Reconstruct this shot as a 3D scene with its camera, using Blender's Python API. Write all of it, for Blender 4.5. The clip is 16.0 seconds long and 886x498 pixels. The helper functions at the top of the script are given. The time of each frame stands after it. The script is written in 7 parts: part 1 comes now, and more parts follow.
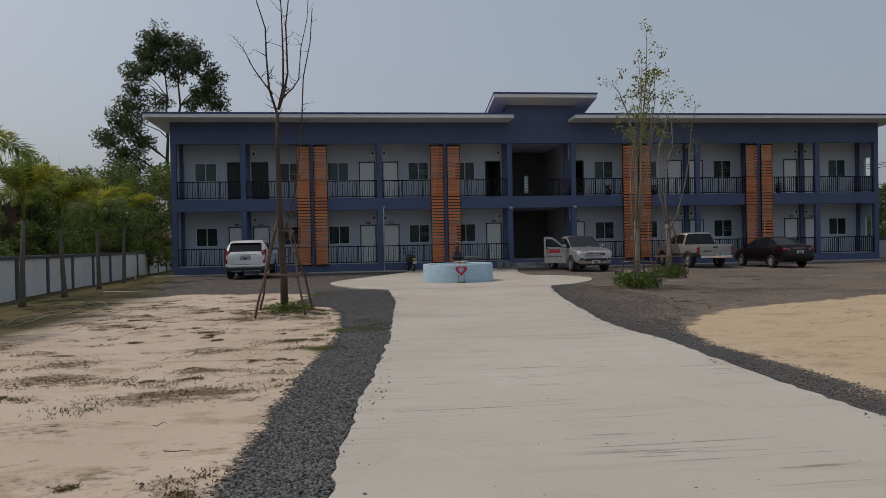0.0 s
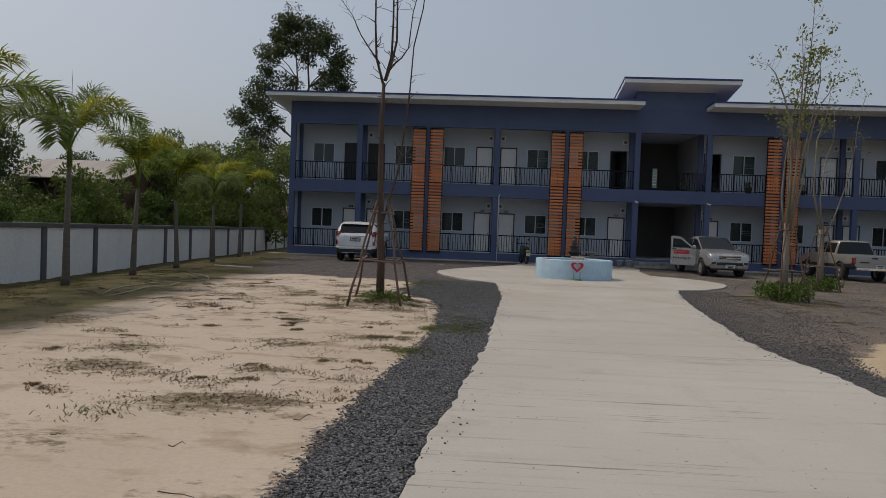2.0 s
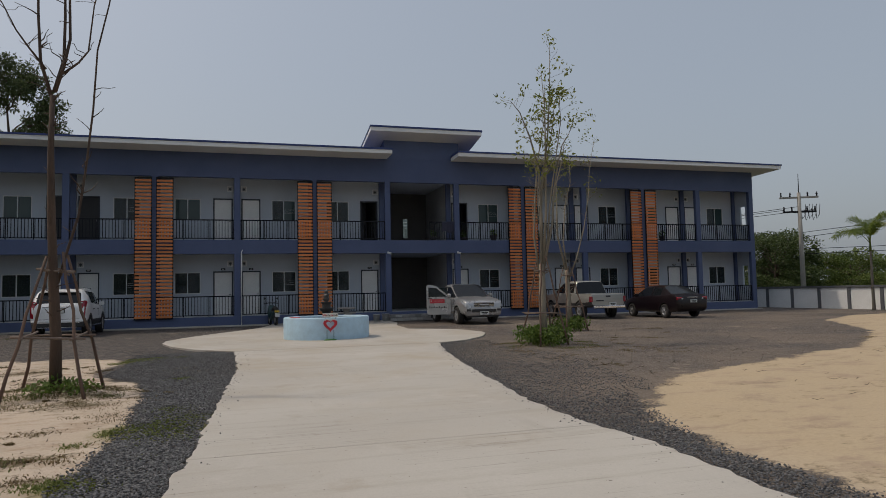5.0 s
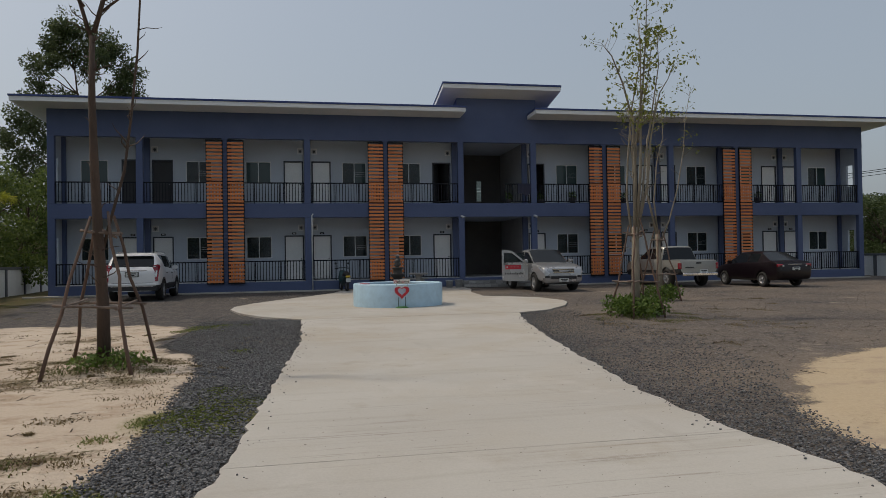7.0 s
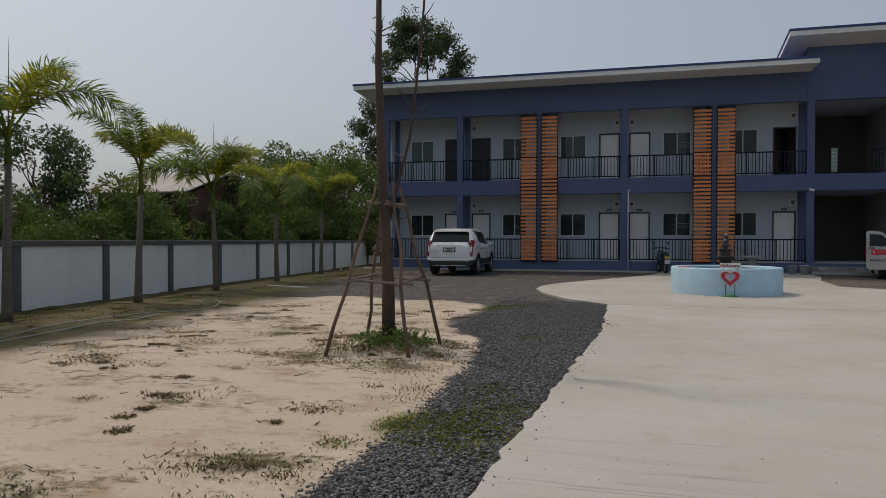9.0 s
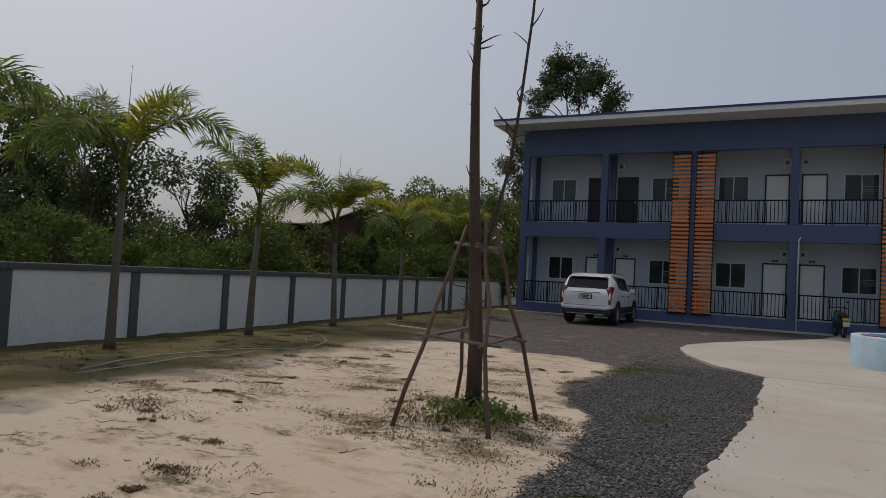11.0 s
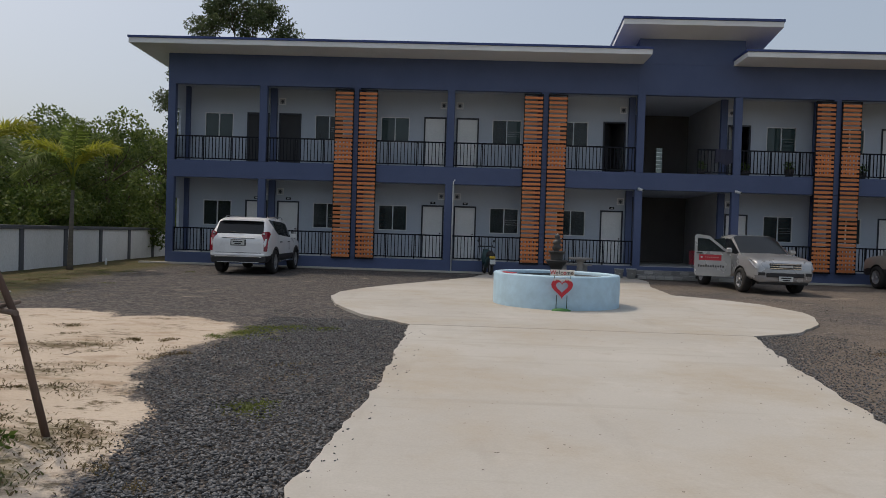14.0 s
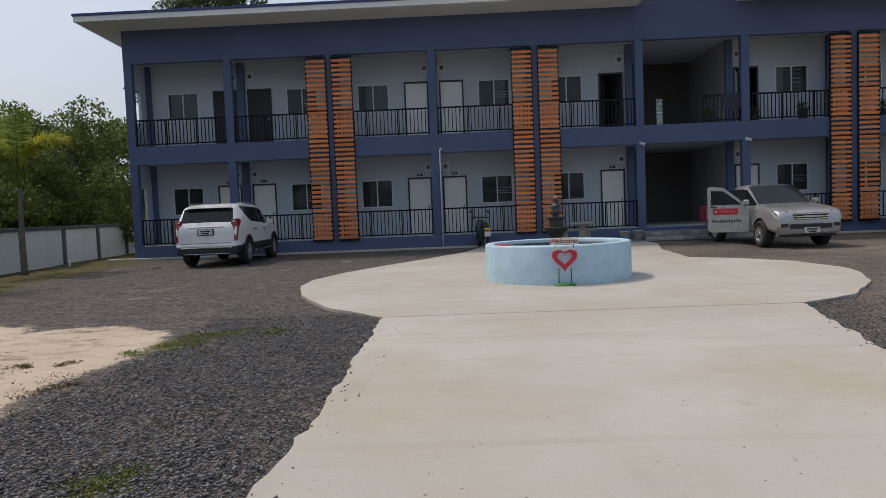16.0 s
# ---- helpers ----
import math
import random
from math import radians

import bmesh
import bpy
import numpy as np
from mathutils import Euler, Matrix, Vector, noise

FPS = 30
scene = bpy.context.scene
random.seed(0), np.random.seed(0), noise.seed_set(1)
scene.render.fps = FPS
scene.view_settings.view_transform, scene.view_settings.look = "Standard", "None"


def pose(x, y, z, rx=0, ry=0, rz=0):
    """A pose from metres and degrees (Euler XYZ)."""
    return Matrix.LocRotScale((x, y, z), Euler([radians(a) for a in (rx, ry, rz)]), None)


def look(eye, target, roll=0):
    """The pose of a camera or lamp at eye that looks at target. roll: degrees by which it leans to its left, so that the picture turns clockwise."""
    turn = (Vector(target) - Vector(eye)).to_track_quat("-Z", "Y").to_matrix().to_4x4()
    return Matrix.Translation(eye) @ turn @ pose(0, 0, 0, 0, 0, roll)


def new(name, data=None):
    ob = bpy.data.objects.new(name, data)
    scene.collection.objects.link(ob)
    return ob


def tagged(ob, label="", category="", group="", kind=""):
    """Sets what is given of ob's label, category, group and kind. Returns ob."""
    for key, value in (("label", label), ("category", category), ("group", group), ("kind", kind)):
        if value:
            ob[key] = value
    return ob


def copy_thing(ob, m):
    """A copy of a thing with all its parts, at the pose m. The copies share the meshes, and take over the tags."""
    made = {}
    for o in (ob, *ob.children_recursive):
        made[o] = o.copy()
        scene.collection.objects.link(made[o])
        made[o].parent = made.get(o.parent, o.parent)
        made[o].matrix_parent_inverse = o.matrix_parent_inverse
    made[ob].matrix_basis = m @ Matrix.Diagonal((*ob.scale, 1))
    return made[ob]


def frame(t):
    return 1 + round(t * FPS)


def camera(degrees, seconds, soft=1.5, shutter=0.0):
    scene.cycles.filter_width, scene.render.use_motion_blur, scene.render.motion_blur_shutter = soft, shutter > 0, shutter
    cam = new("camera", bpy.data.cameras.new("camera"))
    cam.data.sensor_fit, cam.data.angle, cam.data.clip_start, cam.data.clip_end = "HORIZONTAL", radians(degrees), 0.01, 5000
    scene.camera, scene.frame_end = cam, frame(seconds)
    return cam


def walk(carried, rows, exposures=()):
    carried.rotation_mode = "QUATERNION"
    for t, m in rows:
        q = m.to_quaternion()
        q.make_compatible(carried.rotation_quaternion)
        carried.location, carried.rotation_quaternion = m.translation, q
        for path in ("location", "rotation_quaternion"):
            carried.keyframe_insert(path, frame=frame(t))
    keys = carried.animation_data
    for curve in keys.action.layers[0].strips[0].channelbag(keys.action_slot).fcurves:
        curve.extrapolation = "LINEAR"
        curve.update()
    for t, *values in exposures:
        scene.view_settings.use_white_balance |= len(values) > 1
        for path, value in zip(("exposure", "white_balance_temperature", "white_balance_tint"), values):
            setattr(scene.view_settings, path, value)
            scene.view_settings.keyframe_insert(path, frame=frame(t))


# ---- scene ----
cam = camera(65.8, 16.0, soft=0.75)
PATH = [
    (0, (3.512, -36.996, 1.444), (3.739, -35.009, 1.428), -1.12),
    (0.5, (3.519, -36.607, 1.441), (3.680, -34.613, 1.438), -0.23),
    (1, (3.552, -36.245, 1.441), (3.567, -34.245, 1.410), -1.05),
    (1.5, (3.648, -35.887, 1.444), (3.587, -33.889, 1.389), 0.58),
    (2, (3.746, -35.474, 1.457), (3.635, -33.478, 1.407), 2.16),
    (2.5, (3.855, -35.047, 1.459), (3.786, -33.048, 1.447), 0.74),
    (3, (3.974, -34.596, 1.430), (3.945, -32.599, 1.540), 2.75),
    (3.5, (3.999, -34.286, 1.419), (4.225, -32.302, 1.525), 2.73),
    (4, (3.983, -33.949, 1.444), (4.425, -32.000, 1.529), 1.75),
    (4.2, (4.048, -33.734, 1.431), (4.513, -31.794, 1.573), 0.44),
    (6.3, (4.290, -32.192, 1.339), (4.993, -30.321, 1.423), -0.62),
    (6.5, (4.318, -32.044, 1.361), (4.994, -30.163, 1.428), -1.17),
    (7, (4.427, -31.590, 1.383), (4.810, -29.627, 1.410), -0.96),
    (7.5, (4.516, -31.123, 1.399), (4.702, -29.132, 1.352), 0.34),
    (8, (4.586, -30.738, 1.400), (4.573, -28.738, 1.383), -1.46),
    (8.5, (4.623, -30.317, 1.376), (4.338, -28.338, 1.422), 0.22),
    (9, (4.676, -29.962, 1.354), (4.147, -28.033, 1.326), 0.14),
    (9.2, (4.692, -29.762, 1.352), (4.044, -27.870, 1.353), 1.21),
    (11.3, (4.777, -28.200, 1.519), (3.844, -26.433, 1.595), 3.07),
    (11.5, (4.806, -28.046, 1.526), (3.993, -26.222, 1.631), 4.01),
    (12, (4.806, -27.556, 1.509), (4.289, -25.633, 1.699), 3.76),
    (12.5, (4.848, -27.141, 1.487), (4.585, -25.161, 1.594), 2.12),
    (13, (4.888, -26.737, 1.474), (4.674, -24.750, 1.540), 1.07),
    (13.5, (4.945, -26.334, 1.450), (4.804, -24.339, 1.492), 1.37),
    (14, (5.009, -25.925, 1.414), (4.950, -23.926, 1.372), 1.80),
    (14.5, (5.060, -25.441, 1.397), (5.006, -23.444, 1.305), -0.70),
    (15, (5.131, -24.945, 1.367), (5.091, -22.946, 1.304), -0.01),
    (15.5, (5.198, -24.480, 1.363), (5.130, -22.481, 1.329), -1.50),
    (16, (5.286, -24.005, 1.350), (5.224, -22.009, 1.235), -2.30),
]
walk(cam, [(t, look(eye, target, roll)) for t, eye, target, roll in PATH],
     exposures=((0.0, -0.56, 6660, 11), (2.0, -0.57, 6660, 11), (3.5, -0.58, 6680, 11), (4.0, -0.46, 6720, 11), (6.5, -0.54, 6880, 10), (7.0, -0.46, 6760, 9), (7.5, -0.37, 6720, 9), (8.2, -0.48, 6690, 9), (9.0, -0.51, 6660, 9), (11.4, -0.67, 6720, 12), (12.5, -0.57, 6680, 11), (13.0, -0.48, 6900, 9), (13.6, -0.32, 6720, 10), (14.5, -0.18, 6580, 11), (16.0, -0.10, 6500, 11)))

# ---- world and sun ----
SUN_EL, SUN_DIR = 58.0, Vector((-0.90, 0.44, 0.0)).normalized()   # towards the sun, level part
world = bpy.data.worlds.new("hazy_sky")
scene.world = world
world.use_nodes = True
wn, wl = world.node_tree.nodes, world.node_tree.links
wn.clear()
sky = wn.new("ShaderNodeTexSky")
sky.sky_type = "NISHITA"
sky.sun_disc = False
sky.sun_elevation = radians(SUN_EL)
sky.sun_rotation = math.atan2(SUN_DIR.x, SUN_DIR.y)
sky.air_density, sky.dust_density, sky.ozone_density, sky.altitude = 1.0, 6.0, 1.5, 0
haze = wn.new("ShaderNodeMixRGB")
haze.inputs[0].default_value = 0.42
haze.inputs[2].default_value = (5.3, 6.1, 7.0, 1)
wl.new(sky.outputs[0], haze.inputs[1])
bg = wn.new("ShaderNodeBackground")
bg.inputs[1].default_value = 0.137
wo = wn.new("ShaderNodeOutputWorld")
wl.new(haze.outputs[0], bg.inputs[0])
wl.new(bg.outputs[0], wo.inputs[0])

sun_data = bpy.data.lights.new("sun", "SUN")
sun_data.energy, sun_data.angle, sun_data.color = 1.68, radians(1.2), (1.0, 0.90, 0.76)
sun = new("sun", sun_data)
sun_way = Vector((SUN_DIR.x * math.cos(radians(SUN_EL)), SUN_DIR.y * math.cos(radians(SUN_EL)), math.sin(radians(SUN_EL))))
sun.matrix_world = look(sun_way * 100, (0, 0, 0))

# ---- materials ----
def shader(name):
    m = bpy.data.materials.new(name)
    m.use_nodes = True
    nt = m.node_tree
    return m, nt, nt.nodes["Principled BSDF"]


def noise_node(nt, scale, detail=4.0, rough=0.55, stretch=None):
    tc = nt.nodes.new("ShaderNodeTexCoord")
    n = nt.nodes.new("ShaderNodeTexNoise")
    n.inputs["Scale"].default_value, n.inputs["Detail"].default_value, n.inputs["Roughness"].default_value = scale, detail, rough
    if stretch:
        mp = nt.nodes.new("ShaderNodeMapping")
        mp.inputs["Scale"].default_value = stretch
        nt.links.new(tc.outputs["Object"], mp.inputs[0])
        nt.links.new(mp.outputs[0], n.inputs["Vector"])
    else:
        nt.links.new(tc.outputs["Object"], n.inputs["Vector"])
    return n


def ramp_node(nt, src, lo, hi):
    r = nt.nodes.new("ShaderNodeMapRange")
    r.inputs["From Min"].default_value, r.inputs["From Max"].default_value = lo, hi
    nt.links.new(src, r.inputs["Value"])
    return r.outputs[0]


def mix_node(nt, fac, a, b, mode="MIX"):
    m = nt.nodes.new("ShaderNodeMixRGB")
    m.blend_type = mode
    for sock, v in ((m.inputs[0], fac), (m.inputs[1], a), (m.inputs[2], b)):
        if hasattr(v, "links"):
            nt.links.new(v, sock)
        elif isinstance(v, (int, float)):
            sock.default_value = v
        else:
            sock.default_value = (*v, 1)
    return m.outputs[0]


def bump_node(nt, bsdf, height, strength, dist=0.01):
    b = nt.nodes.new("ShaderNodeBump")
    b.inputs["Strength"].default_value, b.inputs["Distance"].default_value = strength, dist
    nt.links.new(height, b.inputs["Height"])
    nt.links.new(b.outputs[0], bsdf.inputs["Normal"])


def varied(name, col, col2, rough=0.7, big=0.7, fine=40.0, bump=0.15, metal=0.0, vary=0.0, stretch=None, coat=0.0, spec=0.5, dist=0.01):
    """Two colours mixed by a wide noise, darkened a little by a fine one, with relief."""
    m, nt, b = shader(name)
    wide, small = noise_node(nt, big, 5, 0.6, stretch), noise_node(nt, fine, 3, 0.6, stretch)
    c = mix_node(nt, ramp_node(nt, wide.outputs[0], 0.35, 0.68), col, col2)
    grain = mix_node(nt, ramp_node(nt, small.outputs[0], 0.3, 0.75), (0.86, 0.86, 0.86), (1.06, 1.06, 1.06))
    c = mix_node(nt, 1.0, c, grain, "MULTIPLY")
    if vary:
        oi = nt.nodes.new("ShaderNodeObjectInfo")
        c = mix_node(nt, 1.0, c, mix_node(nt, oi.outputs["Random"], (1 - vary,) * 3, (1 + vary,) * 3), "MULTIPLY")
    nt.links.new(c, b.inputs["Base Color"])
    rr = ramp_node(nt, wide.outputs[0], 0.2, 0.8)
    mr = nt.nodes.new("ShaderNodeMapRange")
    mr.inputs["To Min"].default_value, mr.inputs["To Max"].default_value = max(0.02, rough - 0.08), min(1, rough + 0.08)
    nt.links.new(rr, mr.inputs["Value"])
    nt.links.new(mr.outputs[0], b.inputs["Roughness"])
    b.inputs["Metallic"].default_value = metal
    b.inputs["Specular IOR Level"].default_value = spec
    b.inputs["Coat Weight"].default_value = coat
    b.inputs["Coat Roughness"].default_value = 0.06
    if bump:
        bump_node(nt, b, small.outputs[0], bump, dist)
    return m


def leafy(name, a, b_, rough=0.55, trans=0.25):
    m, nt, b = shader(name)
    g = nt.nodes.new("ShaderNodeNewGeometry")
    n = noise_node(nt, 0.45, 3)
    c = mix_node(nt, g.outputs["Random Per Island"], a, b_)
    c = mix_node(nt, 1.0, c, mix_node(nt, ramp_node(nt, n.outputs[0], 0.3, 0.7), (0.65, 0.7, 0.6), (1.2, 1.15, 1.1)), "MULTIPLY")
    nt.links.new(c, b.inputs["Base Color"])
    b.inputs["Roughness"].default_value = rough
    b.inputs["Specular IOR Level"].default_value = 0.3
    tr = nt.nodes.new("ShaderNodeBsdfTranslucent")
    nt.links.new(c, tr.inputs[0])
    mx = nt.nodes.new("ShaderNodeMixShader")
    mx.inputs[0].default_value = trans
    nt.links.new(b.outputs[0], mx.inputs[1])
    nt.links.new(tr.outputs[0], mx.inputs[2])
    nt.links.new(mx.outputs[0], nt.nodes["Material Output"].inputs[0])
    return m


def glassy(name, tint, rough=0.03, clear=0.5):
    """Tinted pane: a mirror-like coat over a partly see-through dark body."""
    m, nt, b = shader(name)
    b.inputs["Base Color"].default_value = (*tint, 1)
    b.inputs["Roughness"].default_value = rough
    b.inputs["IOR"].default_value = 1.5
    tr = nt.nodes.new("ShaderNodeBsdfTransparent")
    tr.inputs[0].default_value = (0.55, 0.62, 0.6, 1)
    mx = nt.nodes.new("ShaderNodeMixShader")
    mx.inputs[0].default_value = clear
    nt.links.new(b.outputs[0], mx.inputs[1])
    nt.links.new(tr.outputs[0], mx.inputs[2])
    nt.links.new(mx.outputs[0], nt.nodes["Material Output"].inputs[0])
    return m


M_BLUE = varied("blue_wall_paint", (0.077, 0.105, 0.206), (0.065, 0.091, 0.182), 0.62, 0.5, 60, 0.08)
M_WHITE = varied("white_wall_paint", (0.485, 0.532, 0.60), (0.435, 0.482, 0.546), 0.75, 0.45, 70, 0.08)
M_SOFFIT = varied("white_soffit_board", (0.80, 0.80, 0.78), (0.72, 0.72, 0.70), 0.7, 0.6, 50, 0.05)
M_FASCIA = varied("white_fascia", (0.84, 0.84, 0.84), (0.77, 0.77, 0.77), 0.6, 0.8, 50, 0.05)
M_ROOFMETAL = varied("blue_roof_sheet", (0.03, 0.055, 0.20), (0.025, 0.045, 0.16), 0.42, 0.8, 40, 0.05)
M_ORANGE = varied("orange_slat_wood", (0.70, 0.235, 0.075), (0.60, 0.185, 0.055), 0.6, 1.6, 30, 0.15, vary=0.16)
M_DARKSTEEL = varied("black_painted_steel", (0.006, 0.007, 0.011), (0.009, 0.010, 0.015), 0.6, 3, 80, 0.05, spec=0.2)
M_DOOR = varied("white_door", (0.79, 0.79, 0.78), (0.73, 0.73, 0.72), 0.5, 0.9, 40, 0.04)
M_DOORDARK = varied("dark_screen_door", (0.018, 0.018, 0.02), (0.03, 0.03, 0.033), 0.6, 2, 60, 0.05)
M_DOORFRAME = varied("dark_door_frame", (0.018, 0.022, 0.035), (0.03, 0.034, 0.045), 0.5, 2, 60, 0.05)
M_ALU = varied("white_window_frame", (0.72, 0.73, 0.74), (0.65, 0.66, 0.67), 0.4, 2, 60, 0.03)
M_PANE = glassy("window_glass", (0.040, 0.050, 0.055), 0.03, 0.35)
M_INSIDE = varied("room_plaster", (0.42, 0.42, 0.42), (0.36, 0.36, 0.36), 0.8, 0.6, 30, 0.05)
M_TILE = varied("corridor_tile", (0.55, 0.55, 0.54), (0.47, 0.47, 0.46), 0.35, 0.9, 30, 0.02)
M_STEP = varied("step_stone", (0.33, 0.32, 0.31), (0.16, 0.16, 0.16), 0.6, 7.0, 60, 0.1)
M_WALLWHITE = varied("yard_wall_paint", (0.84, 0.85, 0.85), (0.72, 0.73, 0.72), 0.75, 0.5, 35, 0.12, stretch=(1, 1, 0.35))
M_WALLGREY = varied("yard_wall_grey", (0.115, 0.12, 0.135), (0.085, 0.09, 0.10), 0.75, 0.8, 45, 0.12)
M_POOLBLUE = varied("pale_blue_fountain_paint", (0.46, 0.64, 0.76), (0.435, 0.61, 0.725), 0.5, 0.9, 5, 0.03)
M_BARK = varied("brown_bark", (0.105, 0.068, 0.048), (0.06, 0.042, 0.034), 0.9, 4.0, 45, 0.7, stretch=(1, 1, 0.25), dist=0.02)
M_BARKPALE = varied("pale_bark", (0.30, 0.26, 0.20), (0.20, 0.17, 0.13), 0.9, 5.0, 45, 0.6, stretch=(1, 1, 0.25), dist=0.02)
M_STAKE = varied("weathered_stake", (0.17, 0.105, 0.075), (0.10, 0.065, 0.05), 0.85, 4.0, 50, 0.5, stretch=(1, 1, 0.3))
M_STAKEPALE = varied("pale_stake", (0.23, 0.175, 0.14), (0.15, 0.11, 0.09), 0.85, 4.0, 50, 0.5)
M_LEAF = leafy("tree_leaf", (0.062, 0.105, 0.024), (0.185, 0.23, 0.06), trans=0.36)
M_LEAFDARK = leafy("dark_leaf", (0.042, 0.070, 0.026), (0.11, 0.145, 0.050), trans=0.32)
M_LEAFTALL = leafy("tall_tree_leaf", (0.052, 0.075, 0.034), (0.12, 0.15, 0.07), trans=0.4)
M_LEAFYOUNG = leafy("young_leaf", (0.15, 0.19, 0.045), (0.28, 0.28, 0.09), trans=0.5)
M_SHRUB = leafy("shrub_leaf", (0.065, 0.12, 0.024), (0.155, 0.22, 0.05), trans=0.35)
M_PALM = leafy("palm_leaf", (0.135, 0.20, 0.040), (0.25, 0.31, 0.085), trans=0.55)
M_PALMYELLOW = leafy("yellow_palm_leaf", (0.30, 0.33, 0.035), (0.44, 0.43, 0.06), trans=0.5)
M_GRASS = leafy("green_grass", (0.085, 0.105, 0.032), (0.17, 0.165, 0.06))
M_MOSS = leafy("yellow_green_moss", (0.085, 0.125, 0.026), (0.18, 0.19, 0.05))
M_LITTER = leafy("brown_leaf_litter", (0.060, 0.042, 0.026), (0.19, 0.135, 0.080), 0.9, 0.05)
M_TWIG = varied("dry_twig", (0.10, 0.075, 0.055), (0.055, 0.042, 0.032), 0.9, 5.0, 60, 0.3)
M_DRYGRASS = leafy("dry_grass", (0.115, 0.090, 0.042), (0.24, 0.18, 0.095))

M_CARWHITE = varied("white_car_paint", (0.84, 0.84, 0.84), (0.82, 0.82, 0.82), 0.30, 0.8, 1.5, 0.0, coat=0.6)
M_CARSILVER = varied("silver_car_paint", (0.45, 0.455, 0.46), (0.42, 0.425, 0.43), 0.27, 0.8, 1.5, 0.0, metal=0.5, coat=0.5)
M_CARBEIGE = varied("beige_car_paint", (0.36, 0.35, 0.315), (0.32, 0.312, 0.285), 0.36, 0.8, 60, 0.0, metal=0.3, coat=0.5)
M_CARDARK = varied("dark_maroon_car_paint", (0.008, 0.004, 0.006), (0.010, 0.005, 0.007), 0.32, 0.8, 60, 0.0, coat=0.2, spec=0.35)
M_CARGLASS = varied("car_glass", (0.010, 0.012, 0.014), (0.014, 0.016, 0.018), 0.10, 1.0, 20, 0.0, spec=0.35)
M_RUBBER = varied("black_rubber", (0.018, 0.018, 0.018), (0.03, 0.028, 0.026), 0.85, 3, 60, 0.1)
M_BLACKPLASTIC = varied("black_plastic", (0.022, 0.022, 0.024), (0.032, 0.032, 0.033), 0.6, 3, 60, 0.05)
M_RIM = varied("alloy_rim", (0.46, 0.46, 0.47), (0.38, 0.38, 0.39), 0.35, 3, 40, 0.0, metal=0.7)
M_CHROME = varied("chrome", (0.68, 0.68, 0.69), (0.60, 0.60, 0.61), 0.15, 3, 40, 0.0, metal=1.0)
M_TAIL = varied("red_lamp_lens", (0.30, 0.010, 0.025), (0.22, 0.008, 0.018), 0.15, 3, 20, 0.0, coat=0.6)
M_LAMPCLEAR = varied("clear_lamp_lens", (0.55, 0.56, 0.57), (0.42, 0.43, 0.44), 0.12, 6, 20, 0.0, coat=0.6)
M_HEADLIGHT = varied("headlight_lens", (0.36, 0.37, 0.38), (0.20, 0.21, 0.22), 0.12, 9, 20, 0.0, coat=0.8)
M_PINK = varied("faded_pink_print", (0.62, 0.30, 0.28), (0.55, 0.24, 0.23), 0.5, 3, 40, 0.0)
M_BROWNINK = varied("dark_brown_paint_lettering", (0.10, 0.035, 0.02), (0.07, 0.025, 0.015), 0.5, 3, 40, 0.0)
M_PLATE = varied("number_plate_white", (0.62, 0.64, 0.62), (0.56, 0.58, 0.56), 0.4, 3, 30, 0.0)
M_RED = varied("red_paint", (0.55, 0.025, 0.045), (0.46, 0.02, 0.035), 0.45, 2, 40, 0.04)
M_CREAM = varied("cream_board", (0.80, 0.78, 0.72), (0.74, 0.72, 0.66), 0.6, 2, 40, 0.04)
M_YELLOW = varied("yellow_paint", (0.70, 0.48, 0.05), (0.62, 0.42, 0.04), 0.5, 2, 40, 0.0)
M_GREENPAINT = varied("green_paint", (0.06, 0.22, 0.05), (0.05, 0.17, 0.04), 0.6, 3, 40, 0.1)
M_TEAL = varied("teal_paint", (0.018, 0.06, 0.062), (0.015, 0.045, 0.05), 0.5, 3, 40, 0.0)
M_DARKSTONE = varied("dark_wet_stone", (0.035, 0.033, 0.032), (0.06, 0.055, 0.05), 0.55, 5, 40, 0.35)
M_BASIN = varied("basin_lining", (0.085, 0.10, 0.105), (0.05, 0.06, 0.065), 0.5, 2, 40, 0.1)
M_STONE = varied("pale_cast_stone", (0.33, 0.32, 0.30), (0.24, 0.23, 0.22), 0.8, 3, 40, 0.2)
M_POLE = varied("concrete_pole", (0.36, 0.35, 0.32), (0.28, 0.27, 0.25), 0.85, 2, 40, 0.15)
M_TINROOF = varied("weathered_sheet_roof", (0.30, 0.275, 0.25), (0.24, 0.20, 0.17), 0.6, 0.7, 30, 0.1, stretch=(4, 0.5, 1))
M_OLDWALL = varied("reddish_old_wall", (0.17, 0.085, 0.06), (0.10, 0.06, 0.045), 0.85, 1.5, 30, 0.15)
M_HOSE = varied("pale_hose", (0.36, 0.35, 0.31), (0.28, 0.27, 0.24), 0.6, 2, 30, 0.0)
M_CLOTH = varied("dark_cloth", (0.030, 0.032, 0.060), (0.045, 0.045, 0.07), 0.9, 3, 40, 0.2)
M_TERRACOTTA = varied("dark_pot", (0.045, 0.042, 0.040), (0.07, 0.06, 0.055), 0.8, 4, 40, 0.15)
M_BUCKET = varied("pale_bucket", (0.40, 0.42, 0.44), (0.32, 0.34, 0.35), 0.5, 3, 40, 0.03)
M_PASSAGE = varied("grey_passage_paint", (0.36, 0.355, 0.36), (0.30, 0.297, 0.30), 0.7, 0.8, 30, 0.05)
# dark brown that carries the deep passage's shade in its colour
M_STAIRSHADE = varied("shaded_stairwell_brown", (0.115, 0.105, 0.10), (0.09, 0.082, 0.08), 0.7, 0.8, 30, 0.05)
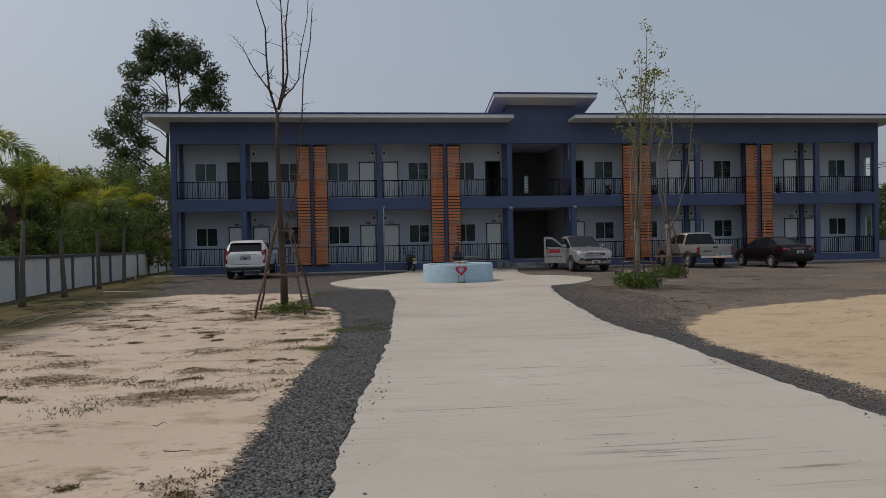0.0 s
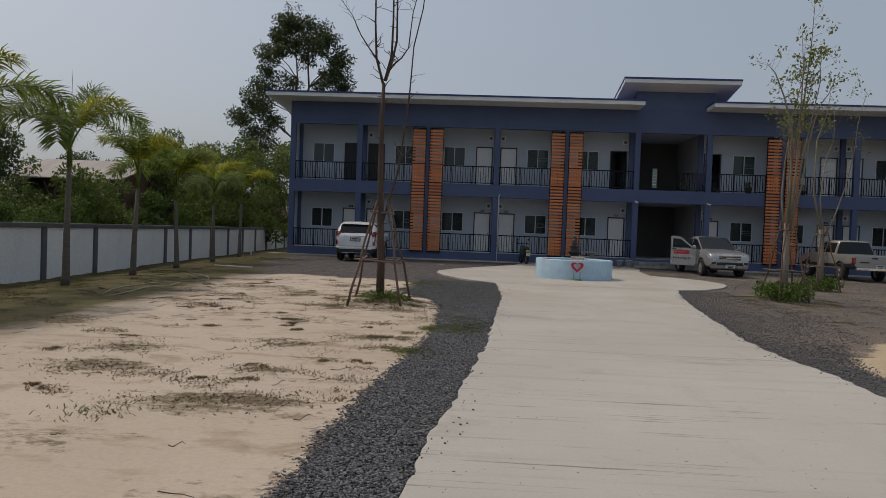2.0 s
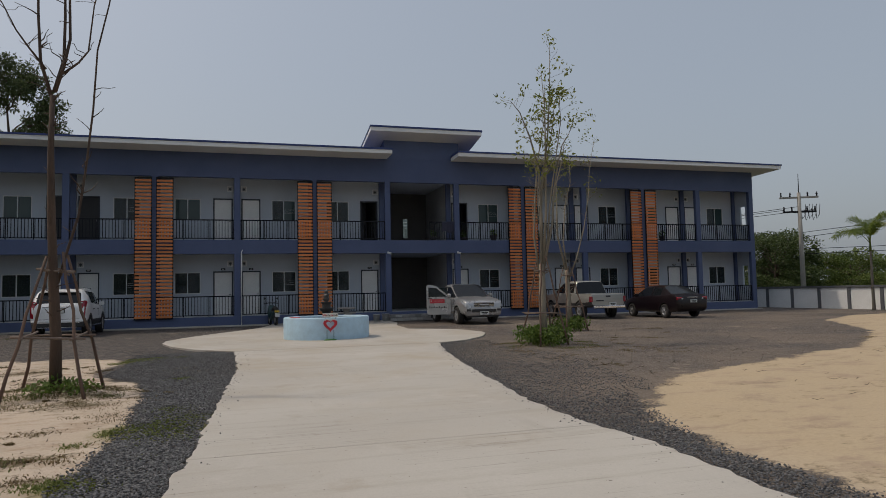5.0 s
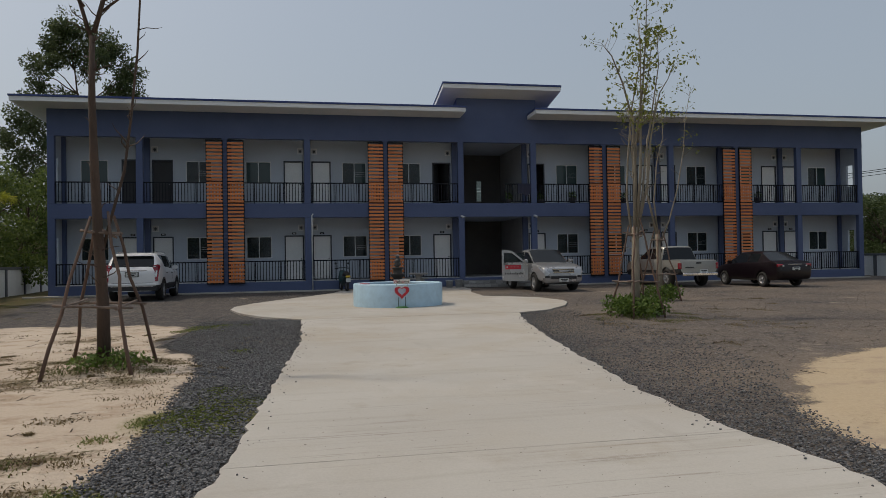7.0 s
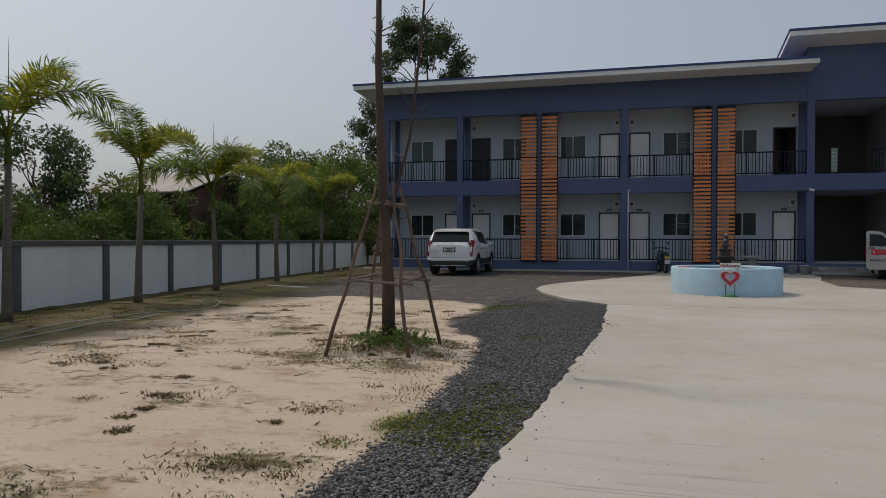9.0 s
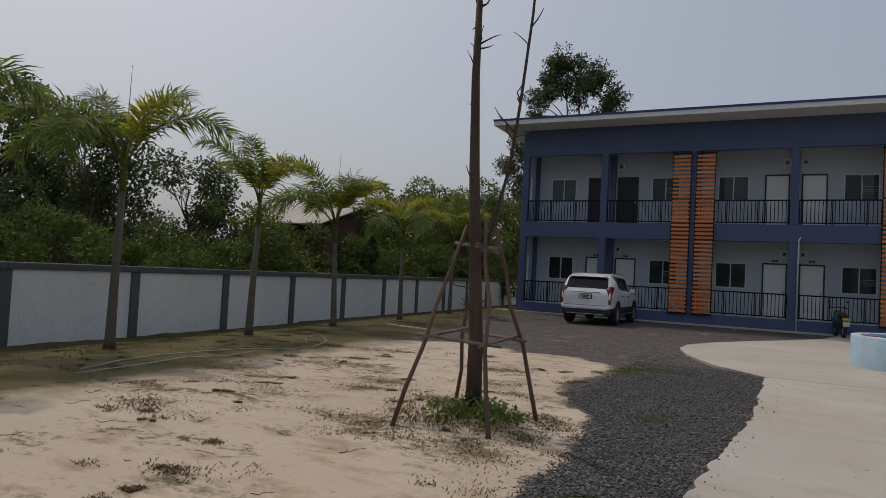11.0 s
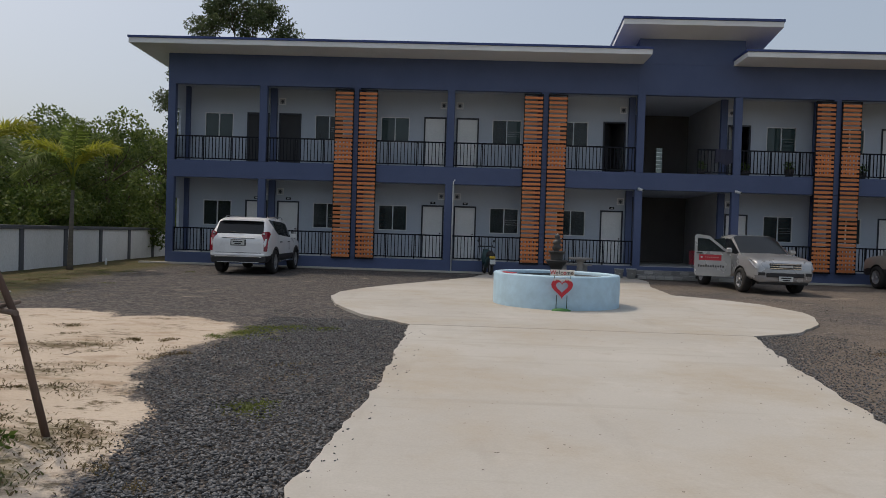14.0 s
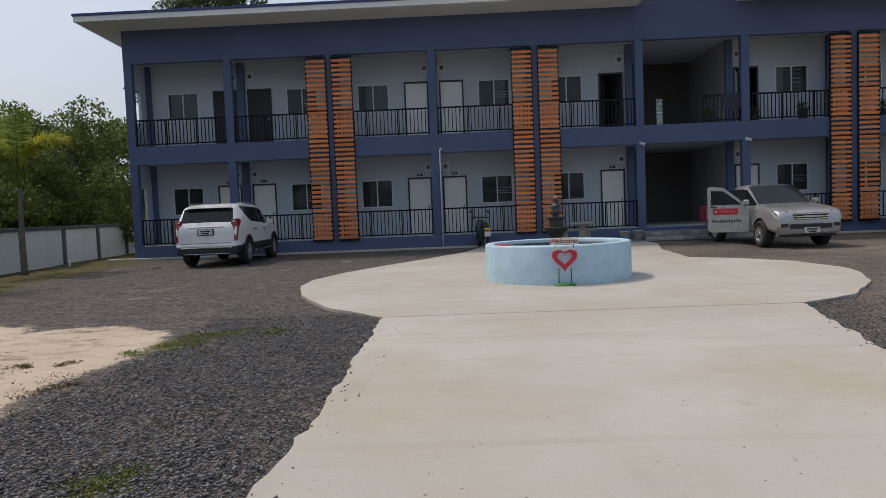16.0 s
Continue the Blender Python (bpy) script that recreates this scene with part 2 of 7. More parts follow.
M_PALMBARK = varied("grey_palm_bark", (0.155, 0.135, 0.11), (0.10, 0.088, 0.072), 0.9, 2.0, 30, 0.5, stretch=(0.4, 0.4, 5))
M_PANEGREEN = glassy("curtained_glass", (0.045, 0.075, 0.075), 0.04, 0.15)
M_BLOCK = glassy("glass_block", (0.7, 0.74, 0.74), 0.2, 0.55)
M_TILESTONE = varied("riser_stone_tile", (0.40, 0.39, 0.37), (0.26, 0.25, 0.24), 0.6, 5.0, 50, 0.1, vary=0.45)
M_VENTGREY = varied("grey_fan_recess", (0.06, 0.065, 0.075), (0.045, 0.05, 0.058), 0.6, 3, 60, 0.05)

# ---- geometry helpers ----
def box(bm, x0, x1, y0, y1, z0, z1):
    v = [bm.verts.new((x, y, z)) for z in (z0, z1) for x, y in ((x0, y0), (x1, y0), (x1, y1), (x0, y1))]
    for f in ((3, 2, 1, 0), (4, 5, 6, 7), (0, 1, 5, 4), (1, 2, 6, 5), (2, 3, 7, 6), (3, 0, 4, 7)):
        bm.faces.new([v[i] for i in f])


def slab_box(x0, x1, y0, y1, z0, z1, bevel=0.0):
    bm = bmesh.new()
    box(bm, x0, x1, y0, y1, z0, z1)
    if bevel:
        bmesh.ops.bevel(bm, geom=bm.edges[:], offset=bevel, segments=1, affect="EDGES")
    return bm


def tube(bm, path, radii, sides=8, cap=True):
    """A round limb along a list of points."""
    rings, up = [], Vector((0.3, 0.2, 1)).normalized()
    path = [Vector(p) for p in path]
    for i, p in enumerate(path):
        d = (path[min(i + 1, len(path) - 1)] - path[max(i - 1, 0)]).normalized()
        a = d.orthogonal().normalized() if i == 0 else (a - d * a.dot(d)).normalized()
        b = d.cross(a)
        r = radii[i] if hasattr(radii, "__len__") else radii
        rings.append([bm.verts.new(p + (a * math.cos(k * math.tau / sides) + b * math.sin(k * math.tau / sides)) * r) for k in range(sides)])
    for r0, r1 in zip(rings, rings[1:]):
        for k in range(sides):
            f = bm.faces.new((r0[k], r0[(k + 1) % sides], r1[(k + 1) % sides], r1[k]))
            f.smooth = True
    if cap:
        bm.faces.new(rings[0][::-1])
        bm.faces.new(rings[-1])


def lathe(bm, profile, sides=32, centre=(0, 0), smooth=True):
    """Turns (radius, z) pairs round a vertical axis."""
    rings = [[bm.verts.new((centre[0] + r * math.cos(k * math.tau / sides), centre[1] + r * math.sin(k * math.tau / sides), z)) for k in range(sides)] for r, z in profile]
    for r0, r1 in zip(rings, rings[1:]):
        for k in range(sides):
            f = bm.faces.new((r0[k], r0[(k + 1) % sides], r1[(k + 1) % sides], r1[k]))
            f.smooth = smooth
    return rings


def finish(name, bm, material):
    me = bpy.data.meshes.new(name)
    bm.normal_update()
    bm.to_mesh(me)
    bm.free()
    for m in material if isinstance(material, (list, tuple)) else [material]:
        me.materials.append(m)
    return me


def part(name, bm, material, parent, label="", at=None):
    ob = new(name, finish(name, bm, material) if isinstance(bm, bmesh.types.BMesh) else bm)
    ob.parent = parent
    if at is not None:
        ob.matrix_basis = at
    return tagged(ob, label)


def thing(name, bm, material, label, category, group="", kind="", at=None):
    ob = new(name, finish(name, bm, material) if isinstance(bm, bmesh.types.BMesh) else bm)
    if at is not None:
        ob.matrix_basis = at
    return tagged(ob, label, category, group, kind)


def group_thing(name, label, category, group="", kind="", at=None):
    ob = new(name)
    ob.empty_display_size = 0.2
    if at is not None:
        ob.matrix_basis = at
    return tagged(ob, label, category, group, kind)


def wall_bm(x0, x1, z0, z1, y0, y1, holes):
    """A wall along x with rectangular openings (hx0, hx1, hz0, hz1) through it: one closed shell."""
    bm, made = bmesh.new(), {}
    xs = sorted({x0, x1, *[h[0] for h in holes], *[h[1] for h in holes]})
    zs = sorted({z0, z1, *[h[2] for h in holes], *[h[3] for h in holes]})

    def vert(i, y, k):
        if (i, y, k) not in made:
            made[i, y, k] = bm.verts.new((xs[i], y, zs[k]))
        return made[i, y, k]

    def solid(i, k):
        if not (0 <= i < len(xs) - 1 and 0 <= k < len(zs) - 1):
            return False
        cx, cz = (xs[i] + xs[i + 1]) / 2, (zs[k] + zs[k + 1]) / 2
        return not any(h[0] < cx < h[1] and h[2] < cz < h[3] for h in holes)

    for i in range(len(xs) - 1):
        for k in range(len(zs) - 1):
            if not solid(i, k):
                continue
            bm.faces.new([vert(*c) for c in ((i, y0, k), (i + 1, y0, k), (i + 1, y0, k + 1), (i, y0, k + 1))])
            bm.faces.new([vert(*c) for c in ((i, y1, k + 1), (i + 1, y1, k + 1), (i + 1, y1, k), (i, y1, k))])
            for di, dk, a, b in ((-1, 0, (i, k + 1), (i, k)), (1, 0, (i + 1, k), (i + 1, k + 1)), (0, -1, (i, k), (i + 1, k)), (0, 1, (i + 1, k + 1), (i, k + 1))):
                if not solid(i + di, k + dk):
                    bm.faces.new([vert(a[0], y0, a[1]), vert(a[0], y1, a[1]), vert(b[0], y1, b[1]), vert(b[0], y0, b[1])])
    bmesh.ops.recalc_face_normals(bm, faces=bm.faces[:])
    return bm

# ---- ground ----
SAND_LEFT = [(2.6, -60), (2.62, -33), (2.66, -31.6), (2.78, -29.8), (2.95, -28), (3.12, -25.8), (3.1, -24.2), (3.05, -22.6), (2.75, -20.9), (1.85, -19.6),
             (1.75, -18.4), (1.9, -17.6), (1.9, -16.7), (1.65, -15.7), (0.6, -15.2), (-0.3, -15.3), (-1.5, -14.6), (-3.2, -15.6), (-6, -14), (-9, -13), (-9, -60)]
SAND_RIGHT = [(8.05, -60), (8.06, -31.2), (8.22, -29), (8.25, -27.9), (8.3, -26.9), (8.66, -26.2), (10.1, -24.4), (11.2, -23.5), (13.7, -22.6), (15.7, -21.7), (17.3, -21.3),
              (22, -17.4), (26, -12), (30, -9.5), (36, -9), (44, -8), (90, -8), (90, -60)]


def inside_distance(px, py, poly):
    """Signed distance to a polygon, positive inside."""
    best, inside = np.full(px.shape, 1e9), np.zeros(px.shape, bool)
    for (x0, y0), (x1, y1) in zip(poly, poly[1:] + poly[:1]):
        dx, dy = x1 - x0, y1 - y0
        u = np.clip(((px - x0) * dx + (py - y0) * dy) / (dx * dx + dy * dy), 0, 1)
        best = np.minimum(best, np.hypot(px - x0 - u * dx, py - y0 - u * dy))
        inside ^= ((y0 > py) != (y1 > py)) & (px < (x1 - x0) * (py - y0) / (y1 - y0 + 1e-12) + x0)
    return np.where(inside, best, -best)


MOSS = [(3.55, -25.4, 0.62), (3.65, -24.6, 0.42), (3.2, -25.1, 0.35), (3.45, -23.9, 0.3), (3.05, -27.3, 0.3), (2.15, -16.7, 0.4), (2.3, -16.2, 0.3), (2.62, -16.1, 0.18), (3.05, -16.1, 0.2), (3.35, -20.6, 0.22)]


def moss_at(x, y):
    """How mossy the gravel is at a place, 0 to 1."""
    return np.clip(sum(np.exp(-((x - mx) ** 2 + (y - my) ** 2) / (r * r * 0.7)) for mx, my, r in MOSS), 0, 1)


def wall_line_x(y):
    """The left yard wall's line."""
    return -7.2 - 0.085 * (y + 18)


# where dead leaves and dry grass lie matted on the sand: place and radius
rp_ = random.Random(77)
PATCHES = [(1.33, -30.1, 0.5), (1.66, -29.9, 0.4), (1.61, -28.7, 0.4), (-0.36, -27.9, 0.55), (-0.08, -28.9, 0.6), (1.3, -29.4, 0.3), (2.5, -28.9, 0.3), (2.03, -29.9, 0.4), (-2.2, -26.0, 0.6), (2.6, -27.0, 0.3), (-0.17, -21.1, 0.4),
           (1.17, -23.0, 0.45), (2.33, -24.95, 0.25), (2.45, -26.3, 0.45), (-0.28, -20.4, 0.5), (-1.28, -23.4, 0.5), (1.9, -22.2, 0.7), (2.3, -22.4, 0.4), (2.35, -32.6, 0.25), (1.2, -21.2, 0.5), (2.4, -21.5, 0.4), (0.6, -22.6, 0.5), (2.4, -23.1, 0.4), (-0.9, -22.0, 0.5), (1.0, -19.4, 0.5), (-1.5, -19.6, 0.7), (-2.6, -21.0, 0.7), (0.4, -18.0, 0.5), (-2.4, -17.4, 0.6)]
for k in range(70):
    PATCHES.append((rp_.uniform(-4.5, 2.5), rp_.uniform(-35, -17), rp_.uniform(0.05, 0.14)))
for k in range(24):
    PATCHES.append((rp_.uniform(-5.0, 2.4), rp_.uniform(-35, -16.5), rp_.uniform(0.12, 0.4)))
for k in range(34):
    y = rp_.uniform(-33, -8)
    PATCHES.append((wall_line_x(y) + rp_.uniform(0.4, 3.0), y, rp_.uniform(0.3, 0.8)))
for k in range(10):
    PATCHES.append((rp_.uniform(10.5, 20), rp_.uniform(-26, -12), rp_.uniform(0.15, 0.4)))


def mat_at(x, y):
    """How thickly the sand is matted with dead grass at a place, 0 to 1."""
    return np.clip(sum(np.exp(-((x - px) ** 2 + 3.2 * (y - py) ** 2) / (r * r * 1.1)) for px, py, r in PATCHES), 0, 1)


def relief(x, y):
    """Height of the trodden sand at a place."""
    p = Vector((x, y, 0))
    z = 0.030 * noise.noise(p * 0.6) + 0.022 * noise.noise(p * 2.1) + 0.008 * noise.noise(p * 5.3)
    # earth heaped up round the staked trees; the ground falls a little towards the wall
    z += 0.10 * math.exp(-((x - 1.8) ** 2 + (y + 21.9) ** 2) / 0.5) + 0.12 * math.exp(-((x - 11.5) ** 2 + (y + 17.5) ** 2) / 0.8)
    return z - 0.08 * min(1.0, max(0.0, (wall_line_x(y) + 2.4 - x) / 2.0))


def ground_mesh():
    xs = np.concatenate([[-900, -300, -120, -60, -30, -18], np.arange(-11, 20.01, 0.16), np.arange(21, 46, 1.0), [55, 80, 130, 300, 900]])
    ys = np.concatenate([[-900, -300, -120, -70, -48], np.arange(-38, -3.0, 0.16), np.arange(-2.5, 12, 1.0), [16, 25, 45, 80, 150, 300, 900, 2500]])
    gx, gy = np.meshgrid(xs, ys)
    near = (np.abs(gx - 5) < 20) & (gy > -40) & (gy < -1)
    gz = np.zeros_like(gx)
    for j in range(gx.shape[0]):
        for i in range(gx.shape[1]):
            if near[j, i]:
                gz[j, i] = relief(gx[j, i], gy[j, i])
    sand = np.maximum(inside_distance(gx, gy, SAND_LEFT), inside_distance(gx, gy, SAND_RIGHT))
    gz = np.where(sand > 0, gz, gz * 0.4) - 0.012
    wallside = np.clip((wall_line_x(gy) + np.interp(gy, [-14, -8], [5.1, 3.9]) - gx) / 2.6, 0, 1)
    outside = np.clip(np.maximum(np.maximum(wall_line_x(gy) - gx, gx - 37.5), np.maximum(gy - 9, -46 - gy)) / 0.6, 0, 1)
    w = len(xs)
    faces = [(j * w + i, j * w + i + 1, (j + 1) * w + i + 1, (j + 1) * w + i) for j in range(len(ys) - 1) for i in range(w - 1)]
    me = bpy.data.meshes.new("ground")
    me.from_pydata(np.stack([gx, gy, gz], -1).reshape(-1, 3).tolist(), [], faces)
    for key, val in (("sand", np.clip(sand, -3, 3)), ("green", np.clip(wallside + 0.0, 0, 1)), ("field", outside), ("warm", np.clip((gx - 6) / 3, 0, 1)), ("moss", moss_at(gx, gy)), ("mat", mat_at(gx, gy))):
        me.attributes.new(key, "FLOAT", "POINT").data.foreach_set("value", val.ravel().astype(np.float32))
    me.shade_smooth()
    return me


def ground_material():
    m, nt, b = shader("yard_ground")

    def attr(n):
        a = nt.nodes.new("ShaderNodeAttribute")
        a.attribute_name = n
        return a.outputs["Fac"]

    def math_node(op, a, c):
        n = nt.nodes.new("ShaderNodeMath")
        n.operation = op
        for s, v in ((n.inputs[0], a), (n.inputs[1], c)):
            if hasattr(v, "links"):
                nt.links.new(v, s)
            else:
                s.default_value = v
        return n.outputs[0]

    wide, mid, fine = noise_node(nt, 0.35, 5), noise_node(nt, 1.9, 6, 0.65), noise_node(nt, 26, 4, 0.7)
    track = noise_node(nt, 1.6, 6, 0.66, (0.8, 1.5, 1))
    stone = nt.nodes.new("ShaderNodeTexVoronoi")
    stone.inputs["Scale"].default_value = 36
    tc = nt.nodes.new("ShaderNodeTexCoord")
    nt.links.new(tc.outputs["Object"], stone.inputs["Vector"])
    # sand with damp and trodden streaks
    sand_c = mix_node(nt, ramp_node(nt, wide.outputs[0], 0.35, 0.65), (0.50, 0.41, 0.32), (0.58, 0.49, 0.395))
    sand_c = mix_node(nt, attr("warm"), sand_c, (0.50, 0.395, 0.265))
    sand_c = mix_node(nt, ramp_node(nt, track.outputs[0], 0.52, 0.66), sand_c, (0.40, 0.305, 0.22))
    litter = noise_node(nt, 1.0, 7, 0.72, (0.75, 1.25, 1))
    fleck = noise_node(nt, 9, 5, 0.78, (0.8, 1.2, 1))
    trash = math_node("ADD", math_node("MULTIPLY", litter.outputs[0], 1.3), math_node("MULTIPLY", fleck.outputs[0], 0.7))
    cover = noise_node(nt, 0.28, 3, 0.5)
    strewn = math_node("MULTIPLY", ramp_node(nt, cover.outputs[0], 0.36, 0.58), math_node("SUBTRACT", 1.0, math_node("MULTIPLY", attr("warm"), 0.8)))
    sand_c = mix_node(nt, math_node("MULTIPLY", ramp_node(nt, trash, 1.08, 1.2), strewn), sand_c, (0.135, 0.100, 0.058))
    matted = math_node("ADD", math_node("MULTIPLY", attr("mat"), 0.62), math_node("ADD", math_node("MULTIPLY", math_node("SUBTRACT", litter.outputs[0], 0.5), 2.6), math_node("MULTIPLY", math_node("SUBTRACT", fleck.outputs[0], 0.5), 2.0)))
    sand_c = mix_node(nt, math_node("MULTIPLY", ramp_node(nt, matted, 0.26, 0.72), 0.85), sand_c, mix_node(nt, ramp_node(nt, mid.outputs[0], 0.4, 0.6), (0.150, 0.108, 0.064), (0.115, 0.105, 0.045)))
    sand_c = mix_node(nt, 1.0, sand_c, mix_node(nt, fine.outputs[0], (0.74, 0.74, 0.74), (1.08, 1.08, 1.08)), "MULTIPLY")
    dust = noise_node(nt, 2.6, 8, 0.78)
    clod = nt.nodes.new("ShaderNodeTexVoronoi")
    clod.inputs["Scale"].default_value = 13
    nt.links.new(tc.outputs["Object"], clod.inputs["Vector"])
    # crushed grey stone, dusty with brown earth in places
    grav = mix_node(nt, stone.outputs["Color"], (0.085, 0.085, 0.088), (0.215, 0.21, 0.205))
    grav = mix_node(nt, ramp_node(nt, stone.outputs["Distance"], 0.22, 0.7), grav, (0.028, 0.028, 0.032))
    grav = mix_node(nt, math_node("MULTIPLY", ramp_node(nt, dust.outputs[0], 0.36, 0.62), 0.66), grav, (0.185, 0.155, 0.132))
    grav = mix_node(nt, 1.0, grav, mix_node(nt, ramp_node(nt, clod.outputs["Distance"], 0.15, 0.75), (1.42, 1.41, 1.40), (0.72, 0.72, 0.73)), "MULTIPLY")
    grav = mix_node(nt, math_node("MULTIPLY", attr("warm"), math_node("MULTIPLY", ramp_node(nt, wide.outputs[0], 0.3, 0.6), 0.5)), grav, (0.27, 0.215, 0.165))
    # moss here and there along the edge of the sand
    moss = ramp_node(nt, math_node("ADD", attr("moss"), math_node("SUBTRACT", fine.outputs[0], 0.5)), 0.15, 0.7)
    pale = noise_node(nt, 0.55, 7, 0.75)
    grav = mix_node(nt, ramp_node(nt, pale.outputs[0], 0.595, 0.68), grav, (0.34, 0.285, 0.225))
    # grass, half dry
    grass = mix_node(nt, ramp_node(nt, mid.outputs[0], 0.35, 0.62), (0.070, 0.078, 0.026), (0.135, 0.102, 0.055))
    field = mix_node(nt, ramp_node(nt, mid.outputs[0], 0.35, 0.65), (0.055, 0.085, 0.025), (0.13, 0.11, 0.055))
    edge = math_node("ADD", attr("sand"), math_node("MULTIPLY", math_node("SUBTRACT", mid.outputs[0], 0.5), 0.9))
    edge = math_node("ADD", edge, math_node("MULTIPLY", math_node("SUBTRACT", fine.outputs[0], 0.5), 0.5))
    sandmask = ramp_node(nt, edge, -0.04, 0.07)
    c = mix_node(nt, sandmask, grav, sand_c)
    c = mix_node(nt, math_node("MULTIPLY", moss, 0.85), c, (0.17, 0.165, 0.05))
    weed = math_node("MULTIPLY", math_node("ADD", attr("green"), math_node("SUBTRACT", mid.outputs[0], 0.5)), attr("green"))
    c = mix_node(nt, ramp_node(nt, weed, 0.0, 0.24), c, grass)
    c = mix_node(nt, attr("field"), c, field)
    nt.links.new(c, b.inputs["Base Color"])
    b.inputs["Roughness"].default_value = 0.95
    b.inputs["Specular IOR Level"].default_value = 0.2
    hs = math_node("MULTIPLY", math_node("SUBTRACT", 1.0, stone.outputs["Distance"]), math_node("SUBTRACT", 1.0, sandmask))
    h = math_node("ADD", math_node("MULTIPLY", hs, 0.03), math_node("MULTIPLY", math_node("ADD", math_node("MULTIPLY", fine.outputs[0], 0.8), math_node("MULTIPLY", track.outputs[0], 2.2)), 0.014))
    bump_node(nt, b, h, 0.9, 1.0)
    return m


ground = new("ground", ground_mesh())
ground.data.materials.append(ground_material())
tagged(ground, "pale sandy yard with grey gravel and dry grass", "ground", kind="structure")

# ---- concrete drive ----
def concrete():
    m, nt, b = shader("brushed_concrete")
    wide, streak, fine = noise_node(nt, 0.3, 5), noise_node(nt, 1.1, 6, 0.65, (0.22, 3.0, 1)), noise_node(nt, 55, 3, 0.6)
    blot = noise_node(nt, 1.3, 6, 0.6)
    c = mix_node(nt, ramp_node(nt, wide.outputs[0], 0.35, 0.65), (0.452, 0.425, 0.383), (0.507, 0.481, 0.435))
    c = mix_node(nt, ramp_node(nt, streak.outputs[0], 0.54, 0.82), c, (0.38, 0.345, 0.295))
    c = mix_node(nt, ramp_node(nt, blot.outputs[0], 0.60, 0.78), c, (0.39, 0.34, 0.28))
    pale = noise_node(nt, 0.75, 7, 0.7)
    c = mix_node(nt, ramp_node(nt, pale.outputs[0], 0.55, 0.72), c, (0.53, 0.503, 0.46))
    # rake marks left by the float, tyre scuffs and specks of dirt
    rake, where = noise_node(nt, 3.2, 8, 0.7, (0.16, 5.0, 1)), noise_node(nt, 0.5, 4, 0.6)
    marks = nt.nodes.new("ShaderNodeMath")
    marks.operation = "MULTIPLY"
    nt.links.new(ramp_node(nt, rake.outputs[0], 0.575, 0.625), marks.inputs[0])
    nt.links.new(ramp_node(nt, where.outputs[0], 0.44, 0.58), marks.inputs[1])
    # the rake marks fade away up the drive, where brown stains take over
    tc = nt.nodes.new("ShaderNodeTexCoord")
    axes = nt.nodes.new("ShaderNodeSeparateXYZ")
    nt.links.new(tc.outputs["Object"], axes.inputs[0])
    along = ramp_node(nt, axes.outputs[1], -23.5, -28.5)
    faded = nt.nodes.new("ShaderNodeMath")
    faded.operation = "MULTIPLY"
    nt.links.new(marks.outputs[0], faded.inputs[0])
    nt.links.new(along, faded.inputs[1])
    c = mix_node(nt, faded.outputs[0], c, (0.23, 0.20, 0.165))
    stain = noise_node(nt, 0.55, 6, 0.68)
    worn = nt.nodes.new("ShaderNodeMath")
    worn.operation = "MULTIPLY"
    nt.links.new(ramp_node(nt, stain.outputs[0], 0.46, 0.70), worn.inputs[0])
    nt.links.new(ramp_node(nt, axes.outputs[1], -30.0, -20.0), worn.inputs[1])
    c = mix_node(nt, worn.outputs[0], c, (0.43, 0.375, 0.30))
    scuff = noise_node(nt, 0.9, 7, 0.62, (1.6, 0.35, 1))
    c = mix_node(nt, ramp_node(nt, scuff.outputs[0], 0.60, 0.85), c, (0.37, 0.335, 0.29))
    speck = noise_node(nt, 24, 2, 0.5)
    c = mix_node(nt, ramp_node(nt, speck.outputs[0], 0.735, 0.76), c, (0.12, 0.10, 0.08))
    c = mix_node(nt, 1.0, c, mix_node(nt, fine.outputs[0], (0.82, 0.82, 0.82), (1.0, 1.0, 1.0)), "MULTIPLY")
    nt.links.new(c, b.inputs["Base Color"])
    b.inputs["Roughness"].default_value = 0.85
    b.inputs["Specular IOR Level"].default_value = 0.3
    bump_node(nt, b, fine.outputs[0], 0.18, 0.006)
    return m


M_CONC = concrete()


def ragged(points, step=0.22, rough=0.035, seed=0):
    """A closed outline, resampled and roughened."""
    rnd, out = random.Random(seed), []
    for a, b in zip(points, points[1:] + points[:1]):
        a, b = Vector(a), Vector(b)
        n = max(1, int((b - a).length / step))
        side = (b - a).orthogonal().normalized()
        for k in range(n):
            straight = 0.08 if abs(b.y - a.y) < 0.02 and abs(b.x - a.x) > 2 else 1
            out.append(a.lerp(b, k / n) + side * (straight * rnd.uniform(-rough, rough) if k else 0))
    return out


def plate(outline, z0, z1):
    bm = bmesh.new()
    top = [bm.verts.new((p[0], p[1], z1)) for p in outline]
    low = [bm.verts.new((p[0], p[1], z0)) for p in outline]
    bm.faces.new(top)
    for i in range(len(top)):
        j = (i + 1) % len(top)
        bm.faces.new((top[i], low[i], low[j], top[j]))
    bmesh.ops.recalc_face_normals(bm, faces=bm.faces[:])
    return bm


def left_edge(y):
    return float(np.interp(y, [-40, -33, -31, -29, -26.4, -23.5, -20, -15.5], [3.2, 3.28, 3.42, 3.63, 3.88, 4.04, 4.27, 4.24]))


def right_edge(y):
    return float(np.interp(y, [-40, -32, -30, -29, -28, -27.3, -26.7, -26, -25, -23.6, -22.5, -20.6, -19.5, -18, -15.5], [7.5, 7.5, 7.56, 7.62, 7.72, 7.69, 7.61, 7.62, 7.68, 7.92, 8.06, 8.35, 8.55, 8.84, 9.42]))


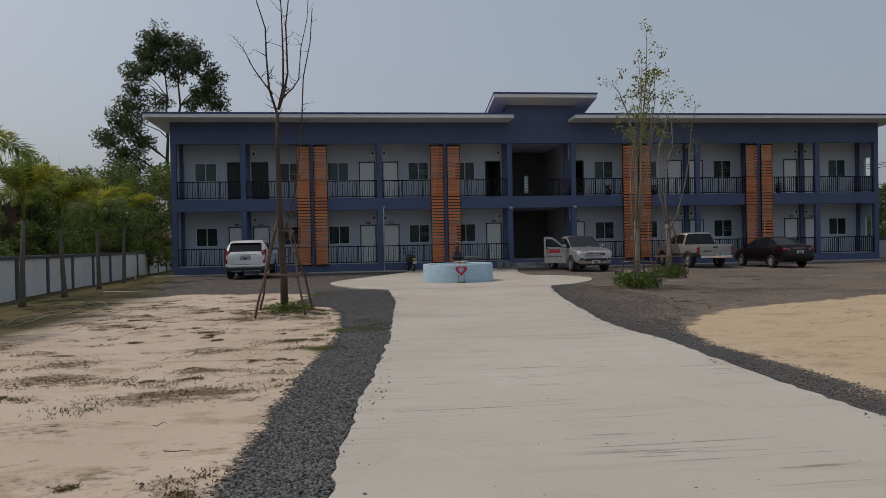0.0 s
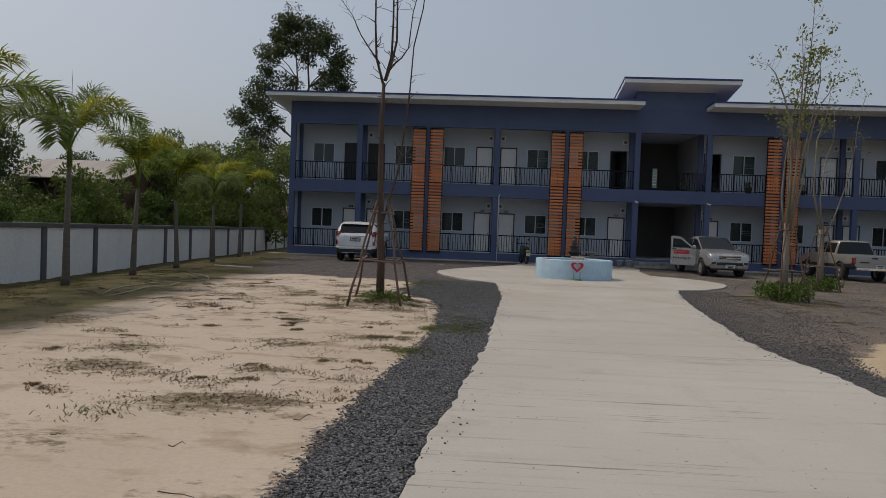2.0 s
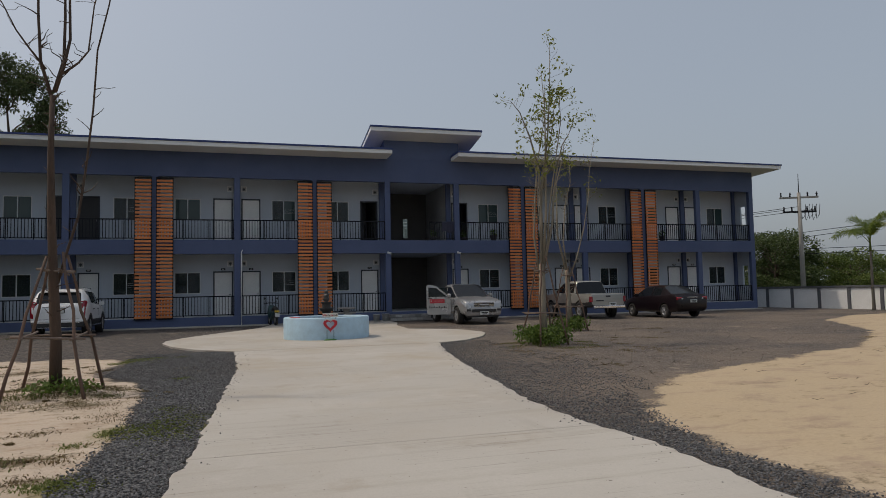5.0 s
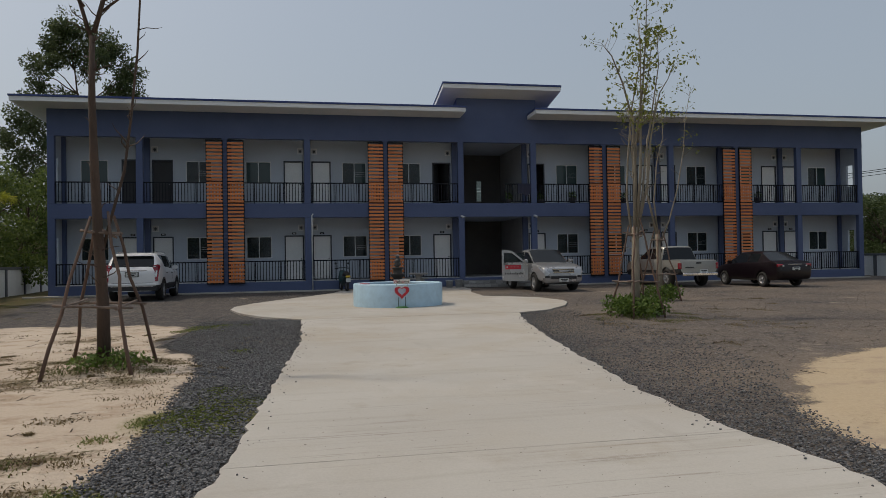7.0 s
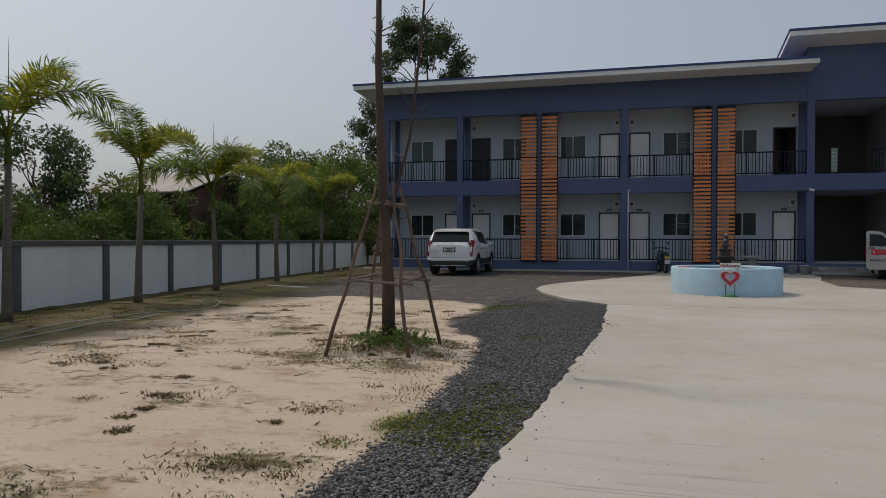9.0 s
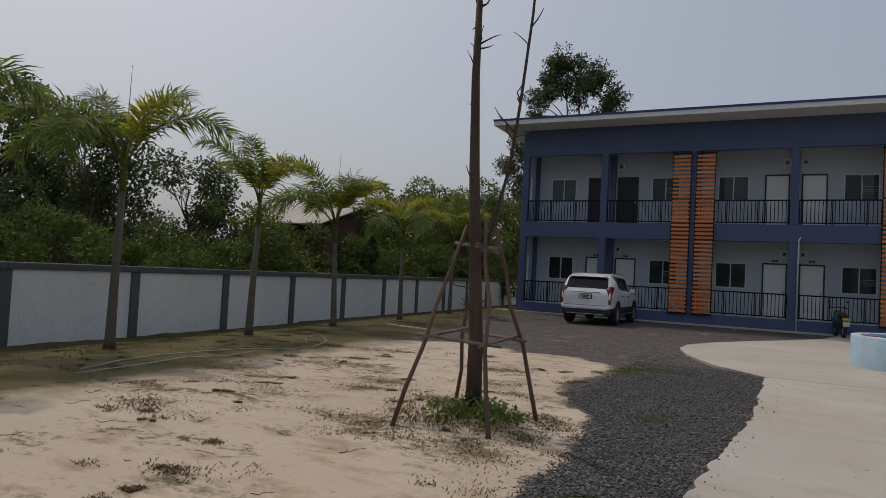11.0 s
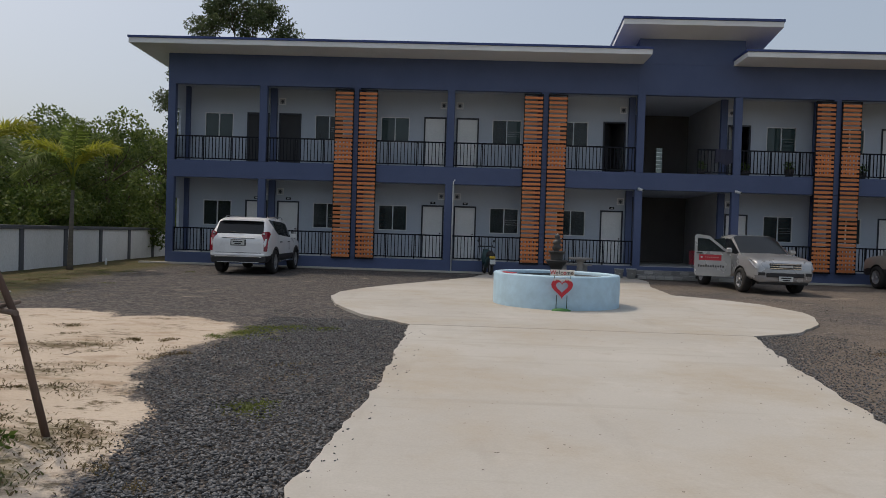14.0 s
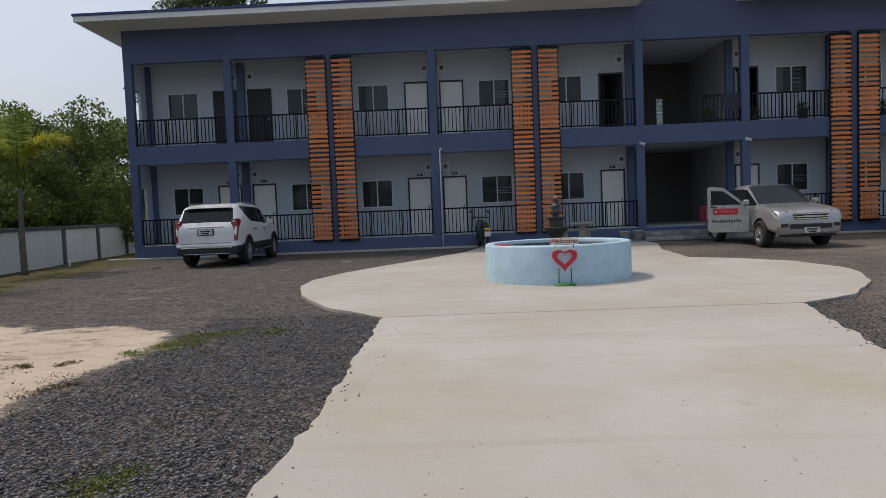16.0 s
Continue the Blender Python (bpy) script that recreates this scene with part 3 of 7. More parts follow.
drive = new("concrete_drive")
tagged(drive, "pale brushed concrete drive cast in slabs", "road", kind="structure")
joints = [-44.0, -38.2, -32.6, -26.9, -21.15, -15.5]
for i, (ya, yb) in enumerate(zip(joints, joints[1:])):
    ring = [(left_edge(y), y) for y in np.linspace(yb - 0.001, ya + 0.001, 9)] + [(right_edge(y), y) for y in np.linspace(ya + 0.001, yb - 0.001, 9)]
    part("concrete_slab", plate(ragged([(float(x), float(y)) for x, y in ring], 0.14, 0.032, i), -0.10, 0.03 + 0.0015 * (i % 2)), M_CONC, drive)
APRON = [(9.45, -15.49), (10.35, -14.95), (11.3, -13.7), (11.85, -12.5), (12.1, -11.5), (11.9, -9.9), (11.2, -8.8), (10.45, -8.1), (10.7, -5), (11.3, -2.6), (11.45, -0.02),
         (6.0, -0.02), (5.35, -3.1), (4.2, -5.6), (3.3, -7.3), (2.6, -8.9), (2.22, -10.2), (2.2, -11.3), (2.6, -12.9), (3.3, -14.4), (4.22, -15.49)]
part("concrete_apron", plate(ragged(APRON, 0.2, 0.02, 9), -0.10, 0.032), M_CONC, drive)

# ---- apartment building ----
COLS = [-6.31, -2.78, 0.79, 4.38, 7.93, 11.53, 15.14, 18.77, 22.42, 26.07, 29.72, 33.42]
F0, F1, SLAB_B, BEAM_B, TOP = 0.45, 3.98, 3.33, 6.88, 8.03   # floor levels, undersides of the beams, wall head
YF, YW, YB = 0.06, 1.64, 8.2                                 # front face, corridor wall, back wall
building = group_thing("apartment_building", "two-storey blue and white apartment building with balconies", "building", at=pose(0, 0, 0))
X0, X1 = COLS[0] - 0.14, COLS[-1] + 0.14

part("plinth", slab_box(X0, X1, YF, YB, -0.1, F0, 0.01), M_BLUE, building, "blue painted plinth")
part("corridor_floor", slab_box(X0 + 0.02, X1 - 0.02, YF + 0.02, YB - 0.02, F0, F0 + 0.012), M_TILE, building)
part("floor_beam", slab_box(X0, X1, YF, YF + 0.22, SLAB_B, F1, 0.01), M_BLUE, building)
part("floor_slab", slab_box(X0 + 0.02, X1 - 0.02, YF + 0.225, YB - 0.02, SLAB_B + 0.06, F1 - 0.004), M_WHITE, building)
part("roof_beam", wall_bm(X0, X1, BEAM_B, TOP, YF, YF + 0.2, []), M_BLUE, building)
part("corridor_ceiling", slab_box(X0 + 0.03, X1 - 0.03, YF + 0.205, YB - 0.03, BEAM_B + 0.2, BEAM_B + 0.3), M_WHITE, building)
part("portal_head", slab_box(11.38, 15.29, YF - 0.012, YF - 0.003, BEAM_B + 0.02, 8.0), M_BLUE, building)
part("portal_tower", slab_box(11.38, 15.29, YF, YF + 3.0, TOP + 0.003, 8.98), M_BLUE, building)
for i, x in enumerate(COLS):
    for za, zb in ((F0, SLAB_B), (F1, BEAM_B)):
        part("column", slab_box(x - 0.14, x + 0.14, YF + 0.003, YF + 0.22, za, zb, 0.008), M_BLUE, building)
        part("pilaster", slab_box(x - 0.125, x + 0.125, YW - 0.16, YW - 0.003, za + 0.012, zb + (0.06 if za == F0 else 0.2), 0.008), M_BLUE, building)

# each bay: its columns, where door and window stand, and the state of the upper door
DOOR_W, WIN_W = 0.90, 1.16
BAYS = []
for i in (0, 2, 4, 7, 9):
    BAYS.append((i, "right"))
for i in (1, 3, 6, 8, 10):
    BAYS.append((i, "left"))
BAYS.sort()
DARK_UPPER = {0, 1, 4}
holes_all = []
for i, side in BAYS:
    a, b = COLS[i], COLS[i + 1]
    dx = b - 0.20 - DOOR_W if side == "right" else a + 0.20
    wx = a + 0.75 if side == "right" else b - 0.55 - WIN_W - 0.2
    if i == 0:
        wx = a + 0.70
    for level in (0, 1):
        z = (F0, F1)[level] + 0.012
        holes_all += [(i, level, "door", dx, dx + DOOR_W, z, z + 2.12), (i, level, "window", wx, wx + WIN_W, z + 1.06, z + 2.08)]


def corridor_wall(x0, x1):
    hs = [(h[3], h[4], h[5], h[6]) for h in holes_all if x0 <= h[3] < x1]
    part("corridor_wall", wall_bm(x0, x1, F0 + 0.013, BEAM_B + 0.2, YW, YW + 0.15, hs), M_WHITE, building, "white rendered corridor wall")


corridor_wall(X0 + 0.03, 11.53)
corridor_wall(15.14, X1 - 0.03)
# party walls, back wall and ends close the rooms
for x in COLS[1:-1]:
    part("party_wall", slab_box(x - 0.06, x + 0.06, YW + 0.153, YB - 0.16, F0 + 0.013, BEAM_B + 0.2), M_INSIDE, building)
part("back_wall", wall_bm(X0, X1, F0 + 0.013, TOP, YB - 0.15, YB, [(13.1, 14.98, F1 + 0.1, F1 + 2.8)]), M_WHITE, building)
for x, s in ((X0, 1), (X1, -1)):
    bm = wall_bm(YF + 0.225, YB - 0.155, F0 + 0.013, TOP, 0, 0.1, [(0.62, 1.05, F0 + 0.95, F0 + 2.1), (0.62, 1.05, F1 + 0.95, F1 + 2.1)])
    bmesh.ops.transform(bm, matrix=Matrix(((0, s, 0, x), (1, 0, 0, 0), (0, 0, 1, 0), (0, 0, 0, 1))), verts=bm.verts[:])
    bmesh.ops.recalc_face_normals(bm, faces=bm.faces[:])
    part("end_wall", bm, M_WHITE, building)

rnd = random.Random(4)


def window(x0, x1, z0, z1, y, parent):
    bm = bmesh.new()
    w, mid = 0.034, (x0 + x1) / 2
    for a, b, c, d in ((x0, x1, z0, z0 + w), (x0, x1, z1 - w, z1), (x0, x0 + w, z0 + w, z1 - w), (x1 - w, x1, z0 + w, z1 - w), (mid - 0.02, mid + 0.02, z0 + w, z1 - w)):
        box(bm, a, b, y - 0.02, y + 0.06, c, d)
    frame_ob = part("window", bm, M_ALU, parent, "white framed sliding window")
    for k, (a, b) in enumerate(((x0 + w, mid - 0.02), (mid + 0.02, x1 - w))):
        bm = slab_box(a, b, y + 0.015 + 0.015 * k, y + 0.021 + 0.015 * k, z0 + w, z1 - w)
        pane = part("pane", bm, M_PANEGREEN if z0 > F1 and (k == 1 and round(x0 * 7) % 3 != 1 or round(x0 * 5) % 4 == 0) else M_PANE, frame_ob)
        pane.visible_shadow = False
    if round(x0 * 3) % 3 == 0:
        bm = bmesh.new()
        for u in (0.36, 0.44, 0.54):
            z = z0 + (z1 - z0) * u
            box(bm, mid + 0.02, x1 - w, y + 0.006, y + 0.012, z - 0.004, z + 0.004)
        part("security_bars", bm, M_RIM, frame_ob)


def door(i, level, x0, x1, z0, z1, parent):
    y = YW
    dark = level == 1 and i in DARK_UPPER
    bm = bmesh.new()
    w = 0.055
    for a, b, c, d in ((x0, x0 + w, z0, z1), (x1 - w, x1, z0, z1), (x0 + w, x1 - w, z1 - w, z1)):
        box(bm, a, b, y - 0.03, y + 0.1, c, d)
    frame_ob = part("door", bm, M_DOORFRAME, parent, "dark door frame")
    half_open = level == 1 and i in (4, 6)
    leaf = slab_box(0, x1 - x0 - 2 * w - 0.006, -0.02, 0.02, 0.008, z1 - z0 - w - 0.01, 0.004)
    for zz in (0.25, 1.15):
        bmesh.ops.inset_region(leaf, faces=[f for f in leaf.faces if f.normal.y < -0.9 and f.calc_area() > 0.5], thickness=0.1, depth=-0.004) if zz < 1 else None
    if dark:
        m_leaf, label = M_DOORDARK, "dark screen door"
    else:
        m_leaf, label = M_DOOR, "white door leaf"
    turn = 62 if half_open else 0
    lf = part("door_leaf", leaf, m_leaf, frame_ob, label, at=pose(x0 + w + 0.003, y + 0.02, z0, 0, 0, turn))
    bm = bmesh.new()
    kx = x1 - w - 0.08 - (x0 + w)
    if turn == 0:
        bmesh.ops.create_uvsphere(bm, u_segments=10, v_segments=8, radius=0.028, matrix=pose(x0 + w + kx, y - 0.045, z0 + 1.0))
        tube(bm, [(x0 + w + kx, y - 0.03, z0 + 1.0), (x0 + w + kx, y + 0.0, z0 + 1.0)], 0.014, 8)
        part("door_handle", bm, M_DARKSTEEL if not dark else M_ALU, frame_ob)


for i, level, what, a, b, c, d in holes_all:
    if what == "window":
        window(a, b, c, d, YW + 0.02, building)
    else:
        door(i, level, a, b, c, d, building)

# wall vents beside the doors, number plates over the lower doors
for i, side in BAYS:
    for level in (0, 1):
        z = (F0, F1)[level] + 2.5 + 0.1 * level
        x = COLS[i + 1] - 0.32 if side == "right" else COLS[i] + 0.32
        bm = bmesh.new()
        s = 0.14
        for a, b, c, d in ((x - s, x + s, z - s, z - s + 0.04), (x - s, x + s, z + s - 0.04, z + s), (x - s, x - s + 0.04, z - s + 0.04, z + s - 0.04), (x + s - 0.04, x + s, z - s + 0.04, z + s - 0.04)):
            box(bm, a, b, YW - 0.05, YW - 0.003, c, d)
        vent = part("exhaust_vent", bm, M_ALU, building, "white square exhaust fan grille")
        part("vent_backing", slab_box(x - s + 0.04, x + s - 0.04, YW - 0.02, YW - 0.006, z - s + 0.04, z + s - 0.04), M_RIM, vent)
        bm = bmesh.new()
        bmesh.ops.create_cone(bm, cap_ends=True, segments=14, radius1=0.06, radius2=0.05, depth=0.02, matrix=pose(x, YW - 0.032, z, 90, 0, 0))
        box(bm, x - 0.012, x + 0.012, YW - 0.03, YW - 0.024, z - 0.105, z)
        part("fan", bm, M_VENTGREY, vent)
        if level == 0:
            h = next(h for h in holes_all if h[0] == i and h[1] == 0 and h[2] == "door")
            cx = (h[3] + h[4]) / 2
            plate_ob = part("number_plate", slab_box(cx - 0.1, cx + 0.1, YW - 0.02, YW - 0.003, h[6] + 0.05, h[6] + 0.14), M_DARKSTEEL, building, "small black room number plate")
            part("number_bar", slab_box(cx - 0.05, cx + 0.05, YW - 0.024, YW - 0.0215, h[6] + 0.08, h[6] + 0.11), M_ALU, plate_ob)

# portal: passage walls, dark stairwell and a slot of glass blocks at the back
for x, s in ((11.53, 1), (15.14, -1)):
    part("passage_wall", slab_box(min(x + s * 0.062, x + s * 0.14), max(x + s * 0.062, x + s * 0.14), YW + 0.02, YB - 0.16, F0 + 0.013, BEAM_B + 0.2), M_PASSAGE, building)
# cross wall added in a dark colour, so the deep passage looks shaded
part("stair_wall", wall_bm(11.68, 14.99, F0 + 0.013, BEAM_B + 0.2, 5.4, 5.5, [(13.60, 13.88, 4.52, 5.62)]), M_STAIRSHADE, building, "stairwell wall, coloured dark brown for the passage's shade")
for k in range(6):
    z = 4.53 + k * 0.182
    p = part("glass_block", slab_box(13.615, 13.865, 5.42, 5.48, z, z + 0.168, 0.01), M_BLOCK, building, "pale glass block")

# railings between the columns
RAIL_BARS = finish("baluster", slab_box(-0.0135, 0.0135, -0.0135, 0.0135, 0, 0.80), M_DARKSTEEL)


def railing(x0, x1, z, y):
    bm = bmesh.new()
    box(bm, x0, x1, y - 0.025, y + 0.025, z + 0.889, z + 0.94)
    box(bm, x0, x1, y - 0.02, y + 0.02, z + 0.045, z + 0.087)
    n = max(1, round((x1 - x0) / 1.1))
    for k in range(n + 1):
        px = x0 + 0.02 + (x1 - x0 - 0.04) * k / n
        box(bm, px - 0.018, px + 0.018, y - 0.02, y + 0.02, z - 0.02, z + 0.889)
    r = part("railing", bm, M_DARKSTEEL, building, "black steel balcony railing")
    m = round((x1 - x0) / 0.13)
    for k in range(1, m):
        part("baluster", RAIL_BARS, None, r, at=pose(x0 + (x1 - x0) * k / m, y, z + 0.088))


for i in range(11):
    for level in (0, 1):
        if i == 5 and level == 0:
            continue
        a, b = COLS[i] + 0.145, COLS[i + 1] - 0.145
        railing(a if i != 5 else 13.7, b, (F0, F1)[level] + 0.012, YF + 0.10)

# roofs: sheet, fascia and soffit
def wing_roof(x0, x1, y0, z0, slope, depth, name):
    def solid(xa, xb, ya, yb, lo, hi):
        bm = slab_box(xa, xb, ya, yb, lo, hi)
        for v in bm.verts:
            v.co.z += slope * (v.co.y - y0)
        return bm
    roof = part(name, solid(x0 + 0.02, x1 - 0.02, y0 + 0.03, depth, z0, z0 + 0.15), M_SOFFIT, building, "white boarded soffit")
    part("fascia", solid(x0, x1, y0, y0 + 0.027, z0 - 0.01, z0 + 0.17), M_FASCIA, roof)
    for xa, xb in ((x0, x0 + 0.018), (x1 - 0.018, x1)):
        part("barge_board", solid(xa, xb, y0 + 0.03, depth, z0 - 0.01, z0 + 0.17), M_FASCIA, roof)
    part("roof_sheet", solid(x0 - 0.03, x1 + 0.03, y0 - 0.04, depth + 0.03, z0 + 0.173, z0 + 0.25), M_ROOFMETAL, roof, "blue metal roof sheet")


wing_roof(-7.41, 11.52, -1.2, 8.07, -0.03, YB + 0.5, "roof")
wing_roof(14.87, 34.55, -1.2, 8.07, -0.03, YB + 0.5, "roof")
wing_roof(10.52, 16.19, -1.0, 9.2, -0.2, 4.2, "roof")

# steps up to the portal, faced with stone tiles
RISER = finish("riser_tile", slab_box(-0.155, 0.155, -0.006, 0.003, -0.5, 0.5, 0.002), M_TILESTONE)
part("step", slab_box(11.4, 15.0, -0.72, YF - 0.003, 0.0, 0.17, 0.01), M_STEP, building, "grey stone step")
part("step", slab_box(11.4, 15.0, -0.38, YF - 0.003, 0.173, 0.32, 0.01), M_STEP, building, "grey stone step")

for zc, yy, h in ((0.085, -0.72, 0.13), (0.247, -0.38, 0.12)):
    for k in range(11):
        part("riser_tile", RISER, None, building, at=pose(11.57 + k * 0.327, yy - 0.004, zc) @ Matrix.Diagonal((1, 1, h, 1)))

# pale footing strip along the plinth
tagged(new("footing_strip", finish("footing_strip", slab_box(X0 - 0.9, X1 + 0.1, -0.22, YF - 0.004, -0.08, 0.05, 0.01), M_CONC)), "pale concrete strip at the wall's foot", "pavement", kind="structure")

# orange slat screens either side of the columns
SLAT = finish("slat", slab_box(-0.335, 0.335, -0.012, 0.012, -0.049, 0.049, 0.004), M_ORANGE)
SLAT_BAR = finish("slat", slab_box(-0.036, 0.036, -0.012, 0.012, -0.46, 0.46, 0.003), M_ORANGE)


def screen(x, z0, z1):
    """A black steel frame with orange slats across it, and lattice squares at railing height."""
    bm, w = bmesh.new(), 0.70
    for a in (x - 0.012, x + w - 0.036):
        box(bm, a, a + 0.048, -0.02, 0.03, z0, z1)
    for z in (z0, z0 + 0.95, z0 + 1.85, F1, F1 + 0.95, z1 - 0.05):
        box(bm, x + 0.036, x + w - 0.036, -0.02, 0.028, z, z + 0.04)
    for z in (z0, z1 - 0.03):
        box(bm, x - 0.012, x + w + 0.012, -0.05, -0.02, z - 0.015, z + 0.03)
    ob = part("slat_screen", bm, M_DARKSTEEL, building, "orange slat screen in a black steel frame")
    z = z0 + 0.10
    while z < z1 - 0.09:
        part("slat", SLAT, None, ob, at=pose(x + w / 2, -0.034, z))
        z += 0.1615
    for zc in (z0 + 0.5, F1 + 0.5):
        for k in range(4):
            part("slat", SLAT_BAR, None, ob, at=pose(x + 0.14 + k * 0.14, -0.006, zc))


for x in (0.0, 0.90, 7.14, 8.05, 17.96, 18.90, 25.24, 26.18):
    screen(x, 0.41, 6.80)

# ---- yard walls ----
def yard_wall(name, pts, height, label, skip=()):
    """Grey posts and cap with white panels between them; pts are the posts' places."""
    w = group_thing(name, label, "wall", kind="structure")
    for i, (x, y) in enumerate(pts):
        nx, ny = pts[min(i + 1, len(pts) - 1)]
        qx, qy = pts[max(i - 1, 0)]
        ang = math.degrees(math.atan2(ny - qy, nx - qx))
        part("post", slab_box(-0.1, 0.1, -0.1, 0.1, -0.1, height - 0.12, 0.008), M_WALLGREY, w, at=pose(x, y, 0, 0, 0, ang))
        if i + 1 < len(pts):
            L = math.hypot(nx - x, ny - y)
            m = pose(x, y, 0, 0, 0, math.degrees(math.atan2(ny - y, nx - x)))
            part("panel", slab_box(0.1, L - 0.1, -0.05, 0.05, -0.1, height - 0.12), M_WALLWHITE, w, at=m)
            part("cap", slab_box(0, L, -0.12, 0.12, height - 0.118, height, 0.01), M_WALLGREY, w, at=m)


yard_wall("yard_wall_west", [(wall_line_x(y), y) for y in (-45.65 + 2.65 * k for k in range(27))], 1.31, "white panelled yard wall with grey posts and cap")
yard_wall("yard_wall_east", [(36.0, -45.4 + 1.97 * k) for k in range(29)], 1.25, "white panelled yard wall with grey posts and cap")

# ---- vehicles ----
def wheel_part(parent, x, y, r, w, side):
    """A wheel under a vehicle: tyre with rim and hub as its pieces. side: +1 shows its face to +x."""
    bm = bmesh.new()
    prof = [(r * 0.62, -w / 2), (r * 0.9, -w / 2), (r * 0.985, -w * 0.38), (r, -w * 0.2), (r, w * 0.2), (r * 0.985, w * 0.38), (r * 0.9, w / 2), (r * 0.62, w / 2), (r * 0.62, -w / 2)]
    lathe(bm, prof, 24)
    m = pose(x, y, r, 0, 90 * side, 0)
    tyre = part("wheel", bm, M_RUBBER, parent, "black tyre", at=m)
    bm = bmesh.new()
    lathe(bm, [(r * 0.618, -w * 0.3), (r * 0.618, w * 0.46), (r * 0.58, w * 0.47), (r * 0.54, w * 0.30), (r * 0.2, w * 0.24)], 24)
    for k in range(6):
        a = k * math.tau / 6
        c, s = math.cos(a), math.sin(a)
        pts = [(0.10, -0.055), (0.58, -0.035), (0.58, 0.035), (0.10, 0.055)]
        lo = [bm.verts.new((r * (u * c - v * s), r * (u * s + v * c), w * 0.30)) for u, v in pts]
        hi = [bm.verts.new((r * (u * c - v * s), r * (u * s + v * c), w * 0.44)) for u, v in pts]
        bm.faces.new(hi)
        for j in range(4):
            bm.faces.new((lo[j], lo[(j + 1) % 4], hi[(j + 1) % 4], hi[j]))
    lathe(bm, [(r * 0.17, w * 0.3), (r * 0.17, w * 0.47), (0.001, w * 0.48)], 12)
    part("rim", bm, M_RIM, tyre)
    bm = bmesh.new()
    lathe(bm, [(r * 0.56, w * 0.05), (0.001, w * 0.05)], 20)
    part("brake_shadow", bm, M_BLACKPLASTIC, tyre)


def car_body(parent, stations, paint, wheels, r, cladding=0.0, bed=None):
    """Lofts a body over (y, half width, low, belt, roof, roof half width, mark) stations, cuts the wheel arches and gives the panes their own meshes."""
    bm, rings = bmesh.new(), []
    for y, hw, zl, zb, zr, rw, mark in stations:
        cab = zr - zb
        half = [(0, zl), (hw * 0.88, zl), (hw * 0.97, zl + 0.07), (hw, zl + 0.22), (hw, zl + (zb - zl) * 0.62), (hw * 0.985, zb - 0.05), (hw * 0.955, zb),
                (hw * 0.955 + (rw - hw * 0.955) * 0.10, zb + cab * 0.08), (rw + (hw * 0.955 - rw) * 0.16, zb + cab * 0.82), (rw * 0.965, zb + cab * 0.95), (rw * 0.80, zr), (0, zr + 0.012)]
        right = [bm.verts.new((x, y, z)) for x, z in half]
        left = [bm.verts.new((-x, y, z)) for x, z in half[1:-1]]
        rings.append(right + left[::-1])
    n = len(rings[0])
    for s, (a, b) in enumerate(zip(rings, rings[1:])):
        mark = stations[s][6]
        for k in range(n):
            f = bm.faces.new((a[k], a[(k + 1) % n], b[(k + 1) % n], b[k]))
            f.smooth = True
            kk = k if k < 11 else n - 1 - k
            if "s" in mark and kk == 7:
                f.material_index = 3 if k < 11 else 4
            elif "w" in mark and kk in (9, 10):
                f.material_index = 1
            elif "r" in mark and kk in (9, 10):
                f.material_index = 2
            elif cladding and kk in (0, 1, 2):
                f.material_index = 5
    bm.faces.new(rings[0])
    bm.faces.new(rings[-1][::-1])
    bmesh.ops.recalc_face_normals(bm, faces=bm.faces[:])
    if bed:
        top = [f for f in bm.faces if f.normal.z > 0.9 and bed[0] < f.calc_center_median().y < bed[1]]
        bmesh.ops.inset_region(bm, faces=top, thickness=0.05)
        bmesh.ops.translate(bm, verts=list({v for f in top for v in f.verts}), vec=(0, 0, -0.42))
    me = bpy.data.meshes.new("body")
    bm.to_mesh(me)
    bm.free()
    cut = bmesh.new()
    for x, y in wheels:
        bmesh.ops.create_cone(cut, cap_ends=True, segments=28, radius1=r * 1.16, radius2=r * 1.16, depth=0.62, matrix=pose(x, y, r * 1.02, 0, 90, 0))
    for f in cut.faces:
        f.material_index = 6
    cme = bpy.data.meshes.new("arch")
    cut.to_mesh(cme)
    cut.free()
    glass, mats = M_CARGLASS, None
    for mesh in (me, cme):
        for m in (paint, glass, glass, glass, glass, M_BLACKPLASTIC, M_BLACKPLASTIC):
            mesh.materials.append(m)
    tmp, cutter = new("tmp", me), new("tmp", cme)
    mod = tmp.modifiers.new("cut", "BOOLEAN")
    mod.object, mod.operation, mod.solver = cutter, "DIFFERENCE", "EXACT"
    dg = bpy.context.evaluated_depsgraph_get()
    dg.update()
    res = bpy.data.meshes.new_from_object(tmp.evaluated_get(dg))
    bpy.data.objects.remove(tmp)
    bpy.data.objects.remove(cutter)
    names = {0: ("body", paint, ""), 1: ("windscreen", glass, "dark windscreen"), 2: ("rear_window", glass, "dark rear window"), 3: ("side_window", glass, "dark side window"),
             4: ("side_window", glass, "dark side window"), 5: ("lower_cladding", M_BLACKPLASTIC, "black lower cladding"), 6: ("wheel_arch", M_BLACKPLASTIC, "dark wheel arch lining")}
    pieces = [(idx, None) for idx in names if idx != 6] + [(6, w) for w in wheels]
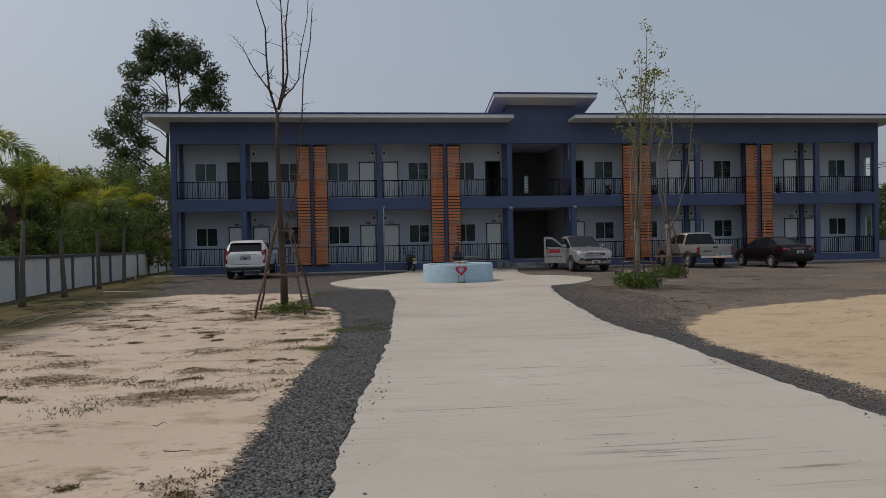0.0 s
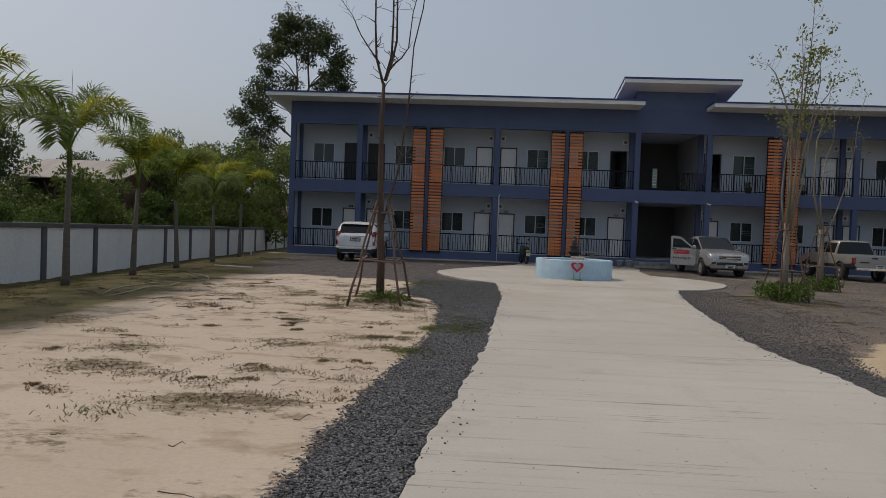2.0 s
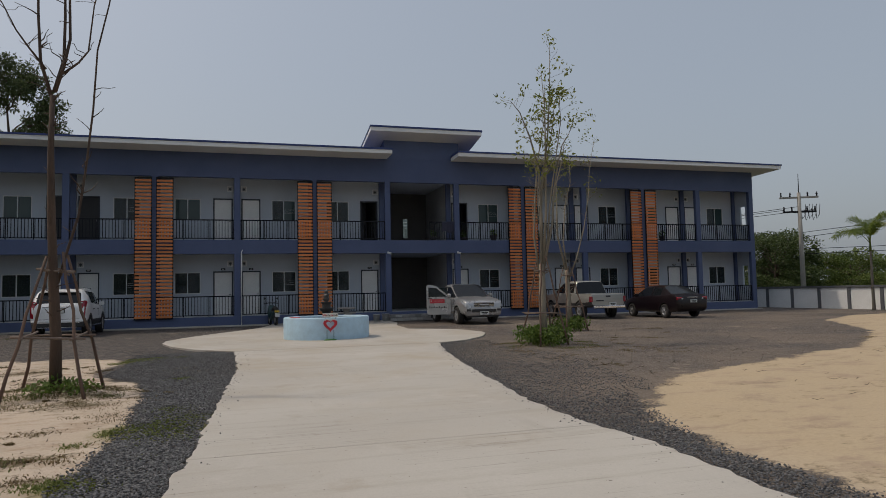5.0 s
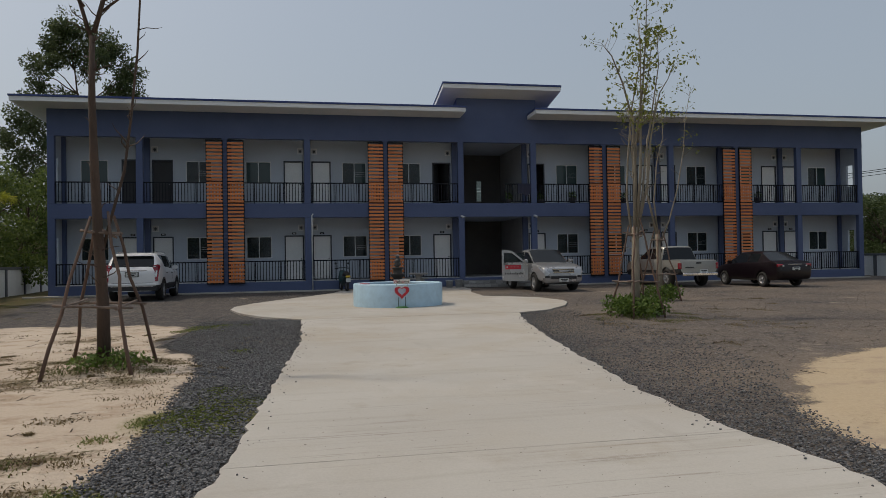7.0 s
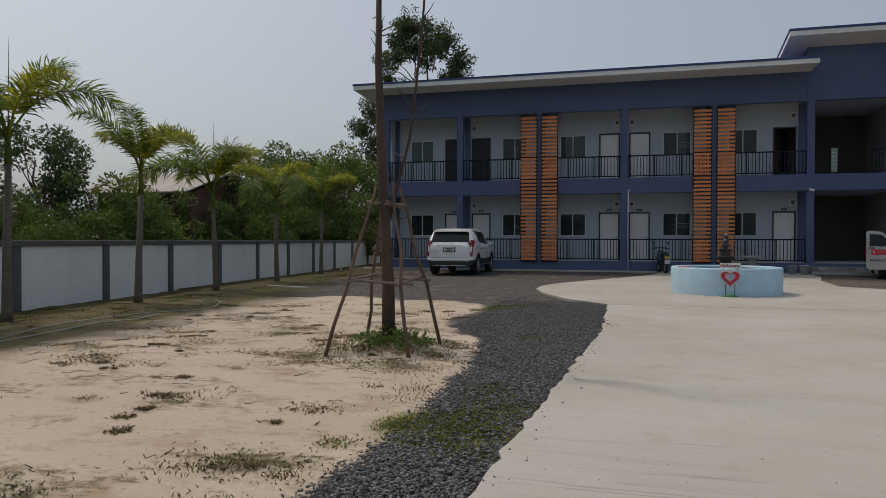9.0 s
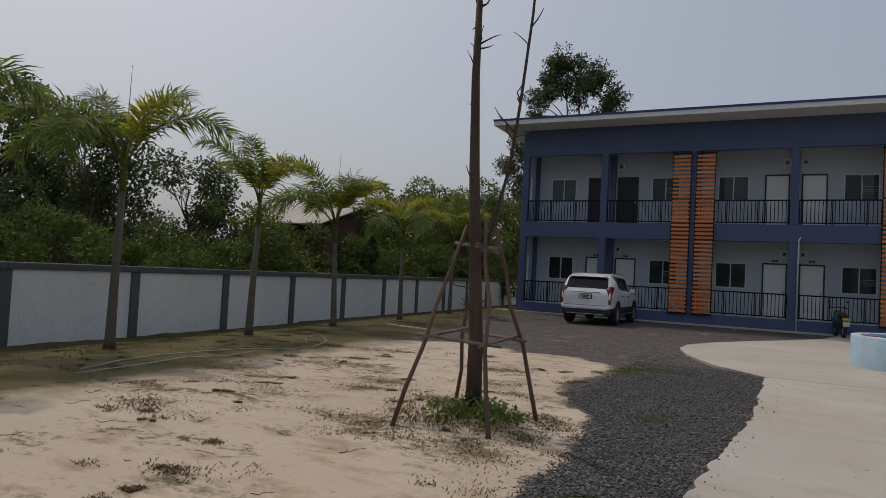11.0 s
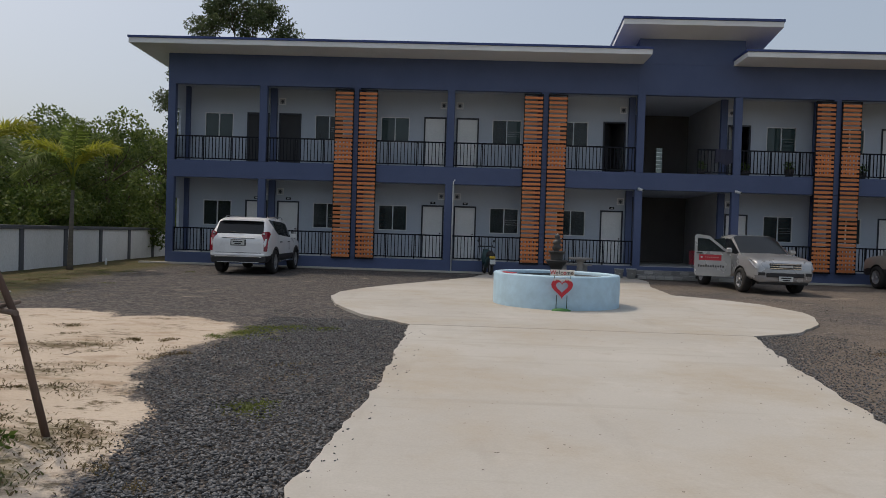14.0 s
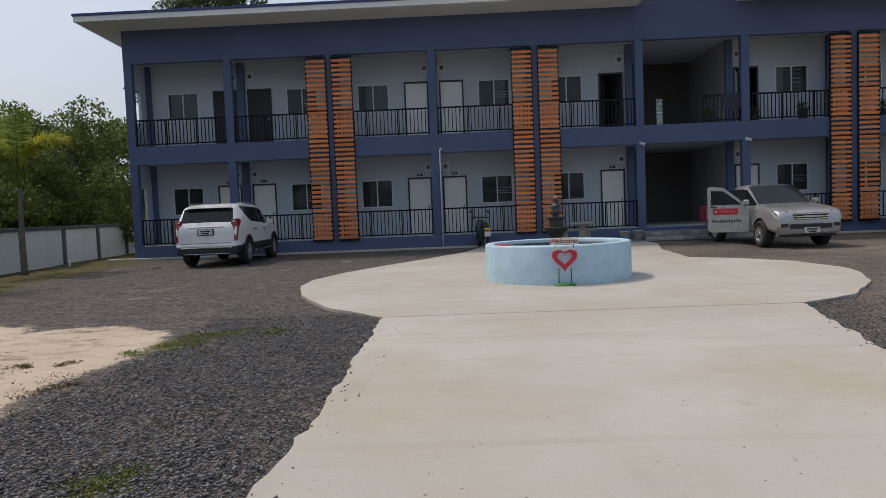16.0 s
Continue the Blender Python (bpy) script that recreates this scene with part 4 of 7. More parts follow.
    for idx, near in pieces:
        nm, mat, label = names[idx]
        b2 = bmesh.new()
        b2.from_mesh(res)
        bmesh.ops.delete(b2, geom=[f for f in b2.faces if f.material_index != idx or (near and (f.calc_center_median().x * near[0] < 0 or abs(f.calc_center_median().y - near[1]) > 0.8))], context="FACES")
        if not b2.faces:
            b2.free()
            continue
        for f in b2.faces:
            f.material_index = 0
        ob = part(nm, b2, mat, parent, label)
        ob.data.set_sharp_from_angle(angle=radians(38))


def small_box(parent, name, x0, x1, y0, y1, z0, z1, mat, label="", bevel=0.01):
    return part(name, slab_box(x0, x1, y0, y1, z0, z1, bevel), mat, parent, label)


def licence(parent, x, y, z, face, w=0.34, h=0.15):
    """A number plate with bars for its writing; face is -1 towards -y."""
    p = small_box(parent, "licence_plate", x - w / 2, x + w / 2, y - 0.012, y + 0.012, z - h / 2, z + h / 2, M_PLATE, "white licence plate", 0.004)
    for dz, ww in ((0.025, 0.36), (-0.035, 0.25)):
        part("plate_bar", slab_box(x - w * ww, x + w * ww, y + face * 0.0155 - 0.0015, y + face * 0.0155 + 0.0015, z + dz - 0.018, z + dz + 0.018), M_BLACKPLASTIC, p)


def mirror(parent, x, y, z, paint):
    bm = slab_box(-0.11, 0.11, -0.05, 0.06, -0.075, 0.085, 0.0)
    for v in bm.verts:
        if v.co.y > 0:
            v.co.x *= 0.8
            v.co.z *= 0.8
    bmesh.ops.bevel(bm, geom=bm.edges[:], offset=0.03, segments=3, affect="EDGES")
    bmesh.ops.translate(bm, verts=bm.verts[:], vec=(x, y, z))
    tube(bm, [(x * 0.88, y, z - 0.06), (x, y, z - 0.05)], 0.022, 6)
    part("wing_mirror", bm, paint, parent)


# white sports utility vehicle, nose to the building
suv = group_thing("suv", "white sport utility vehicle parked nose to the railing", "car", at=pose(-1.92, -2.83, 0, 0, 0, 1))
S = [(-2.34, 0.72, 0.37, 0.92, 0.95, 0.66, ""), (-2.33, 0.79, 0.36, 1.02, 1.05, 0.72, ""), (-2.285, 0.85, 0.36, 1.12, 1.16, 0.76, ""), (-2.22, 0.89, 0.36, 1.20, 1.245, 0.765, "r"), (-1.97, 0.908, 0.37, 1.34, 1.64, 0.715, ""), (-1.88, 0.912, 0.42, 1.40, 1.70, 0.705, ""),
     (-1.66, 0.922, 0.40, 1.50, 1.745, 0.70, "s"), (-1.45, 0.925, 0.40, 1.40, 1.765, 0.70, "s"), (-0.95, 0.915, 0.40, 1.22, 1.78, 0.70, "s"), (-0.90, 0.915, 0.40, 1.20, 1.78, 0.70, "s"), (-0.02, 0.915, 0.40, 1.14, 1.77, 0.70, "s"), (0.03, 0.915, 0.40, 1.135, 1.765, 0.70, "s"),
     (0.60, 0.92, 0.40, 1.11, 1.71, 0.68, "ws"), (1.25, 0.92, 0.40, 1.11, 1.16, 0.74, ""), (1.80, 0.905, 0.42, 1.06, 1.08, 0.76, ""), (2.18, 0.86, 0.45, 0.96, 0.98, 0.72, ""), (2.36, 0.76, 0.50, 0.82, 0.84, 0.62, "")]
suv_wheels = [(x, y) for x in (-0.80, 0.80) for y in (-1.38, 1.42)]
car_body(suv, S, M_CARWHITE, suv_wheels, 0.385, cladding=1.0)
for x, y in suv_wheels:
    wheel_part(suv, x, y, 0.385, 0.26, 1 if x > 0 else -1)
    bm = bmesh.new()
    s = 1 if x > 0 else -1
    ring = [(0.475, 0.0), (0.475, 0.02), (0.405, 0.02), (0.405, 0.0)]
    arc = [radians(-4 + 188 * k / 20) for k in range(21)]
    rows_ = [[bm.verts.new((s * (0.908 + d), y + r_ * math.cos(a), 0.392 + r_ * math.sin(a))) for r_, d in ring] for a in arc]
    for r0, r1 in zip(rows_, rows_[1:]):
        for k in range(3):
            bm.faces.new((r0[k], r0[k + 1], r1[k + 1], r1[k]))
    bmesh.ops.recalc_face_normals(bm, faces=bm.faces[:])
    part("arch_trim", bm, M_BLACKPLASTIC, suv, "black wheel arch trim")
small_box(suv, "rear_bumper", -0.84, 0.84, -2.355, -2.15, 0.36, 0.555, M_BLACKPLASTIC, "black lower rear bumper", 0.04)
small_box(suv, "bumper_trim", -0.66, 0.66, -2.362, -2.352, 0.53, 0.555, M_CHROME, "silver bumper strip", 0.004)
small_box(suv, "bumper_step", -0.83, 0.83, -2.36, -2.20, 0.559, 0.645, M_CARWHITE, "white bumper ledge", 0.025)
small_box(suv, "tailgate_seam", -0.70, 0.70, -2.344, -2.335, 0.664, 0.676, M_BLACKPLASTIC, "", 0.002)
small_box(suv, "tailgate_trim", -0.50, 0.50, -2.325, -2.25, 1.105, 1.135, M_CHROME, "chrome tailgate strip", 0.006)
small_box(suv, "plate_recess", -0.235, 0.235, -2.352, -2.30, 0.885, 1.075, M_BLACKPLASTIC, "dark licence plate frame", 0.012)
licence(suv, 0, -2.366, 0.98, -1, 0.40, 0.145)
for s in (-1, 1):
    # an upright red strip that widens at the top and wraps round the corner
    bm = bmesh.new()
    face = [(0.775, -2.325, 0.72), (0.872, -2.27, 0.72), (0.893, -2.225, 1.06), (0.915, -2.05, 1.26), (0.885, -2.10, 1.33), (0.835, -2.19, 1.335), (0.71, -2.235, 1.30), (0.68, -2.25, 1.22), (0.765, -2.305, 1.08)]
    lo_ = [bm.verts.new((s * x * 0.985, y + 0.03, z)) for x, y, z in face]
    hi_ = [bm.verts.new((s * (x + 0.012), y - 0.018, z)) for x, y, z in face]
    mid_ = bm.verts.new((s * 0.855, -2.245, 1.19))
    for k in range(len(face)):
        q = (k + 1) % len(face)
        bm.faces.new((lo_[k], lo_[q], hi_[q], hi_[k]))
        bm.faces.new((hi_[k], hi_[q], mid_))
    bmesh.ops.recalc_face_normals(bm, faces=bm.faces[:])
    lamp = part("tail_lamp", bm, M_TAIL, suv, "tall narrow red tail lamp")
    part("reversing_lamp", slab_box(min(s * 0.73, s * 0.80), max(s * 0.73, s * 0.80), -2.295, -2.25, 1.235, 1.28, 0.008), M_LAMPCLEAR, lamp)
    bm = bmesh.new()
    tube(bm, [(s * 0.66, -1.55, 1.745), (s * 0.66, -1.43, 1.805), (s * 0.65, 0.2, 1.81), (s * 0.645, 0.42, 1.74)], 0.016, 8)
    part("roof_rail", bm, M_CHROME, suv)
    mirror(suv, s * 0.99, 0.68, 1.20, M_CARWHITE)
    for y in (-0.72, 0.30):
        small_box(suv, "door_handle", min(s * 0.90, s * 0.945), max(s * 0.90, s * 0.945), y - 0.1, y + 0.1, 0.99, 1.02, M_BLACKPLASTIC)
    small_box(suv, "side_step", min(s * 0.80, s * 0.96), max(s * 0.80, s * 0.96), -0.86, 0.88, 0.36, 0.41, M_CHROME, "silver side step", 0.015)
bm = slab_box(-0.64, 0.64, -2.09, -1.84, 1.675, 1.705, 0.012)
for v in bm.verts:
    v.co.z += (v.co.y + 2.04) * 0.16 - abs(v.co.x) ** 3 * 0.10
part("roof_spoiler", bm, M_CARWHITE, suv)
bm = bmesh.new()
tube(bm, [(0.10, -2.235, 1.27), (-0.30, -2.215, 1.31)], 0.011, 5)
part("rear_wiper", bm, M_BLACKPLASTIC, suv)


def pickup(at, paint, label, cab_rear, clad, ride=0.0):
    """A pickup: cab, load bed, wheels, lamps. Nose towards +y of its own."""
    p = group_thing("pickup_truck", label, "pickup truck", at=at)
    zb = 1.08 + ride
    st = [(-2.55, 0.84, 0.55 + ride, zb - 0.06, zb - 0.055, 0.80, ""), (-2.52, 0.87, 0.50 + ride, zb - 0.02, zb - 0.015, 0.83, ""), (-2.0, 0.88, 0.46 + ride, zb, zb + 0.005, 0.84, ""), (cab_rear - 0.32, 0.88, 0.44 + ride, zb, zb + 0.005, 0.84, ""),
          (cab_rear - 0.06, 0.88, 0.42 + ride, zb, zb + 0.01, 0.84, "r"), (cab_rear + 0.05, 0.88, 0.42 + ride, zb, 1.62 + ride, 0.66, ""), (cab_rear + 0.12, 0.88, 0.42 + ride, zb, 1.68 + ride, 0.67, "s"),
          (-0.02, 0.88, 0.42 + ride, zb, 1.70 + ride, 0.67, ""), (0.06, 0.88, 0.42 + ride, zb, 1.70 + ride, 0.67, "s"), (0.42, 0.88, 0.42 + ride, zb, 1.66 + ride, 0.66, "ws"),
          (1.15, 0.88, 0.42 + ride, zb + 0.03, zb + 0.07, 0.74, ""), (1.55, 0.875, 0.42 + ride, zb - 0.01, zb + 0.02, 0.76, ""), (2.05, 0.865, 0.42 + ride, zb - 0.07, zb - 0.035, 0.76, ""), (2.32, 0.83, 0.36 + ride, 0.94 + ride, 0.97 + ride, 0.73, ""), (2.42, 0.80, 0.36 + ride, 0.88 + ride, 0.91 + ride, 0.70, ""), (2.47, 0.74, 0.40 + ride, 0.80 + ride, 0.82 + ride, 0.66, "")]
    wheels = [(x, y) for x in (-0.77, 0.77) for y in (-1.45, 1.52)]
    car_body(p, st, paint, wheels, 0.36 + ride / 2, cladding=clad, bed=(-2.45, cab_rear - 0.3))
    for x, y in wheels:
        wheel_part(p, x, y, 0.36 + ride / 2, 0.25, 1 if x > 0 else -1)
    return p


# silver pickup, nose to the yard, its driver's door open
truck = pickup(pose(14.04, -3.84, 0, 0, 0, 182), M_CARSILVER, "silver pickup truck with its driver's door standing open", -0.55, 0)
for s in (-1, 1):
    bm = bmesh.new()
    lo = [(s * 0.47, 2.43, 0.74), (s * 0.80, 2.385, 0.72), (s * 0.885, 2.05, 0.97), (s * 0.54, 2.36, 0.945)]
    vs = [bm.verts.new(q) for q in lo]
    vs2 = [bm.verts.new((q[0] * 1.035, q[1] + 0.05, q[2] + 0.015)) for q in lo]
    bm.faces.new(vs2)
    bm.faces.new(vs[::-1])
    for j in range(4):
        bm.faces.new((vs[j], vs[(j + 1) % 4], vs2[(j + 1) % 4], vs2[j]))
    bmesh.ops.recalc_face_normals(bm, faces=bm.faces[:])
    part("headlight", bm, M_HEADLIGHT, truck, "clear swept-back headlight")
    small_box(truck, "fog_lamp", min(s * 0.56, s * 0.76), max(s * 0.56, s * 0.76), 2.33, 2.475, 0.53, 0.65, M_BLACKPLASTIC, "black fog lamp recess", 0.02)
    small_box(truck, "mud_flap", min(s * 0.70, s * 0.88), max(s * 0.70, s * 0.88), -1.95, -1.93, 0.16, 0.46, M_RUBBER, "", 0.004)
grille = small_box(truck, "grille", -0.45, 0.45, 2.38, 2.485, 0.72, 0.90, M_BLACKPLASTIC, "black grille", 0.02)
for z in (0.75, 0.81, 0.875):
    part("grille_bar", slab_box(-0.44, 0.44, 2.487, 2.508, z - 0.015, z + 0.015, 0.005), M_CHROME, grille)
part("badge", slab_box(-0.19, 0.19, 2.5095, 2.518, 0.785, 0.835, 0.003), M_LAMPCLEAR, grille, "plain silver badge")
small_box(truck, "lower_intake", -0.54, 0.54, 2.38, 2.50, 0.50, 0.62, M_BLACKPLASTIC, "black lower intake", 0.02)
licence(truck, 0.0, 2.52, 0.46, 1, 0.40, 0.14)
small_box(truck, "front_valance", -0.70, 0.70, 2.20, 2.40, 0.29, 0.37, M_BLACKPLASTIC, "", 0.02)
mirror(truck, -1.0, 0.86, 1.20, M_CARSILVER)
for k in (-1, 1):
    bm = bmesh.new()
    tube(bm, [(k * 0.30 - 0.3, 1.14, 1.16), (k * 0.30 + 0.05, 1.06, 1.19)], 0.01, 5)
    part("wiper", bm, M_BLACKPLASTIC, truck)
# the open door, hinged at the front of the cab on the driver's side
bm = bmesh.new()
outline = [(0, 0.48), (0.06, 0.40), (0.98, 0.40), (1.05, 0.48), (1.06, 1.63), (0.98, 1.68), (0.64, 1.64), (0.02, 1.12)]
inner = [(0.97, 1.16), (0.97, 1.57), (0.64, 1.54), (0.17, 1.16)]
for yy, flip in ((0.0, 1), (0.07, -1)):
    o = [bm.verts.new((u, yy, z)) for u, z in outline]
    q = [bm.verts.new((u, yy, z)) for u, z in inner]
    faces = [[o[0], o[1], o[2], o[3], q[0], q[3], o[7]], [o[3], o[4], q[1], q[0]], [o[4], o[5], o[6], q[2], q[1]], [o[6], o[7], q[3], q[2]]]
    for f in faces:
        bm.faces.new(f if flip > 0 else f[::-1])
    if yy == 0:
        o0, q0 = o, q
for a, b in ((o0, o), (q0, q)):
    for j in range(len(a)):
        bm.faces.new((a[j], b[j], b[(j + 1) % len(a)], a[(j + 1) % len(a)]))
bmesh.ops.recalc_face_normals(bm, faces=bm.faces[:])
open_door = part("door", bm, M_CARSILVER, truck, "silver door standing open", at=pose(0.90, 0.95, 0, 0, 0, -20))
part("door_glass", slab_box(0.16, 0.98, 0.03, 0.036, 1.15, 1.55), M_PANE, open_door)
part("door_sticker", slab_box(0.28, 0.92, 0.0715, 0.0745, 0.885, 1.06), M_RED, open_door, "red sticker")
part("sticker_mark", slab_box(0.82, 0.87, 0.076, 0.079, 0.955, 1.005, 0.001), M_PLATE, open_door)
for k in range(7):
    part("sticker_bar", slab_box(0.36 + k * 0.058, 0.396 + k * 0.058, 0.076, 0.079, 0.965, 0.995), M_PINK, open_door)
for k in range(11):
    part("lettering_bar", slab_box(0.20 + k * 0.07, 0.245 + k * 0.07, 0.0715, 0.0745, 0.675, 0.735 + 0.02 * (k % 3 == 1)), M_BLACKPLASTIC, open_door, "dark lettering")
part("door_handle", slab_box(0.82, 1.0, 0.072, 0.11, 1.09, 1.13, 0.01), M_BLACKPLASTIC, open_door)
bm = slab_box(0.0, 0.16, 0.09, 0.30, 1.12, 1.29, 0.04)
part("wing_mirror", bm, M_CARSILVER, open_door)
# the body side is closed; a black panel stands for the shaded cab inside
small_box(truck, "cab_shade_panel", 0.874, 0.886, -0.20, 0.85, 0.50, 1.05, M_BLACKPLASTIC, "black panel standing for the shaded door opening", 0.004)
small_box(truck, "bed_end", -0.90, 0.90, -2.58, -2.10, 0.62, 1.13, M_TAIL, "red end of the load bed", 0.02)

# beige double-cab pickup, nose to the building
truck2 = pickup(pose(20.41, -2.95, 0, 0, 0, 0), M_CARBEIGE, "beige double-cab pickup parked nose to the building", -0.95, 1.0, 0.06)
small_box(truck2, "rear_bumper", -0.80, 0.80, -2.70, -2.54, 0.48, 0.60, M_CHROME, "chrome rear bumper", 0.02)
licence(truck2, 0.22, -2.575, 0.66, -1, 0.36, 0.15)
for s in (-1, 1):
    small_box(truck2, "tail_lamp", min(s * 0.78, s * 0.90), max(s * 0.78, s * 0.90), -2.575, -2.42, 0.76, 1.02, M_TAIL, "", 0.02)
    mirror(truck2, s * 1.0, 0.80, 1.24, M_CARBEIGE)
small_box(truck2, "tailgate_handle", -0.12, 0.12, -2.572, -2.55, 0.98, 1.05, M_BLACKPLASTIC)
small_box(truck2, "lettering_bar", -0.62, -0.22, -2.566, -2.558, 0.80, 0.85, M_BLACKPLASTIC, "dark lettering on the tailgate", 0.002)

# dark saloon car
sedan = group_thing("saloon_car", "dark maroon saloon car parked nose to the building", "car", at=pose(23.47, -5.2, 0, 0, 0, 0))
S = [(-2.20, 0.70, 0.42, 0.86, 0.88, 0.62, ""), (-2.14, 0.79, 0.34, 0.96, 0.98, 0.68, ""), (-1.95, 0.83, 0.28, 1.02, 1.04, 0.70, ""), (-1.62, 0.85, 0.26, 1.02, 1.06, 0.68, "r"), (-0.98, 0.855, 0.25, 0.97, 1.40, 0.56, "s"),
     (-0.35, 0.855, 0.25, 0.95, 1.46, 0.58, ""), (-0.28, 0.855, 0.25, 0.95, 1.46, 0.58, "s"), (0.40, 0.855, 0.25, 0.93, 1.42, 0.57, "ws"), (1.20, 0.85, 0.25, 0.92, 0.96, 0.66, ""), (1.75, 0.82, 0.26, 0.82, 0.85, 0.66, ""), (2.10, 0.74, 0.30, 0.68, 0.70, 0.60, ""), (2.20, 0.62, 0.36, 0.58, 0.60, 0.5, "")]
sed_wheels = [(x, y) for x in (-0.74, 0.74) for y in (-1.28, 1.32)]
car_body(sedan, S, M_CARDARK, sed_wheels, 0.31)
for x, y in sed_wheels:
    wheel_part(sedan, x, y, 0.31, 0.2, 1 if x > 0 else -1)
licence(sedan, 0.05, -2.215, 0.74, -1, 0.34, 0.13)
for s in (-1, 1):
    small_box(sedan, "tail_lamp", min(s * 0.50, s * 0.78), max(s * 0.50, s * 0.78), -2.20, -1.98, 0.80, 0.93, M_TAIL, "red tail lamp", 0.025)
    small_box(sedan, "lamp_clear", min(s * 0.48, s * 0.56), max(s * 0.48, s * 0.56), -2.215, -2.18, 0.82, 0.88, M_LAMPCLEAR)
    mirror(sedan, s * 0.93, 0.75, 1.0, M_CARDARK)
small_box(sedan, "boot_trim", -0.30, 0.30, -2.205, -2.16, 0.90, 0.925, M_CHROME, "", 0.004)

# scooter by the railing
scooter = group_thing("motor_scooter", "dark green scooter parked beside the railing", "motorcycle", at=pose(5.92, -0.80, 0, 0, 0, 9))
for y in (-0.60, 0.62):
    bm = bmesh.new()
    lathe(bm, [(0.18, -0.045), (0.25, -0.05), (0.28, 0), (0.25, 0.05), (0.18, 0.045), (0.18, -0.045)], 20)
    w_ = part("wheel", bm, M_RUBBER, scooter, at=pose(0, y, 0.28, 0, 90, 0))
    bm = bmesh.new()
    lathe(bm, [(0.178, -0.03), (0.178, 0.03), (0.04, 0.03), (0.04, -0.03), (0.178, -0.03)], 16)
    part("rim", bm, M_RIM, w_)
bm = bmesh.new()
tube(bm, [(0, -0.85, 0.62), (0, -0.55, 0.62), (0, -0.15, 0.48), (0, 0.12, 0.32), (0, 0.30, 0.40)], [0.05, 0.13, 0.13, 0.11, 0.07], 10)
part("body_shell", bm, M_TEAL, scooter)
bm = bmesh.new()
tube(bm, [(0, 0.30, 0.36), (0, 0.40, 0.62), (0, 0.36, 0.92)], [0.15, 0.17, 0.12], 10)
part("leg_shield", bm, M_TEAL, scooter)
bm = bmesh.new()
tube(bm, [(0, -0.80, 0.74), (0, -0.45, 0.76), (0, -0.05, 0.70)], [0.09, 0.14, 0.10], 10)
part("seat", bm, M_BLACKPLASTIC, scooter)
bm = bmesh.new()
tube(bm, [(-0.33, 0.28, 1.0), (-0.12, 0.36, 1.03), (0.12, 0.36, 1.03), (0.33, 0.28, 1.0)], 0.022, 8)
part("handlebar", bm, M_BLACKPLASTIC, scooter)
for s in (-1, 1):
    bm = bmesh.new()
    tube(bm, [(s * 0.22, 0.34, 1.03), (s * 0.28, 0.36, 1.20)], 0.008, 5)
    bmesh.ops.create_uvsphere(bm, u_segments=10, v_segments=6, radius=1, matrix=Matrix.Translation((s * 0.29, 0.36, 1.23)) @ Matrix.Diagonal((0.06, 0.02, 0.045, 1)))
    part("mirror", bm, M_BLACKPLASTIC, scooter)
bm = bmesh.new()
tube(bm, [(0, 0.62, 0.28), (0, 0.40, 0.80)], 0.035, 8)
part("fork", bm, M_RIM, scooter)
small_box(scooter, "licence_plate", -0.10, 0.10, -0.93, -0.91, 0.42, 0.58, M_PLATE, "white licence plate", 0.004)
small_box(scooter, "tail_lamp", -0.10, 0.10, -0.92, -0.80, 0.62, 0.70, M_YELLOW, "amber tail lamp", 0.015)
small_box(scooter, "side_panel", 0.125, 0.15, -0.62, -0.22, 0.46, 0.62, M_PLATE, "white side panel", 0.01)
small_box(scooter, "front_panel", -0.09, 0.09, 0.52, 0.55, 0.60, 0.80, M_PLATE, "white front panel", 0.01)
small_box(scooter, "mudguard", -0.07, 0.07, -0.92, -0.62, 0.36, 0.60, M_BLACKPLASTIC, "", 0.02)

# ---- fountain and welcome sign ----
FX, FY = 6.98, -11.45
fountain = group_thing("fountain", "round pale blue fountain basin with a dark tiered bowl", "fountain", at=pose(FX, FY, 0.03))
bm = bmesh.new()
lathe(bm, [(1.31, -0.02), (1.31, 0.62), (1.30, 0.645), (1.28, 0.655), (1.16, 0.655), (1.14, 0.645), (1.13, 0.62), (1.13, 0.18)], 72)
part("basin", bm, M_POOLBLUE, fountain, "pale blue painted basin wall")
bm = bmesh.new()
lathe(bm, [(1.13, 0.30), (0.001, 0.30)], 48)
part("water", bm, M_BASIN, fountain, "dark still water")
bm = bmesh.new()
lathe(bm, [(1.128, 0.20), (1.128, 0.585), (1.134, 0.59)], 72)
part("basin_lining", bm, M_BASIN, fountain, "dark basin lining below the rim")
bm = bmesh.new()
lathe(bm, [(0.26, 0.18), (0.26, 0.38), (0.14, 0.44), (0.115, 0.56), (0.115, 0.74), (0.14, 0.79)], 24)
part("pedestal", bm, M_DARKSTONE, fountain)
bm = bmesh.new()
lathe(bm, [(0.13, 0.79), (0.19, 0.84), (0.225, 0.90), (0.23, 0.925), (0.20, 0.925), (0.16, 0.90), (0.12, 0.90)], 24)
part("lower_bowl", bm, M_DARKSTONE, fountain)
bm = bmesh.new()
lathe(bm, [(0.12, 0.90), (0.135, 0.97), (0.13, 1.03), (0.16, 1.07), (0.18, 1.09), (0.185, 1.11), (0.16, 1.11), (0.07, 1.08)], 24)
part("upper_bowl", bm, M_DARKSTONE, fountain)
bm = bmesh.new()
lathe(bm, [(0.075, 1.08), (0.06, 1.13), (0.088, 1.17), (0.092, 1.22), (0.06, 1.25), (0.085, 1.29), (0.08, 1.33), (0.05, 1.36), (0.062, 1.40), (0.045, 1.44), (0.001, 1.47)], 14)
